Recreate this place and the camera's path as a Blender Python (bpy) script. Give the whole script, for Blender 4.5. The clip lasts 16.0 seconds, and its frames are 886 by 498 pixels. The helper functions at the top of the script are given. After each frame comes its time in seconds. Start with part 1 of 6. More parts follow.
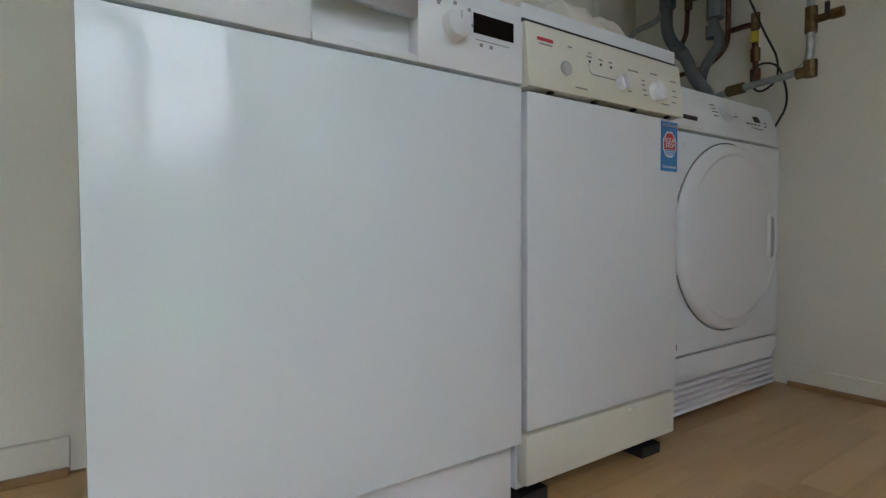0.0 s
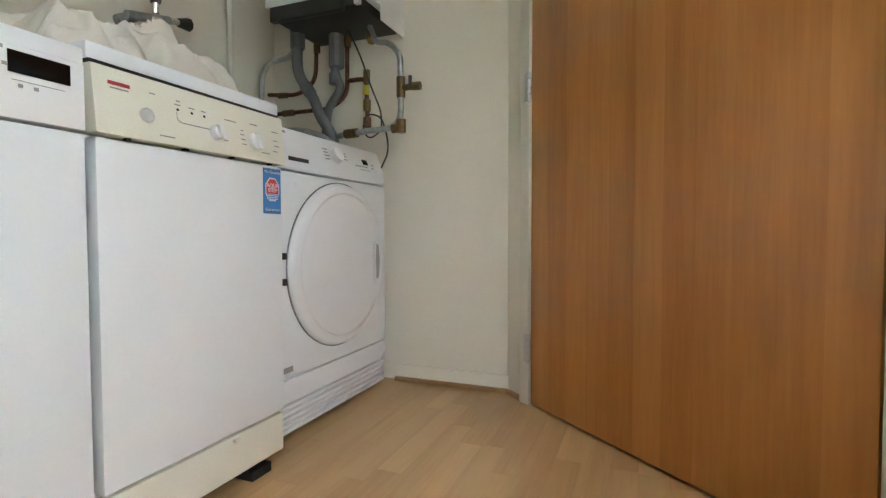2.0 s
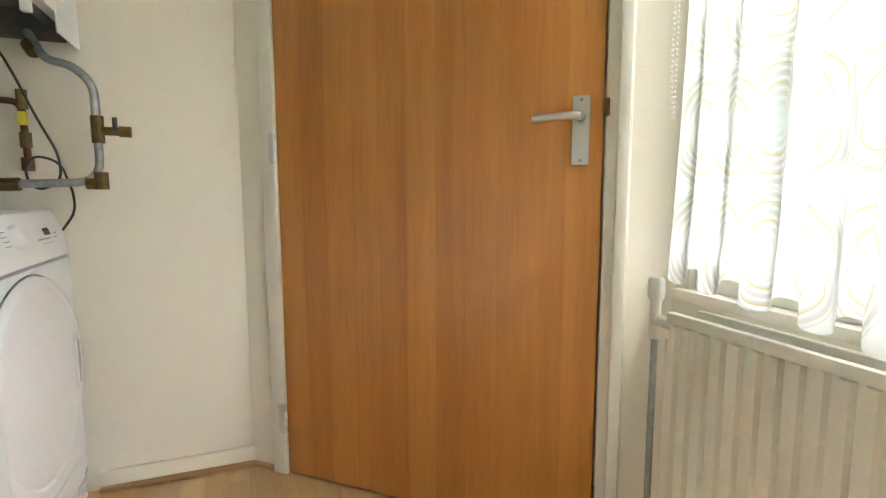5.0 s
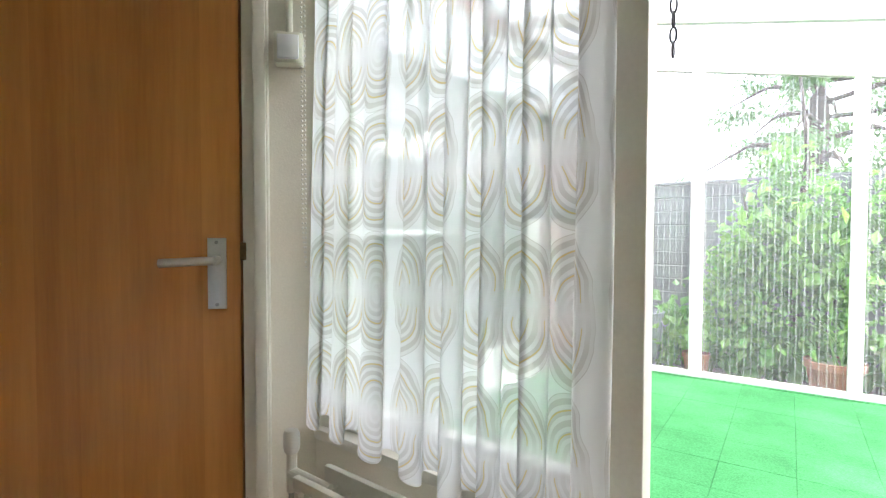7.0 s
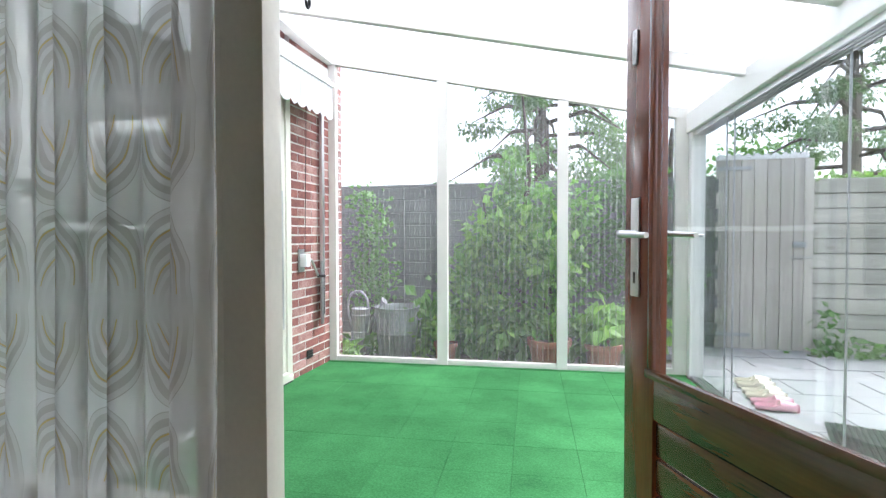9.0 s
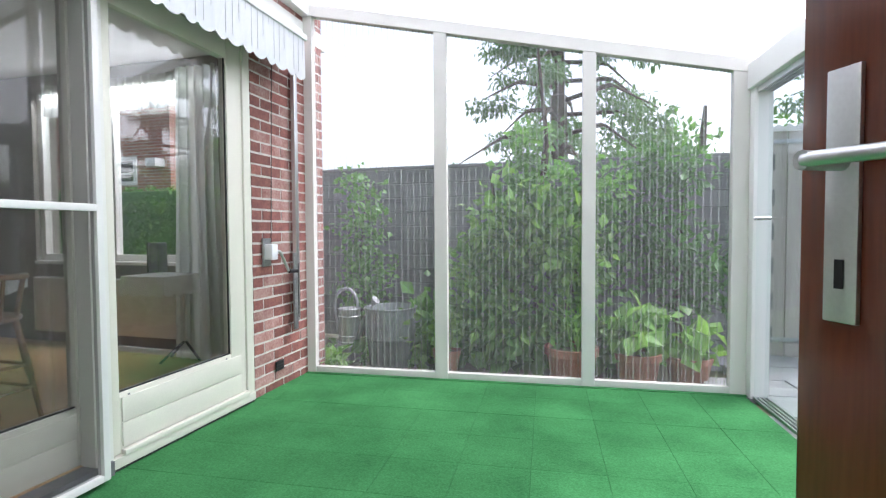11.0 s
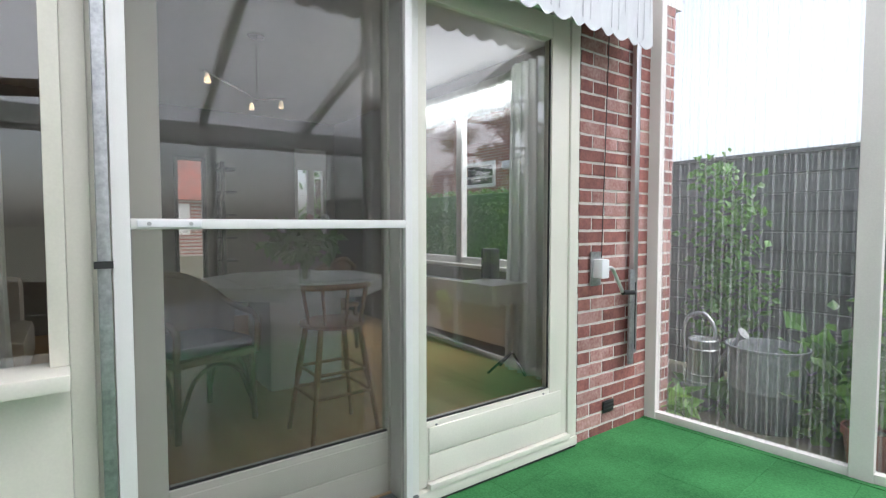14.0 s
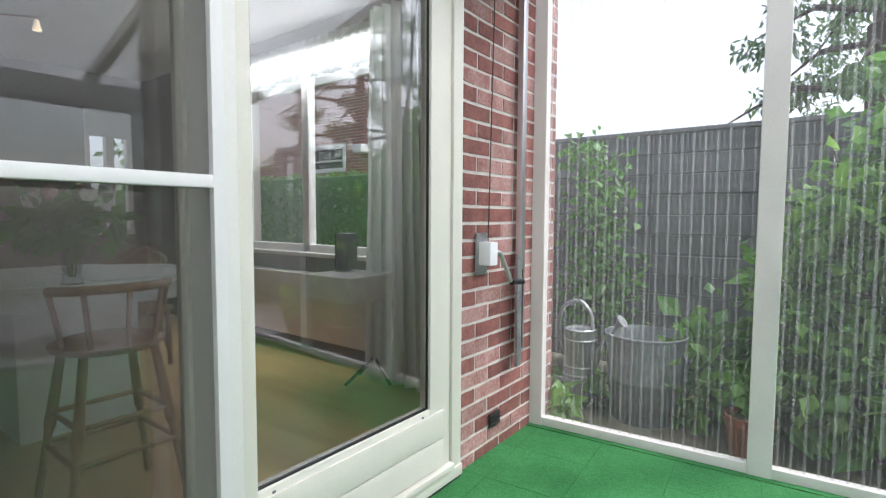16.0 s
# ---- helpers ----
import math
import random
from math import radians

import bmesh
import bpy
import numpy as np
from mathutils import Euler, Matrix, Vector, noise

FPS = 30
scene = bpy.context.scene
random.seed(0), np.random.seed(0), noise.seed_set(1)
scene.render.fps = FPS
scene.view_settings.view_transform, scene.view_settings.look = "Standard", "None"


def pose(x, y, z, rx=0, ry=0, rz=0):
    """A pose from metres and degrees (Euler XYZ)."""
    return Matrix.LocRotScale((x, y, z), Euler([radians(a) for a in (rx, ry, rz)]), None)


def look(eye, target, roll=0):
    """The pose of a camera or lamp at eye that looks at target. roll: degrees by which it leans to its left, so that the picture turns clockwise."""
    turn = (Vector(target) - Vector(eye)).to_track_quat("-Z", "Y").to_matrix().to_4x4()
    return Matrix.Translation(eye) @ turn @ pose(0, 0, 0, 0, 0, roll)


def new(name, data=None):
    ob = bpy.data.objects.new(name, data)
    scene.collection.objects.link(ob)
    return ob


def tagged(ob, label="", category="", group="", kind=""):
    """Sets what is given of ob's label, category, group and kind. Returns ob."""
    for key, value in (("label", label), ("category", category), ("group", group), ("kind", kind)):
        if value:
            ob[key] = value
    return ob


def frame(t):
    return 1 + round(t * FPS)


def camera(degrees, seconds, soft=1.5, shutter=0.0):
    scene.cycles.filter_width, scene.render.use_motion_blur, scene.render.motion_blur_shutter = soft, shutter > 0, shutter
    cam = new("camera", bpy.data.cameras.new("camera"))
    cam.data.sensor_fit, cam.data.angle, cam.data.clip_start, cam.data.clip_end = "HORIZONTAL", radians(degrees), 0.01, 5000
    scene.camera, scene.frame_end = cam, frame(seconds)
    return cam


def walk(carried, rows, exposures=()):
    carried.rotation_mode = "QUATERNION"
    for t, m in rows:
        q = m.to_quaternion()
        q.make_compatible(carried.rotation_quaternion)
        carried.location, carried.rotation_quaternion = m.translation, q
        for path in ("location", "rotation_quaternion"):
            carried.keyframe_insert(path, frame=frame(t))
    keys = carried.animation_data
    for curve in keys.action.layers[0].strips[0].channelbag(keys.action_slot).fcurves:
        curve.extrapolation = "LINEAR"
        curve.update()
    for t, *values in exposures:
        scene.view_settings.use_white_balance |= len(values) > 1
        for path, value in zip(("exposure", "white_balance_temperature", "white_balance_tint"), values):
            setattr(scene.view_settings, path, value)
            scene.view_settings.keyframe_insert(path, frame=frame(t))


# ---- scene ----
cam = camera(82.2, 16.0, 1.3)

# seconds, eye, target, roll
PATH = [
    (0, (-1.684, -0.16, 0.485), (-0.572, 1.501, 0.42), -0.3),
    (0.5, (-1.648, -0.223, 0.506), (-0.247, 1.201, 0.42), -0.3),
    (1, (-1.613, -0.263, 0.515), (0.0, 0.916, 0.438), -0.3),
    (1.5, (-1.627, -0.308, 0.56), (0.117, 0.668, 0.489), -0.1),
    (2, (-1.635, -0.332, 0.572), (0.223, 0.406, 0.5), -0.1),
    (2.5, (-1.624, -0.33, 0.596), (0.308, 0.183, 0.533), -0.2),
    (3, (-1.605, -0.33, 0.595), (0.367, -0.003, 0.533), -0.2),
    (3.2, (-1.601, -0.308, 0.585), (0.382, -0.053, 0.523), -0.1),
    (5.3, (-1.628, 0.105, 0.968), (0.198, -0.689, 0.782), -0.1),
    (5.5, (-1.608, 0.09, 1.006), (0.205, -0.742, 0.871), 0.0),
    (6, (-1.603, 0.049, 1.105), (0.136, -0.934, 1.006), 0.4),
    (6.5, (-1.671, -0.042, 1.131), (-0.086, -1.259, 1.055), 0.4),
    (7, (-1.714, -0.074, 1.136), (-0.461, -1.632, 1.075), 0.1),
    (7.5, (-1.762, -0.111, 1.124), (-0.822, -1.876, 1.07), 0.0),
    (8, (-1.785, -0.169, 1.119), (-1.111, -2.051, 1.066), -0.1),
    (8.5, (-1.811, -0.213, 1.116), (-1.257, -2.134, 1.063), -0.1),
    (9, (-1.838, -0.285, 1.102), (-1.344, -2.222, 1.049), -0.1),
    (9.2, (-1.854, -0.325, 1.094), (-1.37, -2.265, 1.042), -0.0),
    (11.3, (-1.697, -1.311, 1.012), (-1.115, -3.223, 0.926), -0.4),
    (11.5, (-1.654, -1.459, 0.998), (-1.031, -3.357, 0.899), -0.1),
    (12, (-1.543, -1.721, 1.037), (-0.748, -3.553, 0.933), 0.2),
    (12.5, (-1.505, -1.787, 1.023), (-0.384, -3.44, 0.935), -0.2),
    (13, (-1.467, -1.786, 1.051), (-0.072, -3.216, 0.963), -0.1),
    (13.5, (-1.446, -1.755, 1.102), (0.098, -3.023, 1.01), -0.1),
    (14, (-1.427, -1.719, 1.14), (0.182, -2.903, 1.045), -0.0),
    (14.5, (-1.38, -1.702, 1.155), (0.248, -2.86, 1.055), -0.0),
    (15, (-1.254, -1.789, 1.112), (0.366, -2.957, 1.003), -0.1),
    (15.5, (-1.085, -1.96, 1.084), (0.441, -3.247, 0.959), -0.1),
    (16, (-0.886, -2.145, 1.064), (0.309, -3.743, 0.935), 0.3),
]
walk(cam, [(t, look(eye, target, roll)) for t, eye, target, roll in PATH],
     exposures=[(0.0, 2.60, 5800, 9), (0.5, 2.6, 5800, 9), (1.0, 2.98, 5850, 9), (1.5, 3.32, 6050, 10), (2.0, 3.65, 6150, 10), (2.5, 3.92, 6250, 10), (3.0, 3.98, 6350, 10), (5.5, 4.18, 6500, 10), (6.2, 3.78, 6500, 10), (7.0, 3.10, 6150, 13), (7.5, 2.75, 6150, 13), (8.0, 2.40, 6030, 13), (9.0, 1.85, 6030, 13), (11.5, 1.34, 6030, 14), (12.5, 1.27, 6080, 14), (14.5, 1.20, 6130, 13), (16.0, 1.27, 6130, 13)])

# ---- overcast daylight ----
world = bpy.data.worlds.new("sky")
scene.world = world
world.use_nodes = True
wn, wl = world.node_tree.nodes, world.node_tree.links
sky = wn.new("ShaderNodeTexSky")
sky.sky_type, sky.sun_disc = "NISHITA", False
sky.sun_elevation, sky.sun_rotation = radians(56), radians(240)
sky.air_density, sky.dust_density, sky.ozone_density = 1.0, 4.0, 1.0
grey = wn.new("ShaderNodeHueSaturation")
grey.inputs["Saturation"].default_value = 0.45
wl.new(sky.outputs[0], grey.inputs["Color"])
wl.new(grey.outputs[0], wn["Background"].inputs["Color"])
wn["Background"].inputs["Strength"].default_value = 0.15
sun = new("sun", bpy.data.lights.new("sun", "SUN"))
sun.data.energy, sun.data.angle, sun.data.color = 0.95, radians(25), (1.0, 0.97, 0.93)
sun.matrix_world = look((-4.38, -2.53, 7.5), (0, 0, 0))

# added fill lamp at the head of the dining room window, standing in for sky light
day = new("added_window_fill", bpy.data.lights.new("added_window_fill", "AREA"))
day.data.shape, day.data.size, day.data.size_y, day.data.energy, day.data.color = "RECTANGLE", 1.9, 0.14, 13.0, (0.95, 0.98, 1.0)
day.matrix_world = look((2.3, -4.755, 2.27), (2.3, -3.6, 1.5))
# ---- mesh helpers ----
def box(bm, x0, x1, y0, y1, z0, z1):
    m = Matrix.Translation(((x0 + x1) / 2, (y0 + y1) / 2, (z0 + z1) / 2)) @ Matrix.Diagonal((abs(x1 - x0), abs(y1 - y0), abs(z1 - z0), 1))
    return bmesh.ops.create_cube(bm, size=1, matrix=m)["verts"]


def rod(bm, p, q, r, r2=None, seg=14):
    p, q = Vector(p), Vector(q)
    d = q - p
    m = Matrix.Translation((p + q) / 2) @ d.to_track_quat("Z", "Y").to_matrix().to_4x4()
    return bmesh.ops.create_cone(bm, cap_ends=True, segments=seg, radius1=r, radius2=r if r2 is None else r2, depth=d.length, matrix=m)["verts"]


def rounded(pts, rad, n=5):
    """A polyline with its corners rounded."""
    pts = [Vector(p) for p in pts]
    out = [pts[0]]
    for a, b, c in zip(pts, pts[1:], pts[2:]):
        k = min(rad, (a - b).length * 0.48, (c - b).length * 0.48)
        s, e = b + (a - b).normalized() * k, b + (c - b).normalized() * k
        out += [s.lerp(b, i / n).lerp(b.lerp(e, i / n), i / n) for i in range(n + 1)]
    return out + [pts[-1]]


def tube(bm, pts, r, rad=0.04, seg=10):
    pts = rounded(pts, rad)
    rings, side = [], None
    for i, p in enumerate(pts):
        d = (pts[min(i + 1, len(pts) - 1)] - pts[max(i - 1, 0)]).normalized()
        side = (side - d * side.dot(d)).normalized() if side else d.orthogonal().normalized()
        up = d.cross(side)
        rr = r[i * (len(r) - 1) // (len(pts) - 1)] if isinstance(r, (list, tuple)) else r
        rings.append([bm.verts.new(p + rr * (math.cos(a) * side + math.sin(a) * up)) for a in [2 * math.pi * k / seg for k in range(seg)]])
    for a, b in zip(rings, rings[1:]):
        for k in range(seg):
            bm.faces.new((a[k], a[(k + 1) % seg], b[(k + 1) % seg], b[k]))
    bm.faces.new(rings[0][::-1]), bm.faces.new(rings[-1])


def lathe(bm, prof, m=None, seg=36):
    """A profile of (radius, height) turned round z; m places it."""
    m = m or Matrix()
    rings = [[bm.verts.new(m @ Vector((r * math.cos(2 * math.pi * k / seg), r * math.sin(2 * math.pi * k / seg), z))) for k in range(seg)] for r, z in prof]
    for a, b in zip(rings, rings[1:]):
        for k in range(seg):
            bm.faces.new((a[k], a[(k + 1) % seg], b[(k + 1) % seg], b[k]))
    bm.faces.new(rings[0][::-1]), bm.faces.new(rings[-1])


def prism(bm, poly, lo, hi, axis="y"):
    """A polygon pushed through along an axis: (x, z) for y, (x, y) for z, (y, z) for x."""
    put = {"y": lambda a, b, c: (a, c, b), "z": lambda a, b, c: (a, b, c), "x": lambda a, b, c: (c, a, b)}[axis]
    one, two = [[bm.verts.new(put(a, b, c)) for a, b in poly] for c in (lo, hi)]
    for i in range(len(poly)):
        j = (i + 1) % len(poly)
        bm.faces.new((one[i], one[j], two[j], two[i]))
    bm.faces.new(one[::-1]), bm.faces.new(two)
    bmesh.ops.recalc_face_normals(bm, faces=bm.faces)


def soften(bm, width, seg=2):
    bmesh.ops.bevel(bm, geom=bm.edges[:], offset=width, segments=seg, affect="EDGES", profile=0.6, clamp_overlap=True)


def mesh_of(name, bm, material, smooth=False):
    me = bpy.data.meshes.new(name)
    if smooth:
        for f in bm.faces:
            f.smooth = True
    bm.to_mesh(me)
    bm.free()
    for m in material if isinstance(material, (list, tuple)) else [material]:
        me.materials.append(m)
    if smooth:
        me.set_sharp_from_angle(angle=radians(40))
    return me


def part(name, bm, material, parent, label="", smooth=False):
    ob = new(name, mesh_of(name, bm, material, smooth))
    ob.parent = parent
    return tagged(ob, label)


def thing(name, at, label, category, group="", turn=0.0, kind=""):
    ob = new(name)
    ob.matrix_world = pose(*at, 0, 0, turn)
    ob.empty_display_size = 0.1
    return tagged(ob, label, category, group, kind)


def slab(name, parent, material, dims, bevel=0.003, label="", seg=2):
    bm = bmesh.new()
    box(bm, *dims)
    if bevel:
        soften(bm, bevel, seg)
    return part(name, bm, material, parent, label, smooth=bevel > 0)


def setting(name, boxes, material, label, category, bevel=0.0):
    bm = bmesh.new()
    for b in boxes:
        box(bm, *b)
    if bevel:
        soften(bm, bevel)
    return tagged(new(name, mesh_of(name, bm, material)), label, category, "", "structure")


def letters(name, text, size, m, material, parent, label=""):
    """Raised lettering as a mesh, its baseline's middle at m, reading along local x with local z upwards out of the face."""
    cu = bpy.data.curves.new(name, "FONT")
    cu.body, cu.size, cu.extrude, cu.align_x, cu.align_y = text, size, 0.0003, "CENTER", "CENTER"
    tmp = bpy.data.objects.new(name, cu)
    scene.collection.objects.link(tmp)
    me = bpy.data.meshes.new_from_object(tmp.evaluated_get(bpy.context.evaluated_depsgraph_get()))
    bpy.data.objects.remove(tmp)
    me.materials.clear()
    me.materials.append(material)
    me.transform(m)
    ob = new(name, me)
    ob.parent = parent
    return tagged(ob, label)


# ---- materials ----
def shader(name):
    m = bpy.data.materials.new(name)
    m.use_nodes = True
    return m, m.node_tree.nodes, m.node_tree.links, m.node_tree.nodes["Principled BSDF"]


def plain(name, color, rough=0.5, metal=0.0, vary=0.08, scale=6.0, fine=60.0, bump=0.05, dark=None, spec=0.5, spread=0.5, island=0.0, stretch=(1, 1, 1), each=0.0, joined=False):
    """Colour with broad and fine variation, uneven gloss and fine relief. each: variation from object to object."""
    m, n, l, b = shader(name)
    co = n.new("ShaderNodeTexCoord")
    mp = n.new("ShaderNodeMapping")
    mp.inputs["Scale"].default_value = stretch
    l.new(co.outputs["Object"], mp.inputs["Vector"])
    own = n.new("ShaderNodeObjectInfo")
    far = n.new("ShaderNodeVectorMath")
    far.operation = "SCALE"
    far.inputs[0].default_value = (11, 17, 7)
    if joined:
        l.new(n.new("ShaderNodeNewGeometry").outputs["Position"], mp.inputs["Vector"])
    else:
        l.new(own.outputs["Random"], far.inputs["Scale"]), l.new(far.outputs[0], mp.inputs["Location"])
    big, small = n.new("ShaderNodeTexNoise"), n.new("ShaderNodeTexNoise")
    big.inputs["Scale"].default_value, small.inputs["Scale"].default_value = scale, fine
    big.inputs["Detail"].default_value = small.inputs["Detail"].default_value = 4
    for t in (big, small):
        l.new(mp.outputs[0], t.inputs["Vector"])
    add = n.new("ShaderNodeMath")
    add.operation = "ADD"
    l.new(big.outputs[0], add.inputs[0]), l.new(small.outputs[0], add.inputs[1])
    rng = n.new("ShaderNodeMapRange")
    rng.inputs["From Min"].default_value, rng.inputs["From Max"].default_value = 1 - spread * 0.6, 1 + spread * 0.6
    l.new(add.outputs[0], rng.inputs["Value"])
    mix = n.new("ShaderNodeMix")
    mix.data_type = "RGBA"
    lo = dark or tuple(c * (1 - vary * 2) for c in color)
    mix.inputs["A"].default_value, mix.inputs["B"].default_value = (*lo, 1), (*color, 1)
    l.new(rng.outputs[0], mix.inputs["Factor"])
    out = mix.outputs["Result"]
    if each:
        info = n.new("ShaderNodeObjectInfo")
        amt = n.new("ShaderNodeMapRange")
        amt.inputs["To Min"].default_value, amt.inputs["To Max"].default_value = 1 - each, 1 + each
        l.new(info.outputs["Random"], amt.inputs["Value"])
        hsv = n.new("ShaderNodeHueSaturation")
        l.new(amt.outputs[0], hsv.inputs["Value"]), l.new(out, hsv.inputs["Color"])
        out = hsv.outputs[0]
    if island:
        geo = n.new("ShaderNodeNewGeometry")
        amt = n.new("ShaderNodeMapRange")
        amt.inputs["To Min"].default_value, amt.inputs["To Max"].default_value = 1 - island, 1 + island
        l.new(geo.outputs["Random Per Island"], amt.inputs["Value"])
        hsv = n.new("ShaderNodeHueSaturation")
        l.new(amt.outputs[0], hsv.inputs["Value"]), l.new(out, hsv.inputs["Color"])
        out = hsv.outputs[0]
    l.new(out, b.inputs["Base Color"])
    rr = n.new("ShaderNodeMapRange")
    rr.inputs["To Min"].default_value, rr.inputs["To Max"].default_value = max(0.03, rough - 0.08), min(1, rough + 0.08)
    l.new(big.outputs[0], rr.inputs["Value"]), l.new(rr.outputs[0], b.inputs["Roughness"])
    b.inputs["Metallic"].default_value, b.inputs["Specular IOR Level"].default_value = metal, spec
    if bump:
        bp = n.new("ShaderNodeBump")
        bp.inputs["Strength"].default_value, bp.inputs["Distance"].default_value = bump, 0.004
        l.new(small.outputs[0], bp.inputs["Height"]), l.new(bp.outputs[0], b.inputs["Normal"])
    return m


def grained(name, light, dark, rough=0.4, along="z", scale=9.0, band=0.0, each=0.12, coat=0.0, contrast=0.6):
    """Wood: fine grain drawn out along one axis, with broad veneer bands across it."""
    m, n, l, b = shader(name)
    co = n.new("ShaderNodeTexCoord")
    mp = n.new("ShaderNodeMapping")
    k = {"x": 0, "y": 1, "z": 2}[along]
    mp.inputs["Scale"].default_value = [0.06 if i == k else 1 for i in range(3)]
    info = n.new("ShaderNodeObjectInfo")
    off = n.new("ShaderNodeVectorMath")
    off.operation = "SCALE"
    off.inputs[0].default_value = (7, 13, 5)
    l.new(info.outputs["Random"], off.inputs["Scale"])
    l.new(off.outputs[0], mp.inputs["Location"])
    l.new(co.outputs["Object"], mp.inputs["Vector"])
    g1, g2 = n.new("ShaderNodeTexNoise"), n.new("ShaderNodeTexNoise")
    g1.inputs["Scale"].default_value, g1.inputs["Detail"].default_value, g1.inputs["Distortion"].default_value = scale, 3, 0.6
    g2.inputs["Scale"].default_value, g2.inputs["Detail"].default_value = scale * 14, 6
    l.new(mp.outputs[0], g1.inputs["Vector"]), l.new(mp.outputs[0], g2.inputs["Vector"])
    mul = n.new("ShaderNodeMath")
    mul.operation = "MULTIPLY_ADD"
    mul.inputs[1].default_value = contrast
    l.new(g2.outputs[0], mul.inputs[0]), l.new(g1.outputs[0], mul.inputs[2])
    last = mul.outputs[0]
    if band:
        sep = n.new("ShaderNodeSeparateXYZ")
        l.new(co.outputs["Object"], sep.inputs[0])
        fl = n.new("ShaderNodeMath")
        fl.operation = "SNAP"
        fl.inputs[1].default_value = band
        l.new(sep.outputs[0], fl.inputs[0])
        wh = n.new("ShaderNodeTexWhiteNoise")
        wh.noise_dimensions = "1D"
        l.new(fl.outputs[0], wh.inputs["W"])
        ad = n.new("ShaderNodeMath")
        ad.operation = "MULTIPLY_ADD"
        ad.inputs[1].default_value = 0.28
        l.new(wh.outputs["Value"], ad.inputs[0]), l.new(last, ad.inputs[2])
        last = ad.outputs[0]
    rng = n.new("ShaderNodeMapRange")
    rng.inputs["From Min"].default_value, rng.inputs["From Max"].default_value = 0.45, 0.5 + contrast * 0.9 + (0.2 if band else 0)
    l.new(last, rng.inputs["Value"])
    mix = n.new("ShaderNodeMix")
    mix.data_type = "RGBA"
    mix.inputs["A"].default_value, mix.inputs["B"].default_value = (*dark, 1), (*light, 1)
    l.new(rng.outputs[0], mix.inputs["Factor"])
    amt = n.new("ShaderNodeMapRange")
    amt.inputs["To Min"].default_value, amt.inputs["To Max"].default_value = 1 - each, 1 + each
    l.new(info.outputs["Random"], amt.inputs["Value"])
    hsv = n.new("ShaderNodeHueSaturation")
    l.new(amt.outputs[0], hsv.inputs["Value"]), l.new(mix.outputs["Result"], hsv.inputs["Color"])
    l.new(hsv.outputs[0], b.inputs["Base Color"])
    b.inputs["Roughness"].default_value, b.inputs["Coat Weight"].default_value, b.inputs["Coat Roughness"].default_value = rough, coat, 0.15
    bp = n.new("ShaderNodeBump")
    bp.inputs["Strength"].default_value, bp.inputs["Distance"].default_value = 0.12, 0.002
    l.new(g2.outputs[0], bp.inputs["Height"]), l.new(bp.outputs[0], b.inputs["Normal"])
    return m


def clear(name, tint=(1, 1, 1), mirror=0.06, rough=0.0, graze=0.85):
    """A thin pane: straight through, with a mirror image that grows at grazing angles."""
    m, n, l, b = shader(name)
    n.remove(b)
    tr, gl, fr, mx = n.new("ShaderNodeBsdfTransparent"), n.new("ShaderNodeBsdfGlossy"), n.new("ShaderNodeLayerWeight"), n.new("ShaderNodeMixShader")
    tr.inputs[0].default_value = (*tint, 1)
    gl.inputs["Roughness"].default_value = rough
    fr.inputs["Blend"].default_value = 0.5
    pw = n.new("ShaderNodeMath")
    pw.operation = "POWER"
    pw.inputs[1].default_value = 3.5
    k = n.new("ShaderNodeMath")
    k.operation = "MULTIPLY_ADD"
    k.inputs[1].default_value, k.inputs[2].default_value = graze, mirror
    k.use_clamp = True
    l.new(fr.outputs["Facing"], pw.inputs[0]), l.new(pw.outputs[0], k.inputs[0]), l.new(k.outputs[0], mx.inputs[0])
    l.new(tr.outputs[0], mx.inputs[1]), l.new(gl.outputs[0], mx.inputs[2])
    l.new(mx.outputs[0], n["Material Output"].inputs[0])
    return m


def sheer(name, color, see, glow=0.5, rough=0.6):
    """A sheet that lets part of the light straight through and scatters the rest."""
    m, n, l, b = shader(name)
    b.inputs["Base Color"].default_value, b.inputs["Roughness"].default_value = (*color, 1), rough
    tl, tr, m1, m2 = n.new("ShaderNodeBsdfTranslucent"), n.new("ShaderNodeBsdfTransparent"), n.new("ShaderNodeMixShader"), n.new("ShaderNodeMixShader")
    tl.inputs[0].default_value = (*color, 1)
    m1.inputs[0].default_value, m2.inputs[0].default_value = glow, see
    l.new(b.outputs[0], m1.inputs[1]), l.new(tl.outputs[0], m1.inputs[2])
    l.new(m1.outputs[0], m2.inputs[1]), l.new(tr.outputs[0], m2.inputs[2])
    l.new(m2.outputs[0], n["Material Output"].inputs[0])
    return m


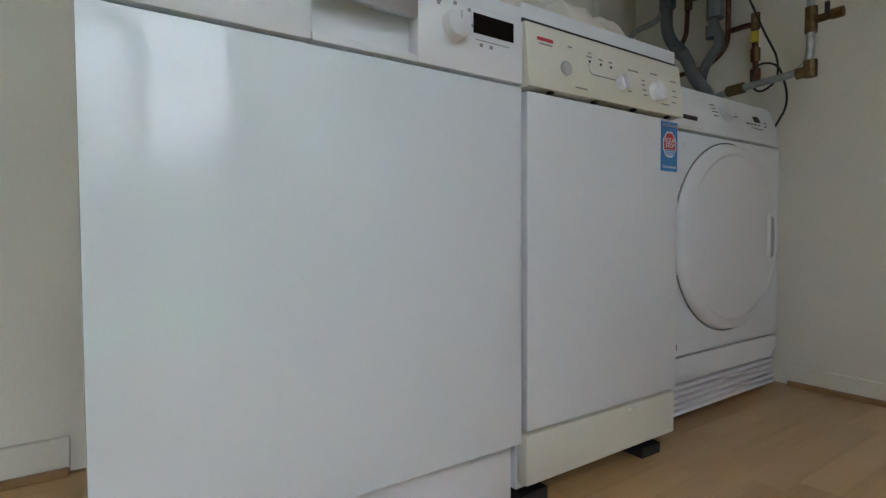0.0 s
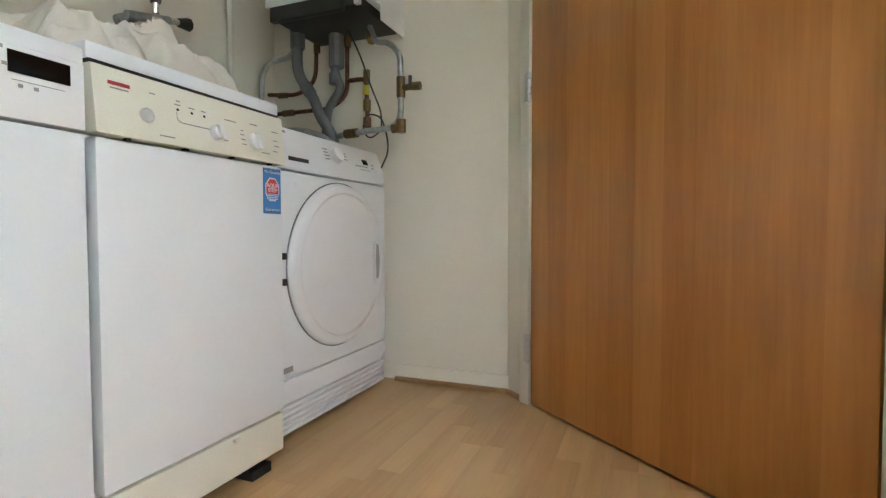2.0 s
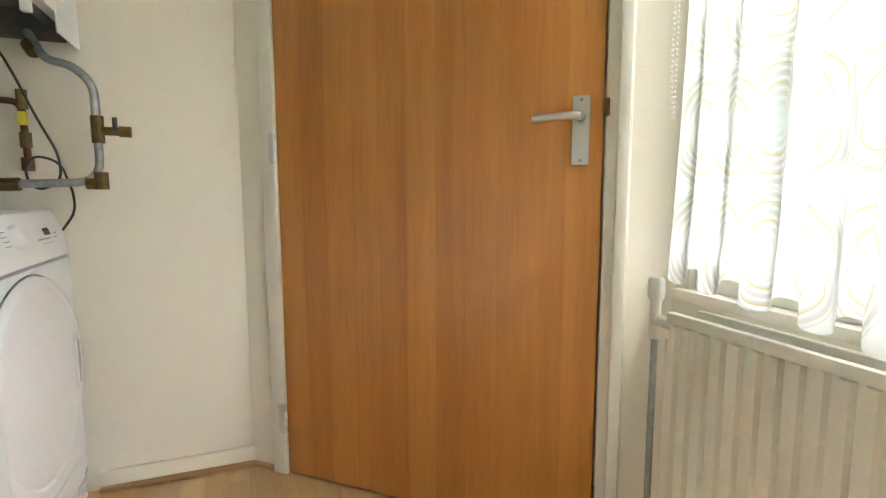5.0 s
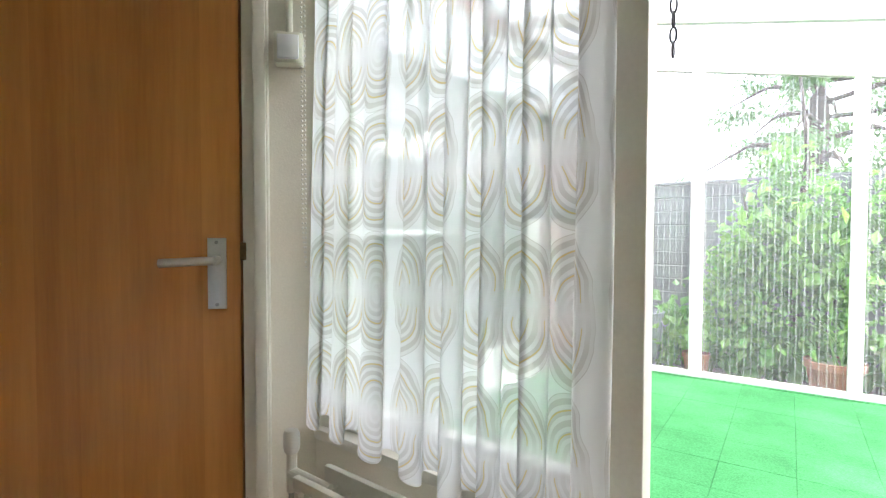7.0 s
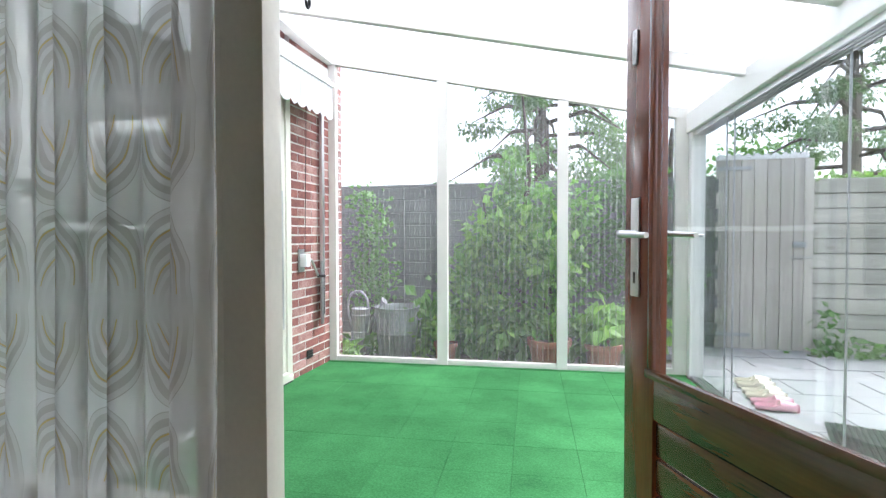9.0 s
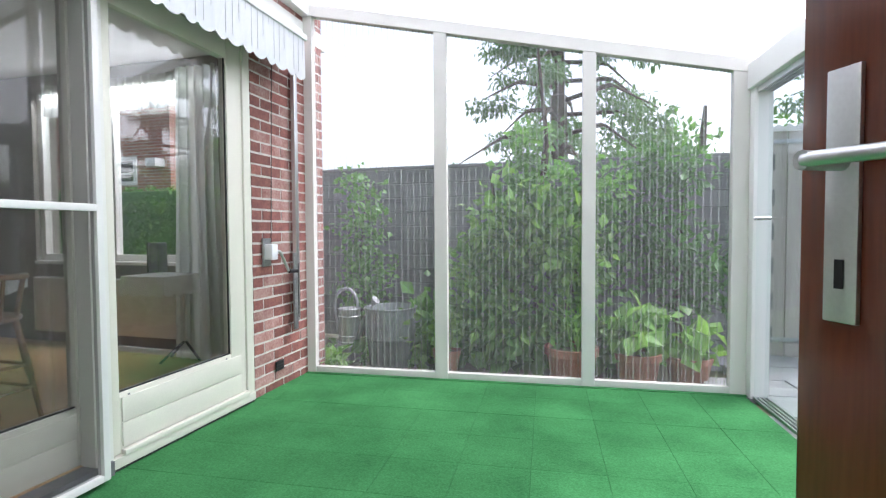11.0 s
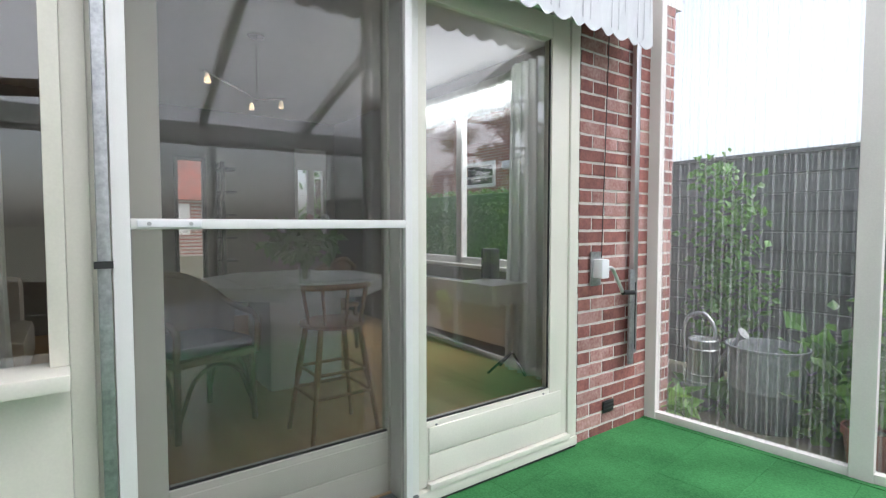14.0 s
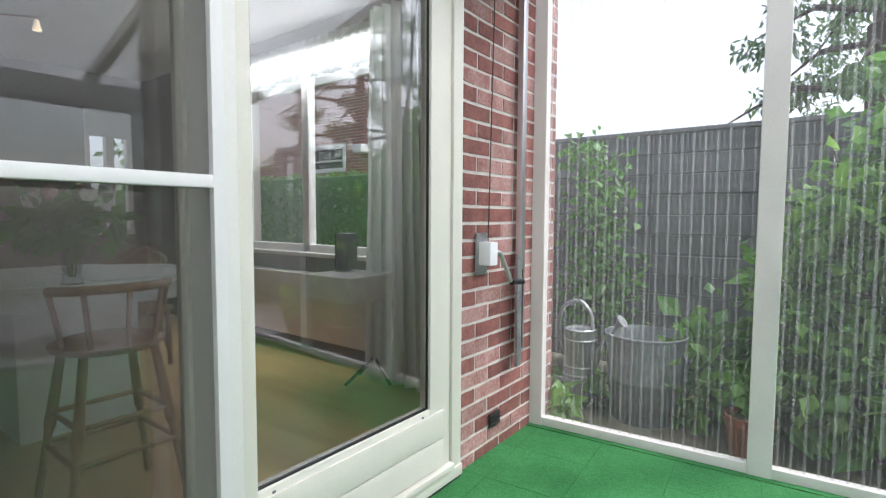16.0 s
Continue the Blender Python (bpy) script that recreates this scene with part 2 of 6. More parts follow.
def curtain_cloth(name):
    """Sheer net with rows of stacked ovals woven denser, in white, grey and pale yellow arcs. u runs along the cloth (attribute in x), z up."""
    m, n, l, b = shader(name)
    uv = n.new("ShaderNodeUVMap")
    uv.uv_map = "cloth"
    sep = n.new("ShaderNodeSeparateXYZ")
    l.new(uv.outputs[0], sep.inputs[0])

    def math(op, a, c=None, d=None):
        k = n.new("ShaderNodeMath")
        k.operation = op
        for i, v in enumerate((a, c, d)):
            if v is None:
                continue
            if isinstance(v, (int, float)):
                k.inputs[i].default_value = v
            else:
                l.new(v, k.inputs[i])
        return k.outputs[0]

    wob = n.new("ShaderNodeTexNoise")
    wob.inputs["Scale"].default_value = 9
    l.new(uv.outputs[0], wob.inputs["Vector"])
    w = math("MULTIPLY", math("SUBTRACT", wob.outputs[0], 0.5), 0.028)
    u, v = math("ADD", sep.outputs[0], w), math("ADD", sep.outputs[1], w)
    col = math("DIVIDE", u, 0.126)
    row = math("DIVIDE", v, 0.232)
    du = math("ABSOLUTE", math("SUBTRACT", math("FRACT", col), 0.5))
    dv = math("ABSOLUTE", math("SUBTRACT", math("FRACT", row), 0.5))
    rad = math("POWER", math("ADD", math("POWER", math("MULTIPLY", du, 2.25), 2.6), math("POWER", math("MULTIPLY", dv, 2.0), 2.6)), 1 / 2.6)
    oval = math("LESS_THAN", rad, 1.0)
    ends = math("MINIMUM", 1.0, math("MULTIPLY", dv, 4.0))
    rings = math("GREATER_THAN", math("FRACT", math("MULTIPLY", rad, 7.5)), 0.42)
    weave = math("MULTIPLY", oval, math("ADD", 0.45, math("MULTIPLY", math("MULTIPLY", rings, ends), 0.55)))
    fine = math("MULTIPLY", math("GREATER_THAN", math("FRACT", math("ADD", math("MULTIPLY", rad, 3.6), 0.15)), 0.93), math("GREATER_THAN", rad, 0.40))
    thread = math("MULTIPLY", math("MULTIPLY", oval, fine), math("GREATER_THAN", dv, 0.08))
    tone = n.new("ShaderNodeMix")
    tone.data_type = "RGBA"
    tone.inputs["A"].default_value, tone.inputs["B"].default_value = (0.88, 0.89, 0.90, 1), (0.50, 0.49, 0.475, 1)
    l.new(weave, tone.inputs["Factor"])
    huenoise = n.new("ShaderNodeTexNoise")
    huenoise.inputs["Scale"].default_value = 5
    l.new(uv.outputs[0], huenoise.inputs["Vector"])
    gold = n.new("ShaderNodeMix")
    gold.data_type = "RGBA"
    gold.inputs["A"].default_value, gold.inputs["B"].default_value = (0.62, 0.36, 0.10, 1), (0.52, 0.48, 0.14, 1)
    l.new(huenoise.outputs[0], gold.inputs["Factor"])
    tone2 = n.new("ShaderNodeMix")
    tone2.data_type = "RGBA"
    l.new(math("MULTIPLY", thread, 0.8), tone2.inputs["Factor"])
    l.new(tone.outputs["Result"], tone2.inputs["A"]), l.new(gold.outputs["Result"], tone2.inputs["B"])
    l.new(tone2.outputs["Result"], b.inputs["Base Color"])
    b.inputs["Roughness"].default_value = 0.8
    tl, tr, m1, m2 = n.new("ShaderNodeBsdfTranslucent"), n.new("ShaderNodeBsdfTransparent"), n.new("ShaderNodeMixShader"), n.new("ShaderNodeMixShader")
    l.new(tone2.outputs["Result"], tl.inputs[0])
    m1.inputs[0].default_value = 0.58
    l.new(math("SUBTRACT", 0.27, math("MULTIPLY", math("MAXIMUM", weave, thread), 0.19)), m2.inputs[0])
    l.new(b.outputs[0], m1.inputs[1]), l.new(tl.outputs[0], m1.inputs[2])
    l.new(m1.outputs[0], m2.inputs[1]), l.new(tr.outputs[0], m2.inputs[2])
    l.new(m2.outputs[0], n["Material Output"].inputs[0])
    return m


def lamp_glow(name, color, power):
    m, n, l, b = shader(name)
    b.inputs["Base Color"].default_value = (*color, 1)
    b.inputs["Emission Color"].default_value, b.inputs["Emission Strength"].default_value = (*color, 1), power
    return m


WALL = plain("wall paint", (0.84, 0.80, 0.695), 0.75, vary=0.04, scale=1.5, fine=220, bump=0.10)
CEIL = plain("ceiling paint", (0.80, 0.79, 0.76), 0.8, vary=0.03, scale=2, fine=150, bump=0.08)
ENAMEL = plain("white enamel", (0.78, 0.82, 0.86), 0.09, vary=0.015, scale=2, fine=400, bump=0.008)
ENAMEL2 = plain("matt white enamel", (0.79, 0.82, 0.85), 0.3, vary=0.02, scale=3, fine=500, bump=0.01)
PLASTIC = plain("white plastic", (0.80, 0.81, 0.83), 0.35, vary=0.02, scale=5, fine=300, bump=0.02)
CREAM = plain("yellowed plastic", (0.79, 0.78, 0.67), 0.4, vary=0.04, scale=4, fine=300, bump=0.02)
BLACK = plain("black plastic", (0.02, 0.02, 0.022), 0.35, vary=0.1, bump=0.02)
RUBBER = plain("black rubber", (0.025, 0.025, 0.026), 0.7, vary=0.15, bump=0.1)
DISPLAY = plain("display glass", (0.008, 0.008, 0.01), 0.08, bump=0)
INK = plain("grey print", (0.34, 0.34, 0.34), 0.6, bump=0)
RED = plain("red print", (0.60, 0.05, 0.06), 0.5, bump=0)
BLUE = plain("blue print", (0.06, 0.25, 0.62), 0.45, bump=0)
WHITEINK = plain("white print", (0.82, 0.82, 0.82), 0.5, bump=0)
CHROME = plain("chrome", (0.75, 0.75, 0.75), 0.15, 1.0, vary=0.05, bump=0.01)
ALU = plain("brushed aluminium", (0.66, 0.67, 0.68), 0.36, 1.0, vary=0.05, fine=200, bump=0.03)
STEEL = plain("galvanised steel", (0.50, 0.52, 0.53), 0.42, 0.8, vary=0.2, scale=14, fine=70, bump=0.05)
ZINC = plain("weathered zinc", (0.34, 0.37, 0.38), 0.55, 0.6, vary=0.25, scale=10, fine=50, bump=0.1)
BRASS = plain("tarnished brass", (0.24, 0.165, 0.075), 0.48, 1.0, vary=0.25, scale=25, fine=90, bump=0.1)
COPPER = plain("dull copper", (0.22, 0.10, 0.06), 0.5, 0.9, vary=0.3, scale=20, fine=80, bump=0.08)
PVC = plain("grey pipe", (0.15, 0.158, 0.168), 0.45, vary=0.1, scale=10, bump=0.03)
HOSE = plain("pale hose", (0.62, 0.60, 0.55), 0.5, vary=0.08, bump=0.05)
VENEER = grained("door veneer", (0.58, 0.250, 0.058), (0.37, 0.132, 0.025), 0.36, "z", 9, 0.085, 0.0, 0.3, 0.45)
LAMINATE = grained("beech laminate", (0.56, 0.36, 0.17), (0.42, 0.25, 0.105), 0.33, "x", 9, 0, 0.08, 0.1, 0.4)
OAKTRIM = grained("floor edge trim", (0.38, 0.23, 0.10), (0.26, 0.14, 0.055), 0.45, "x", 12, 0, 0.05)
MAHOGANY = grained("varnished mahogany", (0.15, 0.034, 0.014), (0.06, 0.013, 0.007), 0.2, "z", 10, 0, 0.1, 0.5, 0.5)
MAHOGANY_X = grained("varnished mahogany across", (0.10, 0.036, 0.013), (0.045, 0.016, 0.007), 0.24, "x", 10, 0, 0.12, 0.4, 0.5)
WOODCHAIR = grained("turned beech", (0.36, 0.20, 0.09), (0.22, 0.11, 0.045), 0.4, "z", 14, 0, 0.1, 0.2)
RATTAN = grained("rattan", (0.26, 0.17, 0.085), (0.15, 0.09, 0.045), 0.5, "z", 16, 0, 0.1)
PAINTWHITE = plain("white gloss paint", (0.80, 0.79, 0.75), 0.3, vary=0.03, scale=3, fine=120, bump=0.03)
PAINTCREAM = plain("cream gloss paint", (0.77, 0.745, 0.66), 0.33, vary=0.035, scale=3, fine=120, bump=0.04)
POWDER = plain("white powder coat", (0.80, 0.79, 0.78), 0.35, vary=0.03, scale=3, fine=300, bump=0.02)
GREYPOST = plain("dirty and shaded white coat", (0.72, 0.69, 0.66), 0.42, vary=0.05, scale=4, fine=160, bump=0.03)
TURF = plain("green artificial turf", (0.062, 0.235, 0.082), 0.95, vary=0.3, scale=3.5, fine=110, bump=1.0, dark=(0.026, 0.125, 0.040), spread=0.5, spec=0.12, each=0.05, joined=True)
BRICK = plain("red brick", (0.32, 0.130, 0.105), 0.85, vary=0.3, scale=16, fine=70, bump=0.4, dark=(0.17, 0.062, 0.058), each=0.18)
LIMEBRICK = plain("brick with white bloom", (0.50, 0.33, 0.30), 0.9, vary=0.3, scale=11, fine=70, bump=0.35, dark=(0.24, 0.08, 0.07), each=0.12, spread=0.6)
MORTAR = plain("mortar", (0.72, 0.69, 0.65), 0.95, vary=0.15, scale=20, fine=250, bump=0.3)
FENCE = grained("weathered fence board", (0.52, 0.50, 0.44), (0.33, 0.32, 0.28), 0.8, "x", 12, 0, 0.18)
FENCEDARK = grained("dark fence board", (0.20, 0.205, 0.20), (0.11, 0.115, 0.11), 0.85, "x", 12, 0, 0.15)
GATEWOOD = grained("grey gate board", (0.56, 0.52, 0.47), (0.40, 0.365, 0.33), 0.85, "z", 12, 0, 0.15)
SOIL = plain("bare soil and moss", (0.17, 0.145, 0.10), 0.95, vary=0.3, scale=5, fine=60, bump=0.6, dark=(0.08, 0.09, 0.045))
PAVER = plain("concrete paving", (0.35, 0.35, 0.36), 0.85, vary=0.15, scale=5, fine=120, bump=0.25, each=0.10)
TERRA = plain("terracotta", (0.33, 0.14, 0.085), 0.85, vary=0.2, scale=9, fine=80, bump=0.2)
GLASS = clear("window glass", (0.97, 0.98, 0.975), 0.09)
DOUBLE = clear("double glazing", (0.95, 0.96, 0.955), 0.13)
SLIDE = clear("sliding glass", (0.97, 0.99, 0.985), 0.025, 0.0, 0.18)
POLY = sheer("clear twinwall sheet", (0.88, 0.90, 0.90), 0.955, 0.7, 0.3)
ROOFSHEET = sheer("opal roof sheet", (0.92, 0.93, 0.93), 0.42, 0.90)
RIB = sheer("twinwall rib", (0.84, 0.86, 0.86), 0.87, 0.6)
MESH = sheer("insect mesh", (0.075, 0.070, 0.065), 0.79, 0.1)
LACE = sheer("white lace", (0.88, 0.88, 0.86), 0.05, 0.4)
DRAPE = sheer("pale drape", (0.70, 0.72, 0.66), 0.05, 0.45)
CURTAIN = curtain_cloth("patterned net")
CLOTH = plain("crumpled cotton", (0.76, 0.71, 0.63), 0.9, vary=0.05, scale=8, fine=300, bump=0.2)
VALANCE = plain("striped awning cloth", (0.74, 0.75, 0.78), 0.85, vary=0.06, scale=8, fine=300, bump=0.1)
STRIPE = plain("grey awning stripe", (0.50, 0.51, 0.54), 0.85, vary=0.06, bump=0.1)


def leafmat(name, a, b_, rough=0.45):
    m = plain(name, a, rough, vary=0.3, scale=3, fine=30, bump=0.05, dark=b_, island=0.35)
    n, l = m.node_tree.nodes, m.node_tree.links
    tl, mx = n.new("ShaderNodeBsdfTranslucent"), n.new("ShaderNodeMixShader")
    tl.inputs[0].default_value = (a[0] * 1.8, a[1] * 1.8, a[2] * 1.2, 1)
    mx.inputs[0].default_value = 0.35
    l.new(n["Principled BSDF"].outputs[0], mx.inputs[1]), l.new(tl.outputs[0], mx.inputs[2]), l.new(mx.outputs[0], n["Material Output"].inputs[0])
    return m


LEAF = leafmat("broad leaf", (0.115, 0.255, 0.06), (0.055, 0.145, 0.035))
LEAFDARK = leafmat("dark leaf", (0.07, 0.17, 0.045), (0.035, 0.10, 0.025))
LEAFLIGHT = leafmat("young leaf", (0.18, 0.335, 0.075), (0.10, 0.22, 0.045))
NEEDLE = leafmat("conifer needles", (0.10, 0.19, 0.075), (0.045, 0.10, 0.04), 0.6)
BARK = plain("bark", (0.10, 0.075, 0.055), 0.95, vary=0.3, scale=12, fine=60, bump=0.6)
# ---- the setting: utility room ----
# back wall y 1.12, boiler wall x 0.13, diagonal door wall, window wall y -0.81, veranda beyond it
D_TURN = math.degrees(math.atan2(-0.743, -0.669))
DIAG = pose(0, 0, 0, 0, 0, D_TURN)          # local x runs along the diagonal wall from the hinge to the latch, local y points away from the room


def world_boxes(bm, m, boxes):
    for b in boxes:
        vs = box(bm, *b)
        bmesh.ops.transform(bm, matrix=m, verts=vs)


setting("floor", [(-3.3, 0.60, -0.93, 1.3, -0.10, -0.008)], OAKTRIM, "underlay of the beech laminate floor in the utility room", "floor")
setting("wall_north", [(-3.3, 0.33, 1.12, 1.32, 0, 2.5)], WALL, "off-white plastered wall behind the appliances", "wall")
setting("wall_east", [(0.107, 0.33, 0.107, 1.12, 0, 2.5)], WALL, "off-white plastered wall carrying the boiler", "wall")
setting("wall_west", [(-3.5, -3.3, -0.93, 1.32, 0, 2.5)], WALL, "plain off-white wall closing the utility room", "wall")
setting("ceiling", [(-3.5, 0.33, -0.93, 1.32, 2.5, 2.62)], CEIL, "white painted ceiling of the utility room", "ceiling")
bm = bmesh.new()
world_boxes(bm, DIAG, [(-0.152, -0.055, 0.0, 0.10, 0, 2.5), (0.995, 1.10, 0.0, 0.10, 0, 2.5), (-0.055, 0.995, 0.0, 0.10, 2.12, 2.5)])
tagged(new("wall_diagonal", mesh_of("wall_diagonal", bm, WALL)), "off-white plastered corner wall set at an angle round the veneered door", "wall", "", "structure")
setting("wall_south", [(-1.43, -0.735, -0.87, -0.812, 0, 0.66), (-3.3, -2.515, -0.87, -0.81, 0, 2.5), (-2.515, -0.60, -0.87, -0.81, 2.16, 2.5), (-1.49, -0.735, -0.868, -0.814, 2.05, 2.16)], WALL, "off-white wall with the window and the garden door", "wall")

# skirting and floor edge trim
setting("baseboard", [(0.094, 0.107, 0.109, 0.55, 0.012, 0.062), (-1.75, -3.3, 1.105, 1.12, 0.012, 0.075)], WALL, "painted skirting board along the wall foot", "baseboard", 0.002)
bm = bmesh.new()
box(bm, 0.078, 0.096, 0.106, 0.55, 0, 0.016)
box(bm, -3.3, -1.75, 1.088, 1.106, 0, 0.016)
world_boxes(bm, DIAG, [(-0.142, -0.05, -0.018, -0.002, 0, 0.016)])
soften(bm, 0.004)
tagged(new("trim", mesh_of("trim", bm, OAKTRIM)), "narrow beech moulding where floor meets wall", "trim", "", "structure")

# window over the radiator
win = tagged(new("window_1"), "cream-painted wooden window behind a patterned net curtain", "window", "", "structure")
win.matrix_world = pose(-1.08, -0.87, 0.66)
for nm, d in (("window_sill", (-0.345, 0.33, 0.0, 0.075, 0.0, 0.025)), ("window_frame", (-0.349, -0.30, 0.0, 0.05, 0.025, 1.40)), ("window_frame", (0.30, 0.345, 0.0, 0.054, 0.0, 1.40)),
              ("window_frame", (-0.35, 0.30, 0.0, 0.05, 1.32, 1.39)), ("window_frame", (-0.35, 0.30, 0.0, 0.04, 0.025, 0.085)), ("glazing_bar", (-0.35, 0.30, 0.003, 0.035, 0.50, 0.525))):
    slab(nm, win, PAINTCREAM, d, 0.004)
pane = slab("pane", win, GLASS, (-0.30, 0.30, 0.016, 0.020, 0.085, 1.32), 0)
pane.visible_shadow = False

# frame of the garden door
fr = tagged(new("door_frame"), "white-painted wooden frame of the open garden door", "door frame", "", "structure")
fr.matrix_world = pose(-1.95, -0.87, 0)
slab("jamb", fr, PAINTCREAM, (0.461, 0.52, 0.022, 0.0605, 0, 2.16), 0.004)
slab("rebate", fr, PAINTWHITE, (0.478, 0.52, -0.005, 0.022, 0, 2.16), 0.003)
slab("jamb", fr, PAINTCREAM, (-0.56, -0.50, 0.0, 0.0605, 0, 2.16), 0.004)
slab("head", fr, PAINTCREAM, (-0.50, 0.461, 0.0, 0.0605, 2.10, 2.158), 0.004)
slab("threshold", fr, PAINTCREAM, (-0.50, 0.461, -0.03, 0.06, -0.06, 0.012), 0.004)
slab("strike_plate", fr, ALU, (0.4755, 0.4782, -0.003, 0.016, 0.98, 1.16), 0)

# frame of the veneered door
fr2 = tagged(new("door_frame"), "cream-painted door frame in the angled wall", "door frame", "", "structure")
fr2.matrix_world = DIAG
for d in ((-0.055, -0.004, -0.02, 0.09, 0, 2.12), (0.938, 0.995, -0.02, 0.09, 0, 2.12), (-0.004, 0.938, -0.02, 0.09, 2.065, 2.12)):
    slab("jamb", fr2, PAINTCREAM, d, 0.005)
slab("architrave", fr2, PAINTCREAM, (0.965, 0.992, -0.034, -0.0205, 0, 2.12), 0.004)

# ---- the setting: living room behind the glazed doors ----
LX = 0.44
setting("floor_living", [(0.60, 5.2, -4.95, 1.3, -0.10, 0.0), (0.41, 0.60, -3.93, -0.95, -0.10, -0.002)], LAMINATE, "pale laminate floor of the dining room", "floor")
setting("ceiling_living", [(0.36, 5.4, -4.95, 1.5, 2.52, 2.64)], CEIL, "white ceiling of the dining room", "ceiling")
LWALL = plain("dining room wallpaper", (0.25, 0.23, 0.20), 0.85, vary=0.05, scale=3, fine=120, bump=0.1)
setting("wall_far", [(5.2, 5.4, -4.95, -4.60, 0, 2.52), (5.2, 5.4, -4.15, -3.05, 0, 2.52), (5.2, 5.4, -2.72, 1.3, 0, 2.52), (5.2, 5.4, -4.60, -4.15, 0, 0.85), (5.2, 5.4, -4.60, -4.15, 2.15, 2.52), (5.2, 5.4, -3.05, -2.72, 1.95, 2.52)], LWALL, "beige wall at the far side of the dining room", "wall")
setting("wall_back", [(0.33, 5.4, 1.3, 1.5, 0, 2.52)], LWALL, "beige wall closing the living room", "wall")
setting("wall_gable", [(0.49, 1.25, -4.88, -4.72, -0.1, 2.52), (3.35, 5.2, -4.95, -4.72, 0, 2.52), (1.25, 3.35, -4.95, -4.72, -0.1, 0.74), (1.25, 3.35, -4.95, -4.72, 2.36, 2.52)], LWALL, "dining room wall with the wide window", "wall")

# ---- veranda: floor level -0.07, turned a few degrees from the house ----
FL = -0.07
VER = pose(0.37, -4.64, FL, 0, 0, 184.5)      # local x along the end wall away from the house, local y outwards
VL = 3.20                                       # length of the end wall


def ver(name, label, category, kind="structure"):
    ob = tagged(new(name), label, category, "", kind)
    ob.matrix_world = VER
    return ob


screed = tagged(new("floor_veranda"), "screed under the green veranda floor", "floor", "", "structure")
screed.matrix_world = VER
slab("screed", screed, TURF, (-0.10, 3.14, -4.05, 0.03, -0.09, -0.0125), 0)
ground = tagged(new("ground"), "bare garden soil reaching into the distance", "ground", "", "structure")
bm = bmesh.new()
bmesh.ops.create_grid(bm, x_segments=2, y_segments=2, size=400, matrix=Matrix.Translation((0, 0, -0.175)))
part("soil", bm, SOIL, ground)

endwall = ver("wall_end", "veranda end wall of clear ribbed sheets between white posts", "glazed wall")


def roofz(x):
    """Height of the sloping underside at a distance from the house."""
    return 2.765 - 0.205 * x


for x0, x1 in ((-0.02, 0.075), (1.03, 1.125), (2.085, 2.175), (3.04, 3.14)):
    bm = bmesh.new()
    prism(bm, [(x0, 0.0), (x1, 0.0), (x1, roofz(x1)), (x0, roofz(x0))], -0.03, 0.03)
    soften(bm, 0.004)
    part("post", bm, GREYPOST, endwall)
for x0, x1 in ((0.075, 1.03), (1.125, 2.085), (2.175, 3.04)):
    slab("bottom_rail", endwall, GREYPOST, (x0, x1, -0.025, 0.025, 0.0, 0.05), 0.004)
    bm = bmesh.new()
    prism(bm, [(x0, 0.05), (x1, 0.05), (x1, roofz(x1)), (x0, roofz(x0))], -0.006, -0.005)
    sheet = part("sheet", bm, POLY, endwall)
    sheet.visible_shadow = False
    bm = bmesh.new()
    k = 0
    x = x0 + 0.012
    while x < x1 - 0.012:
        w = (0.0105, 0.0024)[k % 2]
        box(bm, x, x + w, -0.004, 0.0 if k % 2 else 0.004, 0.05, roofz(x) - 0.002)
        x += (0.0275, 0.0210)[k % 2]
        k += 1
    ribs = part("ribs", bm, RIB, endwall, "vertical ribs inside the clear sheet")
    ribs.visible_shadow = False
    tagged(ribs, kind="stuff")

roof = ver("roof", "sloping veranda roof of opal sheets on white aluminium rafters", "roof")
# white rafters in the darker post coat, which paints in their shaded undersides
bm = bmesh.new()
prism(bm, [(-0.06, roofz(-0.06)), (3.30, roofz(3.30)), (3.30, roofz(3.30) + 0.10), (-0.06, roofz(-0.06) + 0.10)], -0.035, 0.035)
part("rafter", bm, GREYPOST, roof)
for y in (-1.17, -2.14, -3.11):
    bm = bmesh.new()
    prism(bm, [(0.0, roofz(0)), (3.22, roofz(3.22)), (3.22, roofz(3.22) + 0.10), (0.0, roofz(0) + 0.10)], y - 0.03, y + 0.03)
    soften(bm, 0.004)
    part("rafter", bm, GREYPOST, roof)
for y0, y1 in ((-1.14, -0.035), (-2.11, -1.20), (-3.08, -2.17), (-3.9, -3.14)):
    bm = bmesh.new()
    prism(bm, [(0.0, roofz(0) + 0.08), (3.22, roofz(3.22) + 0.08), (3.22, roofz(3.22) + 0.092), (0.0, roofz(0) + 0.092)], y0, y1)
    part("roof_sheet", bm, ROOFSHEET, roof, "opal roof sheet")
bm = bmesh.new()
box(bm, -0.035, 0.06, -3.9, -0.036, roofz(0) - 0.02, roofz(0) + 0.10)
soften(bm, 0.005)
part("wall_plate", bm, POWDER, roof)
bm = bmesh.new()
box(bm, 3.12, 3.28, -4.1, 0.034, roofz(3.2) - 0.10, roofz(3.2) + 0.06)
soften(bm, 0.006)
part("gutter", bm, POWDER, roof)

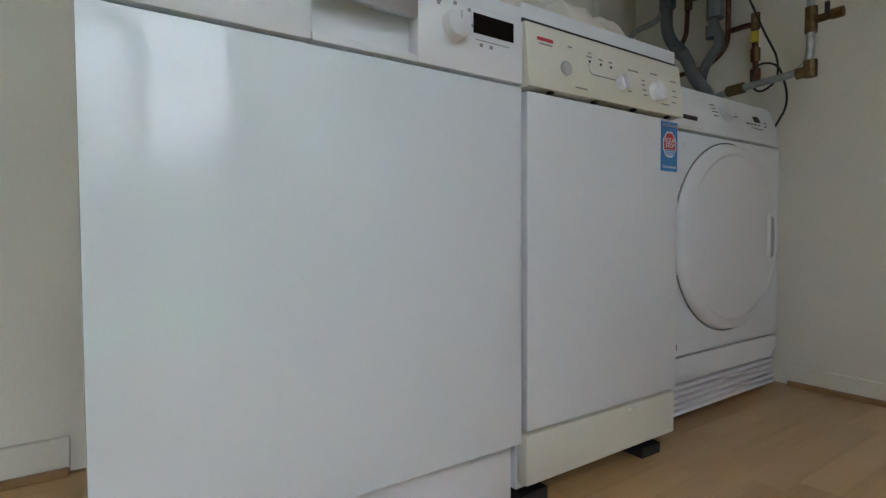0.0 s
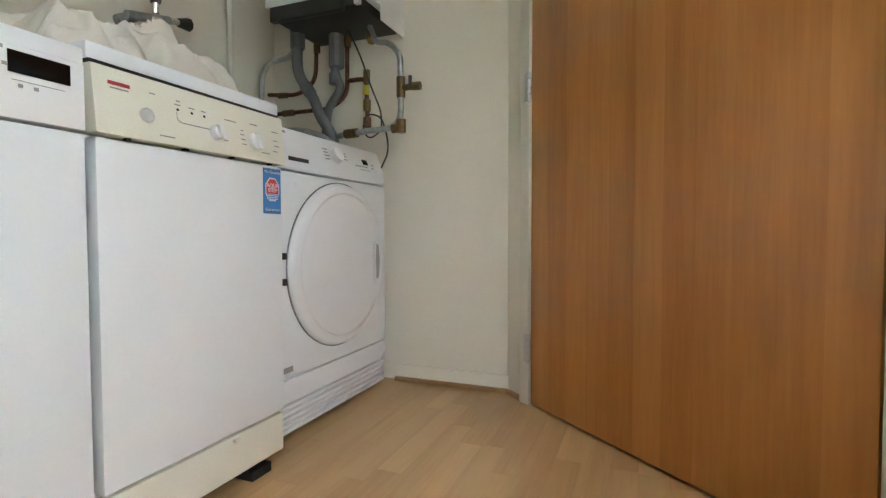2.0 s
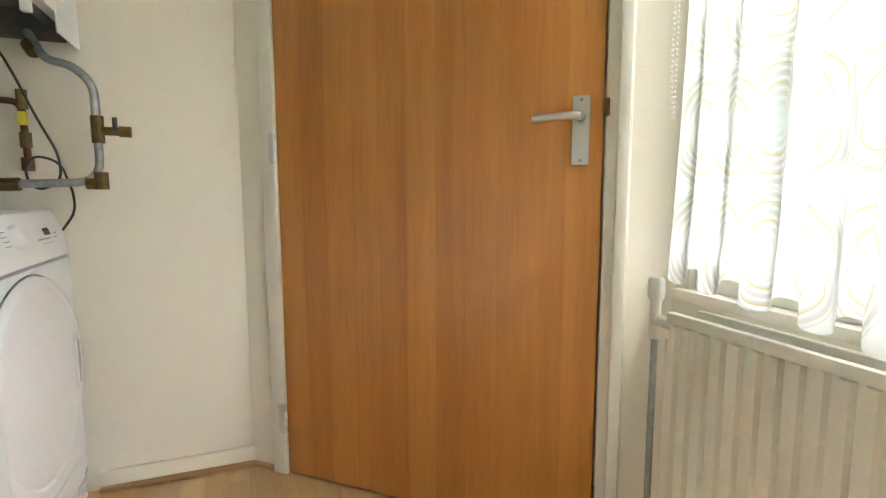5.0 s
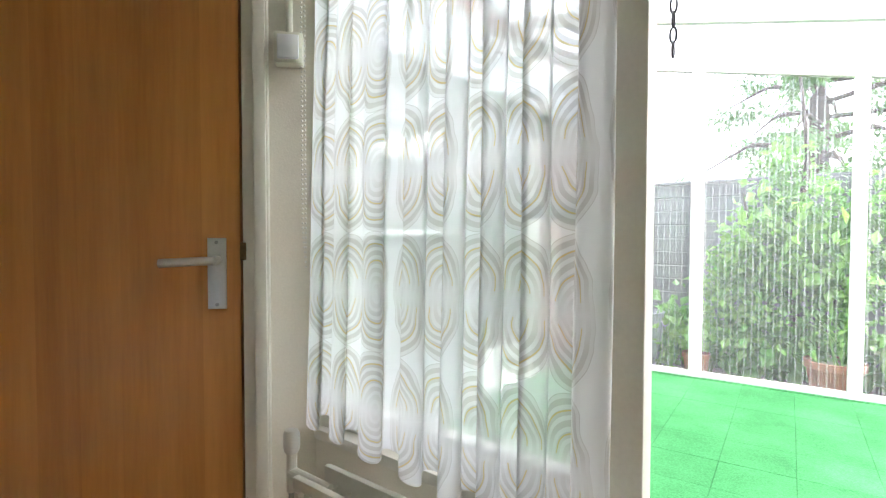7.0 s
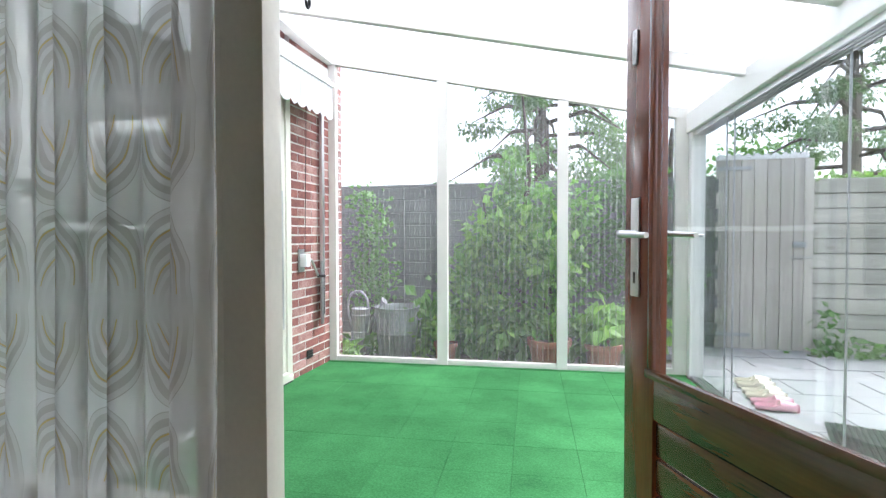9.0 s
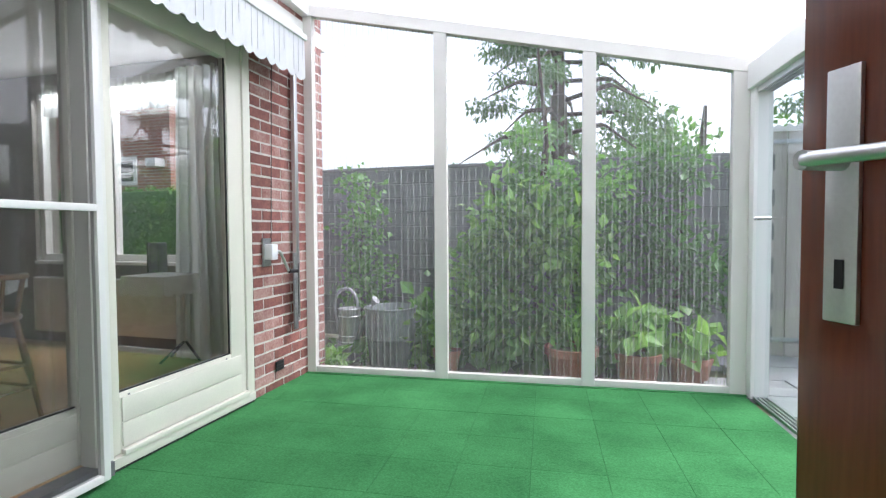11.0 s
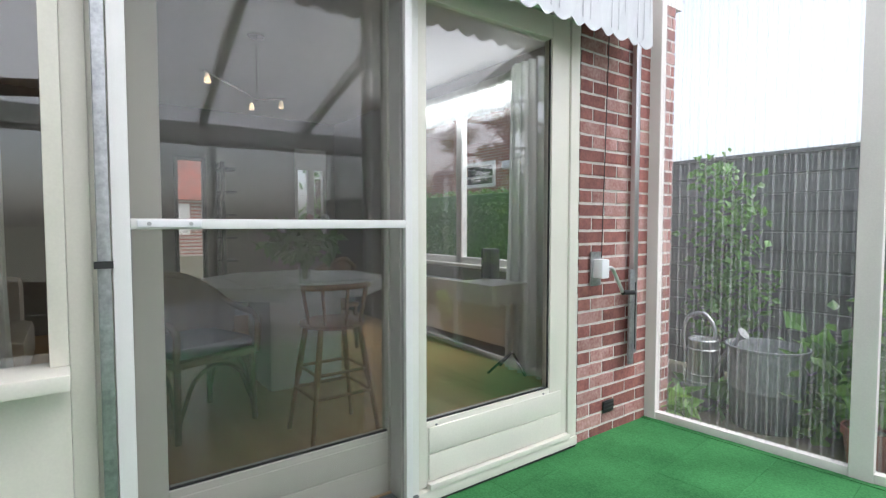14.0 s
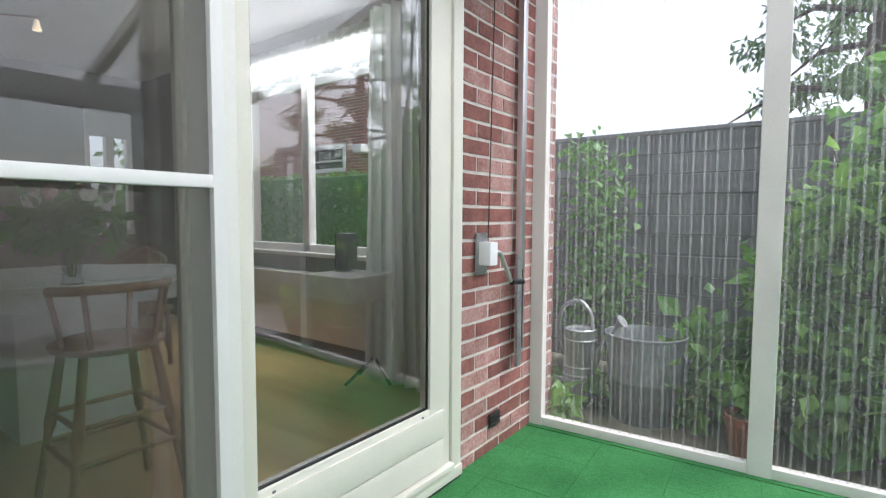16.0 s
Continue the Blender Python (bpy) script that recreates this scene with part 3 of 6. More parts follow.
outer = ver("wall_sliding", "frameless sliding glass panels in white aluminium tracks", "glass wall")
slab("corner_post", outer, POWDER, (3.14, 3.25, -0.10, 0.03, 0, roofz(3.2) - 0.10), 0.004)
for k in range(4):
    slab("top_track", outer, ALU, (3.155 + 0.026 * k, 3.170 + 0.026 * k, -4.0, -0.10, roofz(3.2) - 0.135, roofz(3.2) - 0.10), 0)
    slab("floor_track", outer, ALU, (3.155 + 0.026 * k, 3.165 + 0.026 * k, -4.0, -0.10, 0, 0.018), 0)
for k, (y0, y1) in enumerate(((-0.80, -0.11), (-0.86, -0.20), (-2.05, -0.78), (-3.20, -2.00))):
    g = slab("glass_panel", outer, SLIDE, (3.158 + 0.026 * k, 3.166 + 0.026 * k, y0, y1, 0.02, roofz(3.2) - 0.12), 0)
    g.visible_shadow = False
    slab("edge_strip", g, STEEL, (3.157 + 0.026 * k, 3.167 + 0.026 * k, y0, y0 + 0.005, 0.02, roofz(3.2) - 0.12), 0)
for k in range(2):
    bm = bmesh.new()
    rod(bm, (3.12 + 0.0, -0.17 - 0.04 * k, 1.17), (3.20, -0.17 - 0.04 * k, 1.17), 0.012)
    part("knob", bm, CHROME, outer)

# ---- house wall with the glazed doors ----
setting("wall_house_head", [(0.39, 0.60, -3.93, -0.93, 2.25, 2.9)], BRICK, "brickwork above the glazed doors, behind the awning", "wall")
setting("wall_pier_core", [(0.3652, 0.49, -4.88, -3.957, -0.16, 2.9)], MORTAR, "mortar bed of the brick pier", "wall")
setting("wall_return", [(-0.735, 0.60, -0.95, -0.872, -0.16, 2.9)], PAINTCREAM, "cream boarded return wall beside the window", "wall")

wd = tagged(new("door_2"), "cream-painted glazed fixed door with a panelled foot", "door", "", "structure")
wd.matrix_world = pose(0.35, -3.40, 0)
slab("frame_post", wd, PAINTWHITE, (-0.015, 0.07, 0.51, 0.60, FL, 2.26), 0.004)
slab("stile", wd, PAINTCREAM, (0.0, 0.055, 0.46, 0.505, 0.0, 2.2), 0.004)
slab("stile", wd, PAINTCREAM, (0.0, 0.055, -0.45, -0.318, 0.0, 2.2), 0.004)
slab("frame_post", wd, PAINTCREAM, (-0.012, 0.07, -0.52, -0.452, -0.02, 2.26), 0.004)
slab("head", wd, PAINTCREAM, (-0.012, 0.07, -0.45, 0.51, 2.2, 2.26), 0.004)
slab("top_rail", wd, PAINTCREAM, (0.001, 0.055, -0.318, 0.46, 2.08, 2.198), 0.004)
slab("bottom_rail", wd, PAINTCREAM, (0.001, 0.055, -0.318, 0.46, 0.0, 0.285), 0.004)
slab("panel_board", wd, PAINTCREAM, (-0.008, 0.002, -0.40, 0.452, 0.03, 0.142), 0.004)
slab("panel_board", wd, PAINTCREAM, (-0.008, 0.002, -0.40, 0.452, 0.148, 0.262), 0.004)
for y_ in (-0.275, 0.405):
    slab("plug", wd, PVC, (-0.003, 0.002, y_, y_ + 0.010, 0.264, 0.271), 0.001)
slab("drip", wd, PAINTCREAM, (-0.03, 0.0, -0.45, 0.46, -0.005, 0.022), 0.005)
slab("sill", wd, PAINTCREAM, (-0.02, 0.1, -0.52, 0.60, FL + 0.014, -0.008), 0.003)
slab("seal", wd, RUBBER, (-0.012, 0.1, -0.52, 0.60, FL - 0.02, FL + 0.014), 0)
p = slab("pane", wd, DOUBLE, (0.028, 0.034, -0.318, 0.46, 0.285, 2.08), 0)
p.visible_shadow = False
slab("gasket", wd, BLACK, (0.012, 0.02, -0.318, 0.46, 0.285, 0.293), 0)
slab("gasket", wd, BLACK, (0.012, 0.02, -0.318, -0.311, 0.293, 2.08), 0)
slab("gasket", wd, BLACK, (0.012, 0.02, 0.453, 0.46, 0.293, 2.08), 0)

sd = tagged(new("door_3"), "cream-painted glazed door behind the insect screen", "door", "", "structure")
sd.matrix_world = pose(0.42, -2.36, 0)
slab("stile", sd, PAINTCREAM, (0, 0.055, 0.40, 0.52, 0.0, 2.2), 0.004)
slab("stile", sd, PAINTCREAM, (0, 0.055, -0.52, -0.43, 0.0, 2.2), 0.004)
slab("top_rail", sd, PAINTCREAM, (0.001, 0.055, -0.43, 0.40, 2.08, 2.2), 0.004)
slab("bottom_rail", sd, PAINTCREAM, (0.001, 0.055, -0.43, 0.40, 0.0, 0.26), 0.004)
slab("panel_board", sd, PAINTCREAM, (-0.006, 0.002, -0.42, 0.39, 0.03, 0.125), 0.004)
slab("panel_board", sd, PAINTCREAM, (-0.006, 0.002, -0.42, 0.39, 0.131, 0.235), 0.004)
p = slab("pane", sd, DOUBLE, (0.03, 0.036, -0.43, 0.40, 0.26, 2.08), 0)
p.visible_shadow = False
slab("gasket", sd, BLACK, (0.012, 0.02, -0.43, 0.40, 0.26, 0.268), 0)
slab("handle_plate", sd, ALU, (-0.008, 0.0, 0.485, 0.515, 0.98, 1.18), 0.002)
slab("frame_post", sd, PAINTCREAM, (-0.06, 0.07, 0.52, 0.59, FL, 2.26), 0.004)
slab("head", sd, PAINTCREAM, (-0.06, 0.07, -0.52, 0.52, 2.2, 2.26), 0.004)
slab("sill", sd, PVC, (-0.10, 0.1, -0.52, 0.59, FL - 0.02, -0.005), 0)

lwin = tagged(new("window_2"), "cream-painted living room window with a panelled foot", "window", "", "structure")
lwin.matrix_world = pose(0.35, -1.36, 0)
slab("window_frame", lwin, PAINTCREAM, (0.0, 0.09, -0.41, -0.35, FL, 2.26), 0.004)
slab("window_frame", lwin, PAINTCREAM, (-0.02, 0.06, -0.35, -0.305, 0.745, 2.2), 0.004)
slab("window_frame", lwin, PAINTCREAM, (0.0, 0.09, 0.36, 0.41, FL, 2.26), 0.004)
slab("window_frame", lwin, PAINTCREAM, (0.0, 0.09, -0.35, 0.36, 2.2, 2.26), 0.004)
slab("window_sill", lwin, PAINTCREAM, (-0.13, 0.06, -0.352, 0.40, 0.70, 0.745), 0.006)
slab("panel", lwin, PAINTCREAM, (0.0, 0.09, -0.35, 0.36, FL, 0.70), 0.004)
p = slab("pane", lwin, GLASS, (0.03, 0.036, -0.305, 0.36, 0.745, 2.2), 0)
p.visible_shadow = False

scr = thing("screen_door", (0.285, -2.315, FL), "insect screen door with grey mesh in a white aluminium frame", "screen door")
slab("stile", scr, POWDER, (-0.02, 0.02, 0.455, 0.50, 0.02, 2.30), 0.004)
slab("stile", scr, POWDER, (-0.02, 0.02, -0.50, -0.468, 0.02, 2.30), 0.004)
slab("top_rail", scr, POWDER, (-0.02, 0.02, -0.468, 0.455, 2.255, 2.30), 0.004)
slab("bottom_rail", scr, POWDER, (-0.02, 0.02, -0.468, 0.455, 0.02, 0.05), 0.004)
slab("middle_bar", scr, POWDER, (-0.022, 0.018, -0.468, 0.455, 1.197, 1.228), 0.004)
catch = slab("catch", scr, PLASTIC, (-0.034, -0.022, 0.27, 0.44, 1.202, 1.224), 0.003)
for y in (0.30, 0.41):
    bm = bmesh.new()
    rod(bm, (-0.037, y, 1.213), (-0.033, y, 1.213), 0.006)
    part("screw", bm, STEEL, catch)
for z0, z1 in ((0.05, 1.197), (1.228, 2.255)):
    g = slab("mesh", scr, MESH, (-0.002, 0.0, -0.468, 0.455, z0, z1), 0)
slab("guide_rail", scr, STEEL, (-0.012, 0.03, 0.503, 0.535, 0.0, 2.32), 0.003)
bm = bmesh.new()
rod(bm, (-0.012, 0.52, 1.10), (-0.045, 0.52, 1.10), 0.008)
box(bm, -0.05, -0.04, 0.50, 0.545, 1.09, 1.11)
part("latch", bm, BLACK, scr)

fw = tagged(new("window_4"), "white far window with a net valance", "window", "", "structure")
fw.matrix_world = pose(5.25, -4.375, 0.85)
for d in ((-0.04, 0.04, -0.225, -0.175, 0, 1.30), (-0.04, 0.04, 0.175, 0.225, 0, 1.30), (-0.04, 0.04, -0.05, 0.03, 0.04, 1.30), (-0.06, 0.04, -0.225, 0.225, -0.002, 0.04)):
    slab("window_frame", fw, PAINTWHITE, d, 0.004)
slab("valance", fw, LACE, (-0.07, -0.065, -0.2, 0.2, 1.02, 1.30), 0)
fd = tagged(new("door_frame"), "dark wooden frame of the far doorway", "door frame", "", "structure")
fd.matrix_world = pose(5.2, -2.885, 0)
for d in ((-0.02, 0.06, -0.175, -0.13, 0, 1.95), (-0.02, 0.06, 0.13, 0.175, 0, 1.95), (-0.02, 0.06, -0.13, 0.13, 1.9, 1.95)):
    slab("jamb", fd, BLACK, d, 0.004)
# ---- veneered door ----
dr = tagged(new("door_1"), "closed flush door with orange-brown vertical veneer", "door", "", "structure")
dr.matrix_world = DIAG
slab("leaf", dr, VENEER, (0.0, 0.932, -0.012, 0.028, 0.008, 2.06), 0.002)
for z in (0.19, 1.03, 1.87):
    bm = bmesh.new()
    for k in range(4):
        rod(bm, (-0.004, -0.02, z - 0.046 + 0.0235 * k), (-0.004, -0.02, z - 0.025 + 0.0235 * k), 0.0085)
    box(bm, -0.024, -0.004, -0.0225, -0.0205, z - 0.045, z + 0.045)
    part("hinge", bm, ALU, dr, smooth=True)
plate = slab("lock_plate", dr, ALU, (0.862, 0.902, -0.018, -0.012, 0.965, 1.125), 0.002)
bm = bmesh.new()
rod(bm, (0.882, -0.012, 1.075), (0.882, -0.055, 1.075), 0.011)
tube(bm, [(0.882, -0.05, 1.075), (0.862, -0.058, 1.075), (0.775, -0.056, 1.071)], 0.0095, 0.02)
part("lever", bm, ALU, plate, smooth=True)
for z in (0.975, 1.115):
    bm = bmesh.new()
    rod(bm, (0.882, -0.0195, z), (0.882, -0.0175, z), 0.004)
    part("screw", bm, STEEL, plate)
slab("latch", dr, BRASS, (0.933, 0.946, -0.0245, -0.010, 1.075, 1.115), 0.002)

# ---- open garden door ----
a = math.degrees(math.atan2(-0.887, 0.462))
gd = tagged(new("door_4"), "open varnished mahogany garden door, glazed above slatted panels", "door", "", "structure")
gd.matrix_world = pose(-2.43, -0.935, 0, 0, 0, a)    # local x from hinge to free edge, local y towards the room side
for d in ((0.0, 0.115, -0.02, 0.02, 0.02, 2.09), (0.815, 0.94, -0.02, 0.02, 0.02, 2.09)):
    slab("stile", gd, MAHOGANY, d, 0.004)
slab("top_rail", gd, MAHOGANY_X, (0.115, 0.815, -0.019, 0.019, 1.98, 2.09), 0.004)
slab("middle_rail", gd, MAHOGANY_X, (0.115, 0.815, -0.019, 0.019, 0.635, 0.745), 0.004)
slab("bottom_rail", gd, MAHOGANY_X, (0.115, 0.815, -0.019, 0.019, 0.02, 0.16), 0.004)
slab("glazing_bead", gd, MAHOGANY_X, (0.10, 0.83, 0.018, 0.036, 0.742, 0.765), 0.005)
slab("glazing_bead", gd, MAHOGANY, (0.807, 0.827, 0.017, 0.030, 0.765, 1.98), 0.004)
for k in range(5):
    slab("slat", gd, MAHOGANY_X, (0.115, 0.815, -0.010, 0.012, 0.163 + 0.0945 * k, 0.252 + 0.0945 * k), 0.008)
p = slab("pane", gd, GLASS, (0.115, 0.815, -0.003, 0.003, 0.745, 1.98), 0)
p.visible_shadow = False
pl = slab("lock_plate", gd, ALU, (0.870, 0.906, 0.02, 0.026, 0.94, 1.20), 0.002)
bm = bmesh.new()
rod(bm, (0.888, 0.02, 1.105), (0.888, 0.075, 1.105), 0.010)
tube(bm, [(0.888, 0.07, 1.105), (0.873, 0.074, 1.105), (0.775, 0.070, 1.102)], 0.0075, 0.02)
part("lever", bm, ALU, pl, smooth=True)
bm = bmesh.new()
rod(bm, (0.888, -0.02, 1.105), (0.888, -0.075, 1.105), 0.010)
tube(bm, [(0.888, -0.07, 1.105), (0.873, -0.074, 1.105), (0.775, -0.070, 1.102)], 0.0075, 0.02)
part("lever", bm, ALU, gd, smooth=True)
slab("keyhole", pl, BLACK, (0.883, 0.893, 0.0265, 0.027, 0.975, 1.005), 0)
slab("bolt", gd, STEEL, (0.885, 0.905, 0.0205, 0.026, 1.55, 1.64), 0.002)


# ---- appliances ----
def words(parent, at, w, h, material, y=-0.0005):
    return slab("print", parent, material, (at[0], at[0] + w, y - 0.0006, y, at[1], at[1] + h), 0)


dw = thing("dishwasher", (-1.706, 0.458, 0), "glossy white freestanding dishwasher with a black display", "dishwasher")
dw.scale.x, dw.scale.z = 0.967, 0.990
W = 0.615
slab("body", dw, ENAMEL2, (0.004, W - 0.004, 0.03, 0.62, 0.02, 0.828), 0.003)
slab("worktop", dw, ENAMEL2, (0.0, W, 0.004, 0.63, 0.832, 0.858), 0.004)
slab("door_panel", dw, ENAMEL, (0.003, W - 0.003, 0.0, 0.028, 0.135, 0.727), 0.004)
cp = slab("control_panel", dw, PLASTIC, (0.003, 0.25, -0.002, 0.028, 0.731, 0.831), 0.003)
slab("control_panel", dw, PLASTIC, (0.408, W - 0.003, -0.002, 0.028, 0.731, 0.831), 0.003)
slab("control_panel", dw, PLASTIC, (0.2505, 0.4075, -0.002, 0.028, 0.731, 0.742), 0.002)
slab("handle_recess", dw, PLASTIC, (0.2505, 0.4075, 0.024, 0.029, 0.742, 0.831), 0)
slab("grip", dw, ALU, (0.2505, 0.4075, -0.004, 0.006, 0.792, 0.829), 0.003)
bm = bmesh.new()
lathe(bm, [(0.0225, 0), (0.0225, 0.004), (0.020, 0.016), (0.017, 0.018), (0.001, 0.018)], pose(0.472, -0.002, 0.796, 90), 40)
kn = part("dial", bm, PLASTIC, dw, smooth=True)
slab("dial_mark", kn, INK, (0.4715, 0.4725, -0.0212, -0.0205, 0.800, 0.812), 0)
slab("display", dw, DISPLAY, (0.508, 0.590, -0.0032, -0.002, 0.793, 0.823), 0)
for x, w in ((0.512, 0.07),):
    words(dw, (x, 0.783), w, 0.001, INK, -0.0025)
for x, z in ((0.442, 0.824), (0.470, 0.826), (0.497, 0.822), (0.501, 0.800), (0.520, 0.774), (0.54, 0.774), (0.44, 0.82)):
    words(dw, (x, z), 0.006, 0.005, INK, -0.0025)
slab("kick_plate", dw, PLASTIC, (0.01, W - 0.01, 0.02, 0.04, 0.02, 0.13), 0.003)

bo = thing("dishwasher", (-1.094, 0.472, 0), "narrow white dishwasher with a yellowed control panel and sticker", "dishwasher")
bo.scale.x = 1.045
W = 0.430
slab("body", bo, ENAMEL2, (0.004, W - 0.004, 0.03, 0.60, 0.03, 0.838), 0.003)
slab("worktop", bo, ENAMEL2, (0.0, W, 0.012, 0.61, 0.845, 0.873), 0.005)
slab("gap_strip", bo, BLACK, (0.003, W - 0.003, 0.010, 0.03, 0.838, 0.845), 0)
slab("door_panel", bo, ENAMEL2, (0.004, W - 0.004, 0.0, 0.028, 0.142, 0.722), 0.005)
bm = bmesh.new()
prism(bm, [(-0.010, 0.727), (0.03, 0.727), (0.03, 0.838), (0.002, 0.838)], 0.0, W, "x")
soften(bm, 0.004)
cp = part("control_panel", bm, CREAM, bo, "yellowed cream control panel", True)
TILT = math.degrees(math.atan2(0.012, 0.111))


def on_panel(x, z):
    return pose(x, -0.0105 + (z - 0.727) * 0.108, z, 90 - TILT, 0, 0)


bm = bmesh.new()
vs = box(bm, -0.018, 0.018, -0.003, 0.003, 0, 0.0008)
bmesh.ops.transform(bm, matrix=on_panel(0.042, 0.812), verts=bm.verts)
part("maker_mark", bm, RED, cp, "red maker's mark")
for x, z, w in ((0.042, 0.804, 0.03), (0.10, 0.812, 0.010), (0.148, 0.804, 0.012), (0.178, 0.804, 0.012), (0.205, 0.804, 0.010), (0.15, 0.811, 0.008), (0.122, 0.741, 0.03), (0.27, 0.80, 0.03), (0.335, 0.805, 0.022), (0.40, 0.80, 0.02),
                (0.30, 0.777, 0.010), (0.302, 0.767, 0.012), (0.304, 0.757, 0.012), (0.40, 0.78, 0.014), (0.402, 0.768, 0.016), (0.396, 0.755, 0.014), (0.30, 0.786, 0.008), (0.255, 0.757, 0.01), (0.365, 0.747, 0.025)):
    bm = bmesh.new()
    box(bm, -w / 2, w / 2, -0.0011, 0.0011, 0, 0.0006)
    bmesh.ops.transform(bm, matrix=on_panel(x, z), verts=bm.verts)
    part("print", bm, INK, cp)
for x in (0.148, 0.178, 0.206):
    bm = bmesh.new()
    lathe(bm, [(0.0025, 0), (0.0025, 0.0008), (0.0005, 0.0008)], on_panel(x, 0.795), 12)
    part("lamp", bm, BLACK, cp)
bm = bmesh.new()
tube(bm, [(0.145, 0.790, 0), (0.145, 0.777, 0), (0.152, 0.772, 0), (0.238, 0.772, 0)], 0.0008, 0.006, 6)
for v in bm.verts:
    v.co = on_panel(v.co.x, v.co.y).translation + Vector((0, -0.0006, v.co.z))
part("print", bm, INK, cp)
bm = bmesh.new()
lathe(bm, [(0.0125, 0), (0.0125, 0.003), (0.010, 0.005), (0.0005, 0.0045)], on_panel(0.086, 0.771), 32)
part("power_button", bm, plain("silver plastic", (0.55, 0.55, 0.56), 0.3), cp, "silver push button", True)
for x, z, r in ((0.229, 0.768, 0.014), (0.335, 0.768, 0.0185)):
    bm = bmesh.new()
    lathe(bm, [(r, 0), (r, 0.004), (r * 0.86, 0.012), (r * 0.8, 0.013), (0.0005, 0.013)], on_panel(x, z), 36)
    vs = box(bm, -r * 0.28, r * 0.28, -r * 0.95, r * 0.95, 0.010, 0.021)
    bmesh.ops.transform(bm, matrix=on_panel(x, z) @ pose(0, 0, 0, 0, 0, 18), verts=vs)
    part("dial", bm, PLASTIC, cp, smooth=True)
for x in (0.05, 0.16, 0.27, 0.38):
    slab("clip", bo, BLACK, (x, x + 0.008, -0.006, 0.004, 0.7222, 0.7265), 0)
slab("kick_plate", bo, CREAM, (0.006, W - 0.004, 0.004, 0.03, 0.045, 0.135), 0.004, "yellowed kick plate")
slab("kick_clip", bo, CREAM, (0.27, 0.284, -0.006, 0.006, 0.122, 0.130), 0.002)
for x in (0.03, 0.36):
    bm = bmesh.new()
    rod(bm, (x, 0.10, 0.0), (x, 0.10, 0.035), 0.014)
    box(bm, x - 0.02, x + 0.04, 0.02, 0.105, 0.0, 0.022)
    part("foot", bm, RUBBER, bo)
st = slab("sticker", bo, BLUE, (0.364, 0.420, -0.0012, -0.0002, 0.612, 0.716), 0, "blue and white sticker with a red octagon")
oc = [(0.392 + 0.0215 * math.cos(math.pi / 8 + k * math.pi / 4), 0.668 + 0.026 * math.sin(math.pi / 8 + k * math.pi / 4)) for k in range(8)]
for s, y, m in ((1.12, -0.0016, WHITEINK), (0.97, -0.0020, RED)):
    bm = bmesh.new()
    prism(bm, [(0.392 + (x - 0.392) * s, 0.668 + (z - 0.668) * s) for x, z in oc], y - 0.0004, y)
    part("octagon", bm, m, st)
letters("sticker_word", "AQUA", 0.013, pose(0.392, -0.0027, 0.6765, 90), WHITEINK, st)
letters("sticker_word", "STOP", 0.013, pose(0.392, -0.0027, 0.6655, 90), WHITEINK, st)
letters("sticker_word", "Mit Garantie", 0.0095, pose(0.392, -0.0018, 0.7075, 90), WHITEINK, st)
letters("sticker_word", "Guaranteed", 0.0095, pose(0.392, -0.0018, 0.6215, 90), WHITEINK, st)
slab("wave_ground", st, WHITEINK, (0.374, 0.410, -0.0026, -0.0025, 0.645, 0.6575), 0)
for z in (0.6475, 0.6515, 0.6555):
    bm = bmesh.new()
    tube(bm, [(0.375 + 0.0044 * k, -0.0028, z + 0.001 * (-1) ** k) for k in range(9)], 0.0011, 0.002, 6)
    part("wave", bm, BLUE, st)

ty = thing("tumble_dryer", (-0.572, 0.556, 0), "white tumble dryer with a round door", "dryer")
ty.scale.x, ty.scale.y = 1.035, 0.92
W = 0.575
slab("body", ty, ENAMEL2, (0.002, W - 0.002, 0.02, 0.58, 0.015, 0.735), 0.006)
slab("front", ty, ENAMEL2, (0.0, W, 0.0, 0.03, 0.172, 0.732), 0.008)
slab("lower_front", ty, ENAMEL2, (0.0, W, 0.002, 0.03, 0.105, 0.168), 0.004)
slab("worktop", ty, PLASTIC, (0.0, W, 0.05, 0.60, 0.838, 0.858), 0.006)
slab("upper_body", ty, ENAMEL2, (0.003, W - 0.003, 0.06, 0.58, 0.735, 0.838), 0)
bm = bmesh.new()
prism(bm, [(0.0, 0.737), (0.06, 0.737), (0.06, 0.856), (0.036, 0.856), (0.010, 0.80)], 0.0, W, "x")
soften(bm, 0.006)
tp = part("control_panel", bm, PLASTIC, ty, "sloping control panel", True)
S2 = math.degrees(math.atan2(0.026, 0.056))


def on_dryer(x, z):
    return pose(x, 0.010 * (z - 0.737) / 0.063 if z < 0.80 else 0.010 + (z - 0.80) * 0.464, z, 90 - (9 if z < 0.80 else S2), 0, 0)


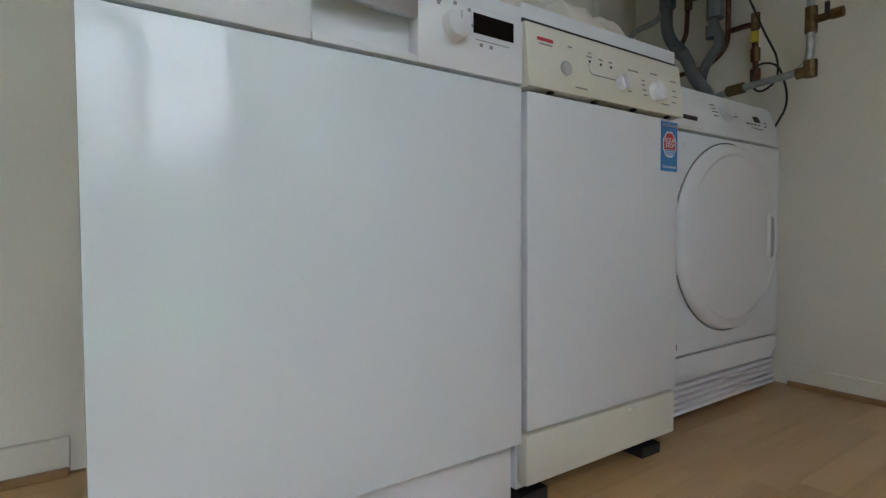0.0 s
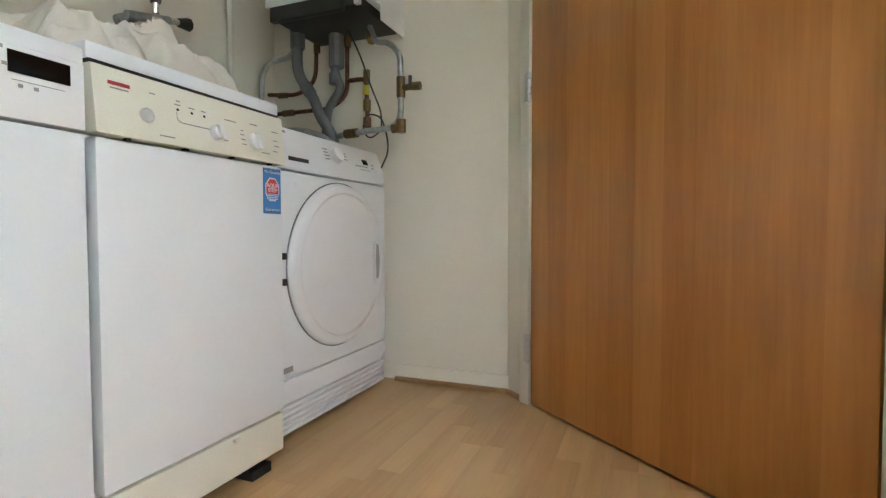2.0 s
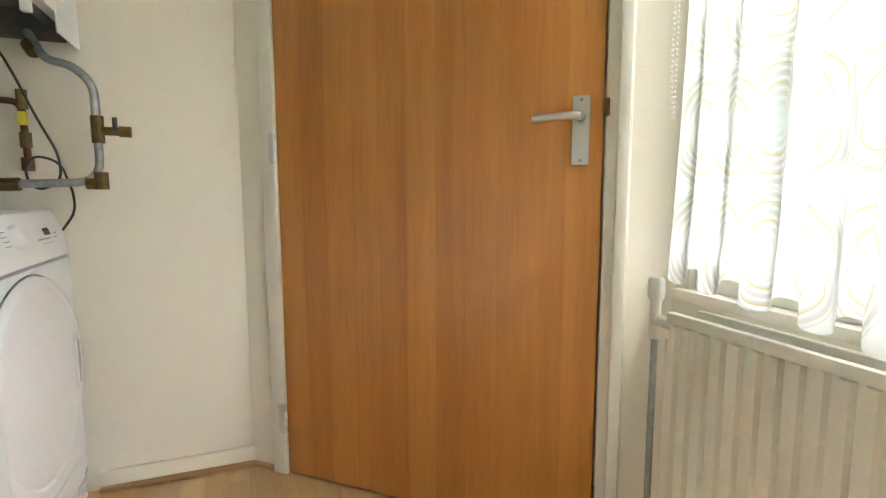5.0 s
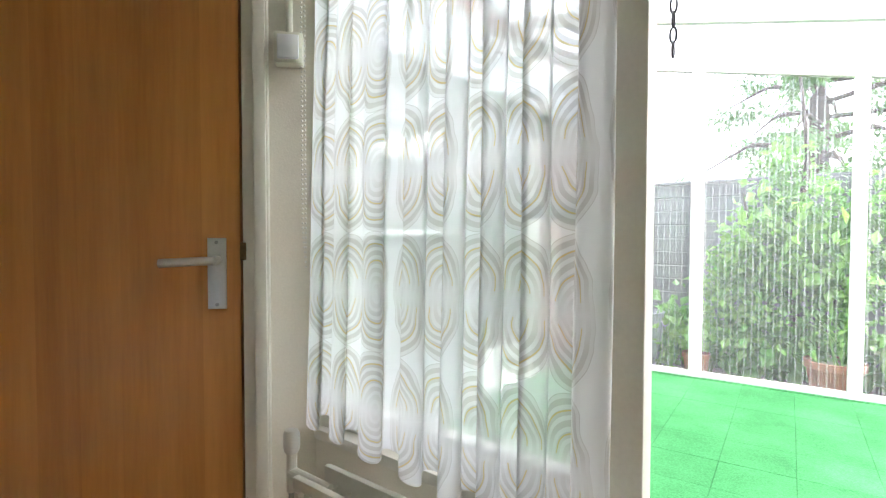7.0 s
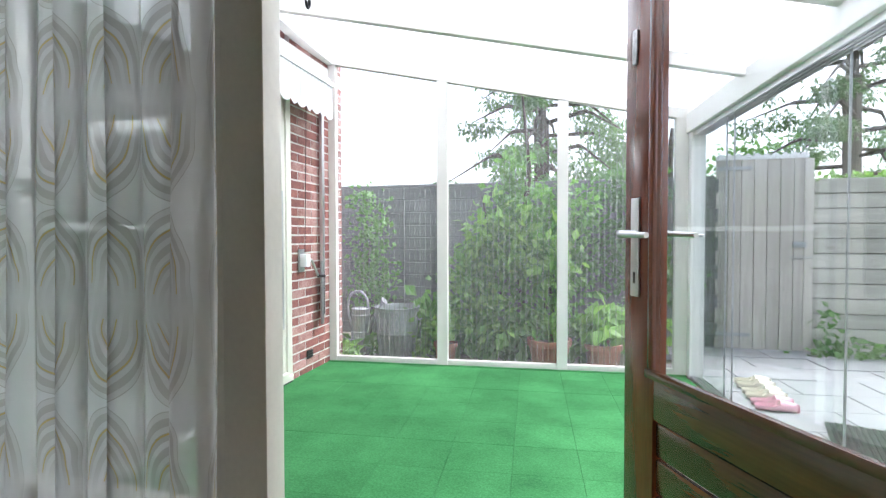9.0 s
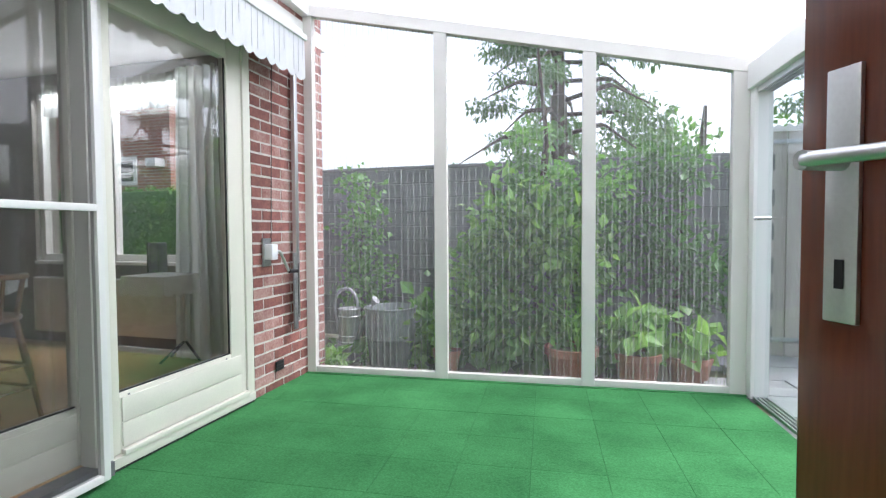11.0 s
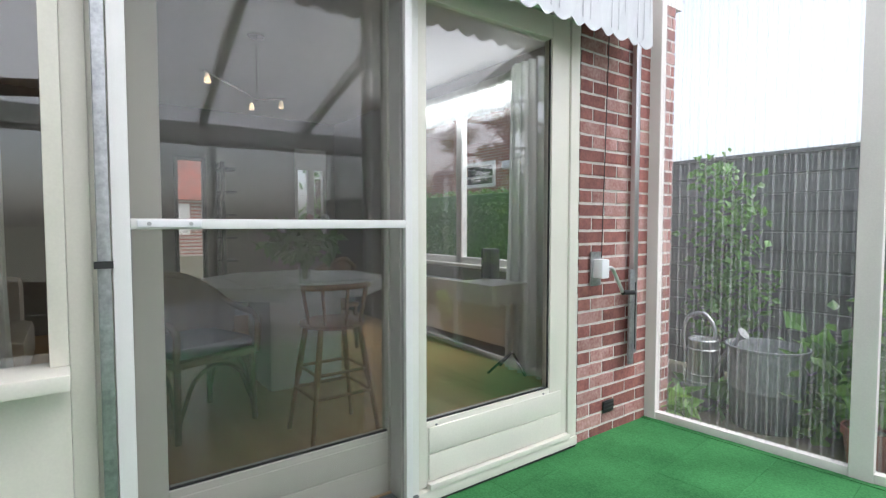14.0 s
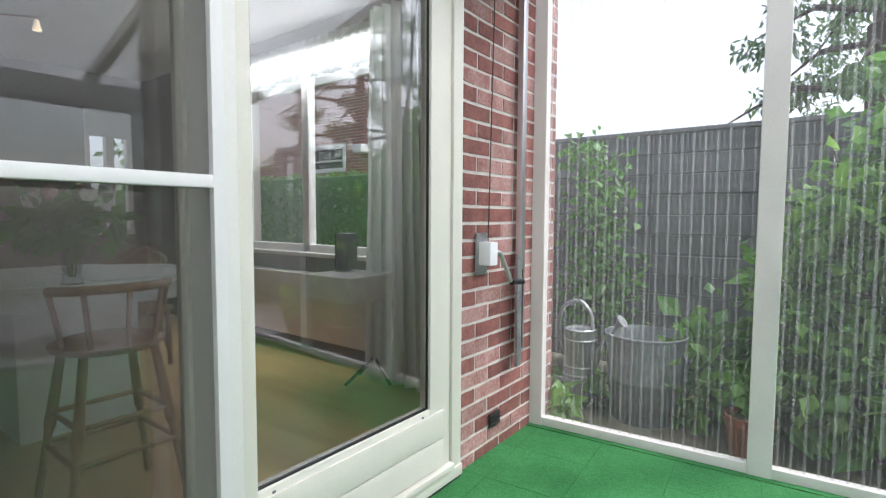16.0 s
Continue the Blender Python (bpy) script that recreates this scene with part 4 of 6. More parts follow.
slab("drawer", ty, PLASTIC, (0.03, 0.165, -0.002, 0.01, 0.742, 0.772), 0.003)
slab("drawer_grip", ty, BLACK, (0.05, 0.135, -0.003, 0.0, 0.762, 0.773), 0.002)
bm = bmesh.new()
lathe(bm, [(0.026, -0.002), (0.026, 0.004), (0.023, 0.017), (0.019, 0.019), (0.0005, 0.019)], on_dryer(0.285, 0.806), 40)
part("dial", bm, PLASTIC, tp, smooth=True)
for x, z, w, h, m in ((0.455, 0.806, 0.03, 0.018, DISPLAY), (0.055, 0.842, 0.03, 0.006, INK), (0.235, 0.82, 0.025, 0.0015, INK), (0.235, 0.81, 0.022, 0.0015, INK), (0.235, 0.80, 0.025, 0.0015, INK), (0.238, 0.79, 0.022, 0.0015, INK), (0.335, 0.82, 0.024, 0.0015, INK),
                      (0.335, 0.81, 0.024, 0.0015, INK), (0.335, 0.80, 0.022, 0.0015, INK), (0.40, 0.79, 0.012, 0.003, INK), (0.42, 0.79, 0.012, 0.003, INK), (0.44, 0.79, 0.012, 0.003, INK), (0.46, 0.79, 0.012, 0.003, INK), (0.50, 0.80, 0.012, 0.003, INK), (0.50, 0.79, 0.012, 0.003, INK), (0.45, 0.779, 0.06, 0.001, INK)):
    bm = bmesh.new()
    box(bm, -w / 2, w / 2, -h / 2, h / 2, 0.0, 0.0025)
    bmesh.ops.transform(bm, matrix=on_dryer(x, z), verts=bm.verts)
    part("display" if m is DISPLAY else "print", bm, m, tp)
C = (0.290, 0.0, 0.468)
bm = bmesh.new()
lathe(bm, [(0.247, -0.002), (0.250, 0.003), (0.246, 0.016), (0.240, 0.022), (0.222, 0.026), (0.216, 0.022), (0.18, 0.030), (0.10, 0.037), (0.0005, 0.040)], pose(*C, 90), 72)
drd = part("door", bm, PLASTIC, ty, "round bulging white door", True)
bm = bmesh.new()
lathe(bm, [(0.251, 0.0), (0.2535, 0.001), (0.2535, -0.004), (0.251, -0.004)], pose(*C, 90), 72)
part("door_seal", bm, PVC, ty)
# white grip recess, coloured grey for the shade inside it
bm = bmesh.new()
prism(bm, [(0.446, 0.415), (0.456, 0.408), (0.470, 0.415), (0.476, 0.468), (0.470, 0.521), (0.456, 0.528), (0.446, 0.521)], -0.0365, -0.012)
part("door_grip", bm, plain("shaded white plastic", (0.40, 0.40, 0.41), 0.45), drd, "recessed grip with its shade painted grey")
bm = bmesh.new()
prism(bm, [(0.438, 0.41), (0.450, 0.40), (0.448, 0.468), (0.450, 0.536), (0.438, 0.526)], -0.0385, -0.012)
part("grip_lip", bm, PLASTIC, drd)
for z in (0.436, 0.505):
    slab("hinge", ty, BLACK, (0.020, 0.033, -0.009, 0.004, z - 0.009, z + 0.009), 0.002)
slab("rating_label", ty, INK, (0.012, 0.06, -0.0008, 0.0, 0.19, 0.205), 0)
for k in range(5):
    slab("vent_slat", ty, PLASTIC, (0.006, W - 0.006, 0.004, 0.022, 0.022 + 0.0165 * k, 0.031 + 0.0165 * k), 0.003)
slab("vent_back", ty, BLACK, (0.008, W - 0.008, 0.021, 0.024, 0.018, 0.104), 0)

# cloth on the narrow dishwasher
bm = bmesh.new()
bmesh.ops.create_grid(bm, x_segments=110, y_segments=80, size=0.5)
for v in bm.verts:
    x, y = v.co.x * 2, v.co.y * 2
    d = max(abs(x), abs(y))
    px, py = -0.885 + 0.215 * x * (1 + 0.1 * noise.noise((y * 2, 0, 3))), 0.765 + 0.20 * y
    n1 = noise.noise((px * 6, py * 6, 1.0))
    n2 = abs(noise.noise((px * 9 + py * 6 + 1.6 * n1, py * 10 - px * 5 + n1, 5.0)))
    n3 = abs(noise.noise((px * 21 + py * 8, py * 17 - px * 6, 2.0)))
    lump = (1 - min(1, d) ** 4)
    h = lump * (0.085 + 0.045 * n1 + 0.045 * (1 - n2 * 3) + 0.018 * (1 - n3 * 3)) * (0.95 + 0.5 * max(0, x))
    v.co = Vector((px, py, 0.8745 + max(0.0, h)))
cl = new("cloth", mesh_of("cloth", bm, CLOTH, True))
sol = cl.modifiers.new("thickness", "SOLIDIFY")
sol.thickness, sol.offset = 0.002, 1
tagged(cl, "crumpled off-white cotton sheet lying on the dishwasher", "cloth")
bm = bmesh.new()
bmesh.ops.create_uvsphere(bm, u_segments=28, v_segments=18, radius=0.04, matrix=Matrix.Translation((-0.662, 0.63, 0.893)) @ Matrix.Diagonal((0.45, 1.1, 0.8, 1)))
for v in bm.verts:
    v.co += Vector((noise.noise(v.co * 45), noise.noise(v.co * 45 + Vector((5, 0, 0))), noise.noise(v.co * 45 + Vector((0, 7, 0))))) * 0.012
    v.co.z = max(v.co.z, 0.874)
tagged(new("bag", mesh_of("bag", bm, plain("green plastic film", (0.02, 0.30, 0.10), 0.35), True)), "green plastic bag tucked beside the cloth", "bag")

# ---- boiler and pipes ----
bl = thing("boiler", (0.13, 0.715, 1.325), "white wall-hung boiler with a black underside", "boiler")
slab("casing", bl, ENAMEL2, (-0.32, -0.002, -0.195, 0.195, 0.02, 0.78), 0.008)
slab("base_plate", bl, BLACK, (-0.30, -0.01, -0.17, 0.18, -0.012, 0.02), 0.004)
slab("side_panel", bl, ENAMEL2, (-0.20, -0.002, -0.199, -0.195, -0.03, 0.78), 0.002)
slab("front_lip", bl, BLACK, (-0.325, -0.30, -0.12, 0.17, -0.03, 0.02), 0.004)
slab("catch", bl, PLASTIC, (-0.324, -0.305, -0.185, -0.165, -0.02, 0.03), 0.003)
slab("maker_label", bl, DISPLAY, (-0.3225, -0.3195, 0.10, 0.16, 0.075, 0.10), 0)


def pipe(name, pts, r, material, label, rad=0.05, fittings=()):
    base = Vector(pts[0])
    ob = thing(name, base, label, "pipe")
    bm = bmesh.new()
    tube(bm, [Vector(p) - base for p in pts], r, rad, 12)
    part("tube", bm, material, ob, smooth=True)
    for p, q, fr_, fm in fittings:
        bm = bmesh.new()
        rod(bm, Vector(p) - base, Vector(q) - base, fr_, seg=10)
        soften(bm, 0.001)
        part("fitting", bm, fm, ob)
    return ob


gas = pipe("gas_pipe", [(0.0, 0.60, 1.31), (-0.03, 0.56, 1.235), (-0.05, 0.50, 1.225), (-0.048, 0.455, 1.18), (-0.048, 0.453, 0.93), (-0.04, 0.70, 0.922), (0.04, 0.80, 0.92)], 0.0105, STEEL, "bent grey gas pipe with brass fittings", 0.06,
           [((-0.048, 0.453, 0.91), (-0.048, 0.453, 0.955), 0.017, BRASS), ((-0.048, 0.452, 0.927), (-0.047, 0.487, 0.926), 0.016, BRASS), ((-0.044, 0.63, 0.9235), (-0.041, 0.68, 0.9225), 0.017, BRASS),
            ((-0.048, 0.453, 1.03), (-0.048, 0.453, 1.10), 0.0155, BRASS), ((-0.048, 0.453, 1.062), (-0.058, 0.395, 1.06), 0.011, BRASS), ((0.0, 0.60, 1.28), (-0.012, 0.583, 1.255), 0.019, BRASS)])
bm = bmesh.new()
rod(bm, (-0.065, -0.19, -0.25), (-0.065, -0.19, -0.215), 0.006)
part("valve_lever", bm, BLACK, gas)
bm = bmesh.new()
rod(bm, (-0.058, -0.225, -0.25), (-0.060, -0.198, -0.25), 0.014)
part("cap", bm, BRASS, gas)
pipe("waste_pipe", [(-0.03, 0.895, 1.33), (-0.03, 0.90, 1.17), (-0.03, 0.82, 1.06), (-0.03, 0.80, 1.0), (-0.02, 0.75, 0.93), (0.02, 0.76, 0.86)], 0.020, PVC, "shaded white plastic waste pipe under the boiler", 0.05, [((-0.03, 0.895, 1.26), (-0.03, 0.895, 1.325), 0.027, PVC), ((-0.03, 0.863, 1.12), (-0.03, 0.838, 1.085), 0.024, PVC)])
pipe("drain_pipe", [(0.0, 0.743, 1.30), (0.0, 0.752, 1.16), (0.0, 0.72, 1.10), (0.0, 0.785, 1.03), (-0.01, 0.79, 0.90)], 0.016, PVC, "shaded white plastic drain pipe with a trap", 0.04, [((0.0, 0.743, 1.18), (0.0, 0.743, 1.30), 0.028, PVC), ((0.0, 0.752, 1.12), (0.0, 0.752, 1.16), 0.021, PVC)])
pipe("heating_pipe", [(0.0, 0.92, 1.31), (-0.02, 0.93, 1.235), (-0.02, 1.04, 1.23), (-0.02, 1.075, 1.18), (-0.02, 1.08, 0.90)], 0.0105, STEEL, "bent grey heating pipe beside the boiler", 0.07, [((-0.02, 1.08, 0.99), (-0.02, 1.08, 1.03), 0.015, BRASS)])
pipe("return_pipe", [(-0.03, 1.06, 0.96), (-0.04, 0.87, 0.95), (-0.04, 0.79, 0.925), (-0.04, 0.72, 0.88)], 0.013, STEEL, "grey return pipe above the dryer", 0.06)
pipe("hot_water_pipe", [(0.06, 1.11, 1.13), (0.06, 0.96, 1.115), (0.06, 0.88, 1.16), (0.06, 0.872, 1.33)], 0.008, COPPER, "tarnished copper water pipe", 0.05, [((0.06, 1.06, 1.122), (0.06, 1.02, 1.12), 0.012, BRASS), ((0.06, 0.872, 1.27), (0.06, 0.872, 1.31), 0.013, BRASS)])
pipe("cold_water_pipe", [(0.05, 1.11, 1.045), (0.05, 0.80, 1.045), (0.05, 0.73, 1.09), (0.05, 0.726, 1.33)], 0.008, COPPER, "tarnished copper cold water pipe", 0.05, [((0.05, 1.03, 1.045), (0.05, 0.98, 1.045), 0.013, BRASS), ((0.05, 0.726, 1.27), (0.05, 0.726, 1.31), 0.013, BRASS)])
fill = pipe("filling_pipe", [(0.05, 0.728, 1.143), (0.04, 0.64, 1.14), (0.04, 0.636, 1.0), (0.04, 0.635, 0.97)], 0.0085, COPPER, "copper filling branch with a valve", 0.03, [((0.04, 0.638, 1.12), (0.04, 0.638, 1.17), 0.013, BRASS), ((0.04, 0.637, 1.02), (0.04, 0.637, 1.06), 0.014, BRASS), ((0.04, 0.637, 0.96), (0.04, 0.637, 0.995), 0.015, COPPER)])
slab("tag", fill, plain("yellow tag", (0.65, 0.55, 0.04), 0.5), (-0.022, -0.006, -0.10, -0.08, -0.065, -0.03), 0.003, "yellow valve tag")
pipe("cable", [(0.0, 0.70, 1.33), (0.0, 0.64, 1.21), (0.0, 0.60, 1.10), (0.0, 0.555, 1.0), (0.0, 0.555, 0.93), (0.0, 0.61, 0.905), (0.0, 0.635, 0.95), (0.0, 0.615, 1.0), (0.0, 0.555, 0.985), (0.0, 0.53, 0.90), (0.0, 0.53, 0.85), (0.02, 0.575, 0.79)], 0.0032, BLACK, "black power cable looping below the boiler", 0.05)
pipe("riser_pipe", [(-0.16, 1.095, 0.0), (-0.16, 1.095, 2.5)], 0.011, PAINTCREAM, "cream-painted vertical pipe in the corner", 0.01)
pipe("supply_hose", [(-0.48, 1.06, 1.155), (-0.38, 1.08, 1.16), (-0.235, 1.08, 1.14), (-0.19, 1.07, 1.09), (-0.19, 1.07, 0.6)], 0.008, RUBBER, "black rubber hose along the wall", 0.05)

tp_ = thing("water_tap", (-0.50, 1.12, 1.21), "washing machine tap with two hoses and black handles", "tap")
bm = bmesh.new()
rod(bm, (-0.075, 0.0, -0.015), (-0.075, -0.07, -0.015), 0.016)
rod(bm, (-0.10, -0.07, -0.02), (0.04, -0.07, 0.015), 0.013)
part("tap_body", bm, STEEL, tp_, smooth=True)
bm = bmesh.new()
rod(bm, (0.03, -0.07, 0.013), (0.085, -0.07, 0.025), 0.010)
part("spindle", bm, CHROME, tp_, smooth=True)
bm = bmesh.new()
rod(bm, (0.075, -0.07, 0.022), (0.115, -0.07, 0.03), 0.014, 0.022, 8)
soften(bm, 0.002)
part("handle", bm, BLACK, tp_)
bm = bmesh.new()
rod(bm, (-0.005, -0.07, 0.02), (-0.005, -0.07, 0.06), 0.010)
part("spindle", bm, CHROME, tp_)
bm = bmesh.new()
rod(bm, (-0.005, -0.07, 0.05), (-0.005, -0.07, 0.09), 0.014, 0.024, 8)
soften(bm, 0.002)
hd = part("handle", bm, BLACK, tp_)
bm = bmesh.new()
rod(bm, (-0.005, -0.07, 0.09), (-0.005, -0.07, 0.093), 0.013)
part("cap", bm, BLUE, hd)
bm = bmesh.new()
tube(bm, [(0.0, -0.07, 0.0), (0.035, -0.075, -0.02), (0.05, -0.08, -0.06)], 0.009, 0.02)
part("spout", bm, CHROME, tp_, smooth=True)
for x, zt in ((-0.012, 0.0), (0.052, -0.05)):
    bm = bmesh.new()
    tube(bm, [(x, -0.08, zt), (x + 0.01, -0.085, -0.16), (x + 0.03, -0.10, -0.34)], 0.017, 0.05, 14)
    part("hose", bm, HOSE, tp_, "pale translucent hose", True)

# ---- radiator, curtain and switch ----
rd = thing("radiator", (-1.205, -0.632, 0.046), "cream steel panel radiator under the window", "radiator")
bm = bmesh.new()
n_f = 18
prof = []
for k in range(n_f):
    x0 = -0.29 + k * 0.58 / n_f
    s = 0.58 / n_f
    prof += [(x0, 0.0), (x0 + s * 0.32, 0.0), (x0 + s * 0.45, 0.009), (x0 + s * 0.87, 0.009)]
prof.append((0.29, 0.0))
prism(bm, prof + [(0.29, -0.012), (-0.29, -0.012)], 0.15, 0.612, "z")
part("front_panel", bm, PAINTCREAM, rd)
slab("panel_edge", rd, PAINTCREAM, (-0.30, 0.30, -0.012, 0.004, 0.612, 0.634), 0.005)
slab("panel_edge", rd, PAINTCREAM, (-0.30, 0.30, -0.012, 0.004, 0.12, 0.15), 0.006)
slab("panel_edge", rd, PAINTCREAM, (0.29, 0.30, -0.0125, 0.0045, 0.15, 0.585), 0.004)
slab("panel_edge", rd, PAINTCREAM, (-0.30, -0.29, -0.0125, 0.0045, 0.15, 0.585), 0.004)
slab("rear_panel", rd, PAINTCREAM, (-0.30, 0.30, -0.085, -0.07, 0.12, 0.63), 0.006)
for k in range(14):
    slab("fin", rd, PAINTCREAM, (-0.265 + 0.04 * k, -0.262 + 0.04 * k, -0.07, -0.012, 0.16, 0.60), 0)
bm = bmesh.new()
lathe(bm, [(0.013, 0.632), (0.016, 0.637), (0.0175, 0.648), (0.0165, 0.672), (0.013, 0.679), (0.001, 0.680)], pose(0.395, -0.062, 0), 24)
vv = part("valve", bm, PAINTWHITE, rd, "white thermostatic valve head", True)
bm = bmesh.new()
rod(bm, (0.395, -0.062, 0.55), (0.395, -0.062, 0.635), 0.011)
rod(bm, (0.27, -0.062, 0.59), (0.395, -0.062, 0.59), 0.012)
part("valve_body", bm, PAINTCREAM, rd)
bm = bmesh.new()
rod(bm, (0.395, -0.062, -0.042), (0.395, -0.062, 0.56), 0.007)
part("feed_pipe", bm, STEEL, rd)

cu = thing("curtain", (-1.09, -0.772, 0.675), "sheer white net curtain patterned with grey and yellow ovals", "curtain")
bm = bmesh.new()
lay = bm.loops.layers.uv.new("cloth")
NX, NZ = 260, 26
grid, us = [], []
for i in range(NX + 1):
    f = i / NX
    ph = f * 2 * math.pi * 7.5 + 1.1 * math.sin(f * 9)
    us.append(f * 1.05)
    col = []
    for j in range(NZ + 1):
        g = j / NZ
        z = g * 1.36 + (0.055 - 0.02 * math.sin(ph) * (1 - g) - 0.075 * f) * (1 - g) ** 2
        amp = 0.0105 * (1.0 - 0.35 * g) * (0.75 + 0.5 * noise.noise((f * 6, g * 1.2, 2)))
        x = 0.305 - 0.683 * f - 0.035 * g * (1 - f) + 0.012 * math.sin(2 * ph) + 0.01 * (1 - g) * noise.noise((f * 5, g * 2, 8))
        y = amp * math.sin(ph) + 0.006 * noise.noise((f * 20, g * 3, 1)) + 0.018 * (1 - g)
        col.append(bm.verts.new((x, y, z)))
    grid.append(col)
for i in range(NX):
    for j in range(NZ):
        fc = bm.faces.new((grid[i][j], grid[i + 1][j], grid[i + 1][j + 1], grid[i][j + 1]))
        for lp, (ii, jj) in zip(fc.loops, ((i, j), (i + 1, j), (i + 1, j + 1), (i, j + 1))):
            lp[lay].uv = (us[ii], grid[ii][jj].co.z)
part("cloth", bm, CURTAIN, cu, smooth=True)
bm = bmesh.new()
rod(bm, (-0.345, 0.0, 1.365), (0.345, 0.0, 1.365), 0.009)
part("rail", bm, PAINTWHITE, cu)

sw = tagged(new("switch"), "surface-mounted cream light switch box", "switch")
sw.matrix_world = DIAG
slab("box", sw, CREAM, (1.012, 1.075, -0.042, -0.0005, 1.515, 1.585), 0.006)
slab("rocker", sw, PLASTIC, (1.020, 1.067, -0.048, -0.041, 1.523, 1.577), 0.006)
bm = bmesh.new()
rod(bm, (1.043, -0.012, 1.58), (1.043, -0.012, 2.4), 0.008)
part("conduit", bm, CREAM, sw)
ch = thing("blind_chain", (-0.752, -0.775, 1.06), "beaded plastic blind chain hanging beside the curtain", "chain")
bm = bmesh.new()
for k in range(90):
    for dx in (0, 0.014):
        bmesh.ops.create_uvsphere(bm, u_segments=6, v_segments=4, radius=0.0026, matrix=Matrix.Translation((dx * math.sin(min(1, k / 8)), 0, 0.011 * k)))
part("beads", bm, PAINTWHITE, ch)

# ---- awning and brick pier fittings ----
aw = thing("awning", (0.20, -2.9, 2.11), "rolled-up awning with a scalloped grey-striped valance", "awning")
bm = bmesh.new()
box(bm, -0.02, 0.14, -1.42, 1.5, 0.22, 0.34)
soften(bm, 0.02, 3)
part("cassette", bm, POWDER, aw, smooth=True)
for k in range(26):
    y0 = -1.40 + k * 0.112
    bm = bmesh.new()
    pts = [(y0 + 0.112, 0.27), (y0, 0.27)] + [(y0 + 0.112 * q / 8, 0.0 - 0.028 * math.sin(math.pi * q / 8)) for q in range(9)]
    prism(bm, pts, -0.0355, -0.033, "x")
    for v in bm.verts:
        v.co.x += 0.010 * math.sin(v.co.y * 28) * (0.3 - v.co.z) * 2
    sc_ = part("scallop", bm, VALANCE, aw)
    slab("stripe", sc_, STRIPE, (-0.0368, -0.0357, y0 + 0.02, y0 + 0.025, 0.02, 0.26), 0)
    slab("stripe", sc_, STRIPE, (-0.0368, -0.0357, y0 + 0.075, y0 + 0.079, 0.02, 0.26), 0)
slab("front_bar", aw, POWDER, (-0.05, -0.02, -1.42, 1.5, 0.26, 0.30), 0.006)

slot = thing("awning_strap_guide", (0.345, -4.42, 0.38), "grey metal strap guide screwed to the brick pier", "strap guide")
slab("channel", slot, ALU, (-0.03, 0.0, -0.022, 0.022, 0.0, 1.85), 0.003)
slab("slot", slot, BLACK, (-0.032, -0.030, -0.004, 0.004, 0.02, 0.42), 0)
slab("lower_channel", slot, STEEL, (-0.045, -0.0305, 0.03, 0.075, -0.06, 0.50), 0.003)
cb = thing("awning_winder", (0.355, -4.085, 0.90), "cream winder box with a hand crank", "winder")
slab("back_plate", cb, STEEL, (-0.012, 0.0, -0.045, 0.045, -0.10, 0.09), 0.003)
slab("box", cb, PLASTIC, (-0.075, -0.012, -0.032, 0.032, -0.055, 0.050), 0.006)
bm = bmesh.new()
rod(bm, (-0.05, -0.03, 0.0), (-0.05, -0.055, 0.0), 0.010)
tube(bm, [(-0.05, -0.05, 0.0), (-0.055, -0.085, 0.0), (-0.08, -0.15, -0.14)], 0.011, 0.02)
part("crank", bm, ALU, cb, smooth=True)
bm = bmesh.new()
rod(bm, (-0.085, -0.145, -0.142), (-0.085, -0.25, -0.150), 0.014)
part("crank_grip", bm, BLACK, cb)
bm = bmesh.new()
tube(bm, [(-0.03, -0.02, 0.055), (-0.03, -0.06, 1.30)], 0.0025, 0.01, 6)
part("cord", bm, RUBBER, cb)
ven = thing("wall_vent", (0.356, -4.225, 0.085), "small black wall vent in the brickwork", "vent")
slab("frame", ven, BLACK, (-0.006, 0.0, -0.05, 0.05, -0.035, 0.035), 0.002)
for k in range(3):
    slab("louvre", ven, RUBBER, (-0.009, -0.005, -0.045, 0.045, -0.025 + 0.02 * k, -0.015 + 0.02 * k), 0)

dc = thing("door_chain", (-1.497, -0.90, 1.40), "black iron door chain hanging from the frame head", "chain")
for k in range(32):
    bm = bmesh.new()
    tube(bm, [(0.005 * math.cos(q * math.pi / 4) * (1 if k % 2 else 0), 0.005 * math.cos(q * math.pi / 4) * (0 if k % 2 else 1), 0.015 + 0.0125 * math.sin(q * math.pi / 4) + 0.0225 * k) for q in range(9)], 0.0020, 0.004, 6)
    part("link", bm, BLACK, dc, smooth=True)
slab("hook", dc, BLACK, (-0.004, 0.004, -0.006, 0.03, 0.735, 0.75), 0)
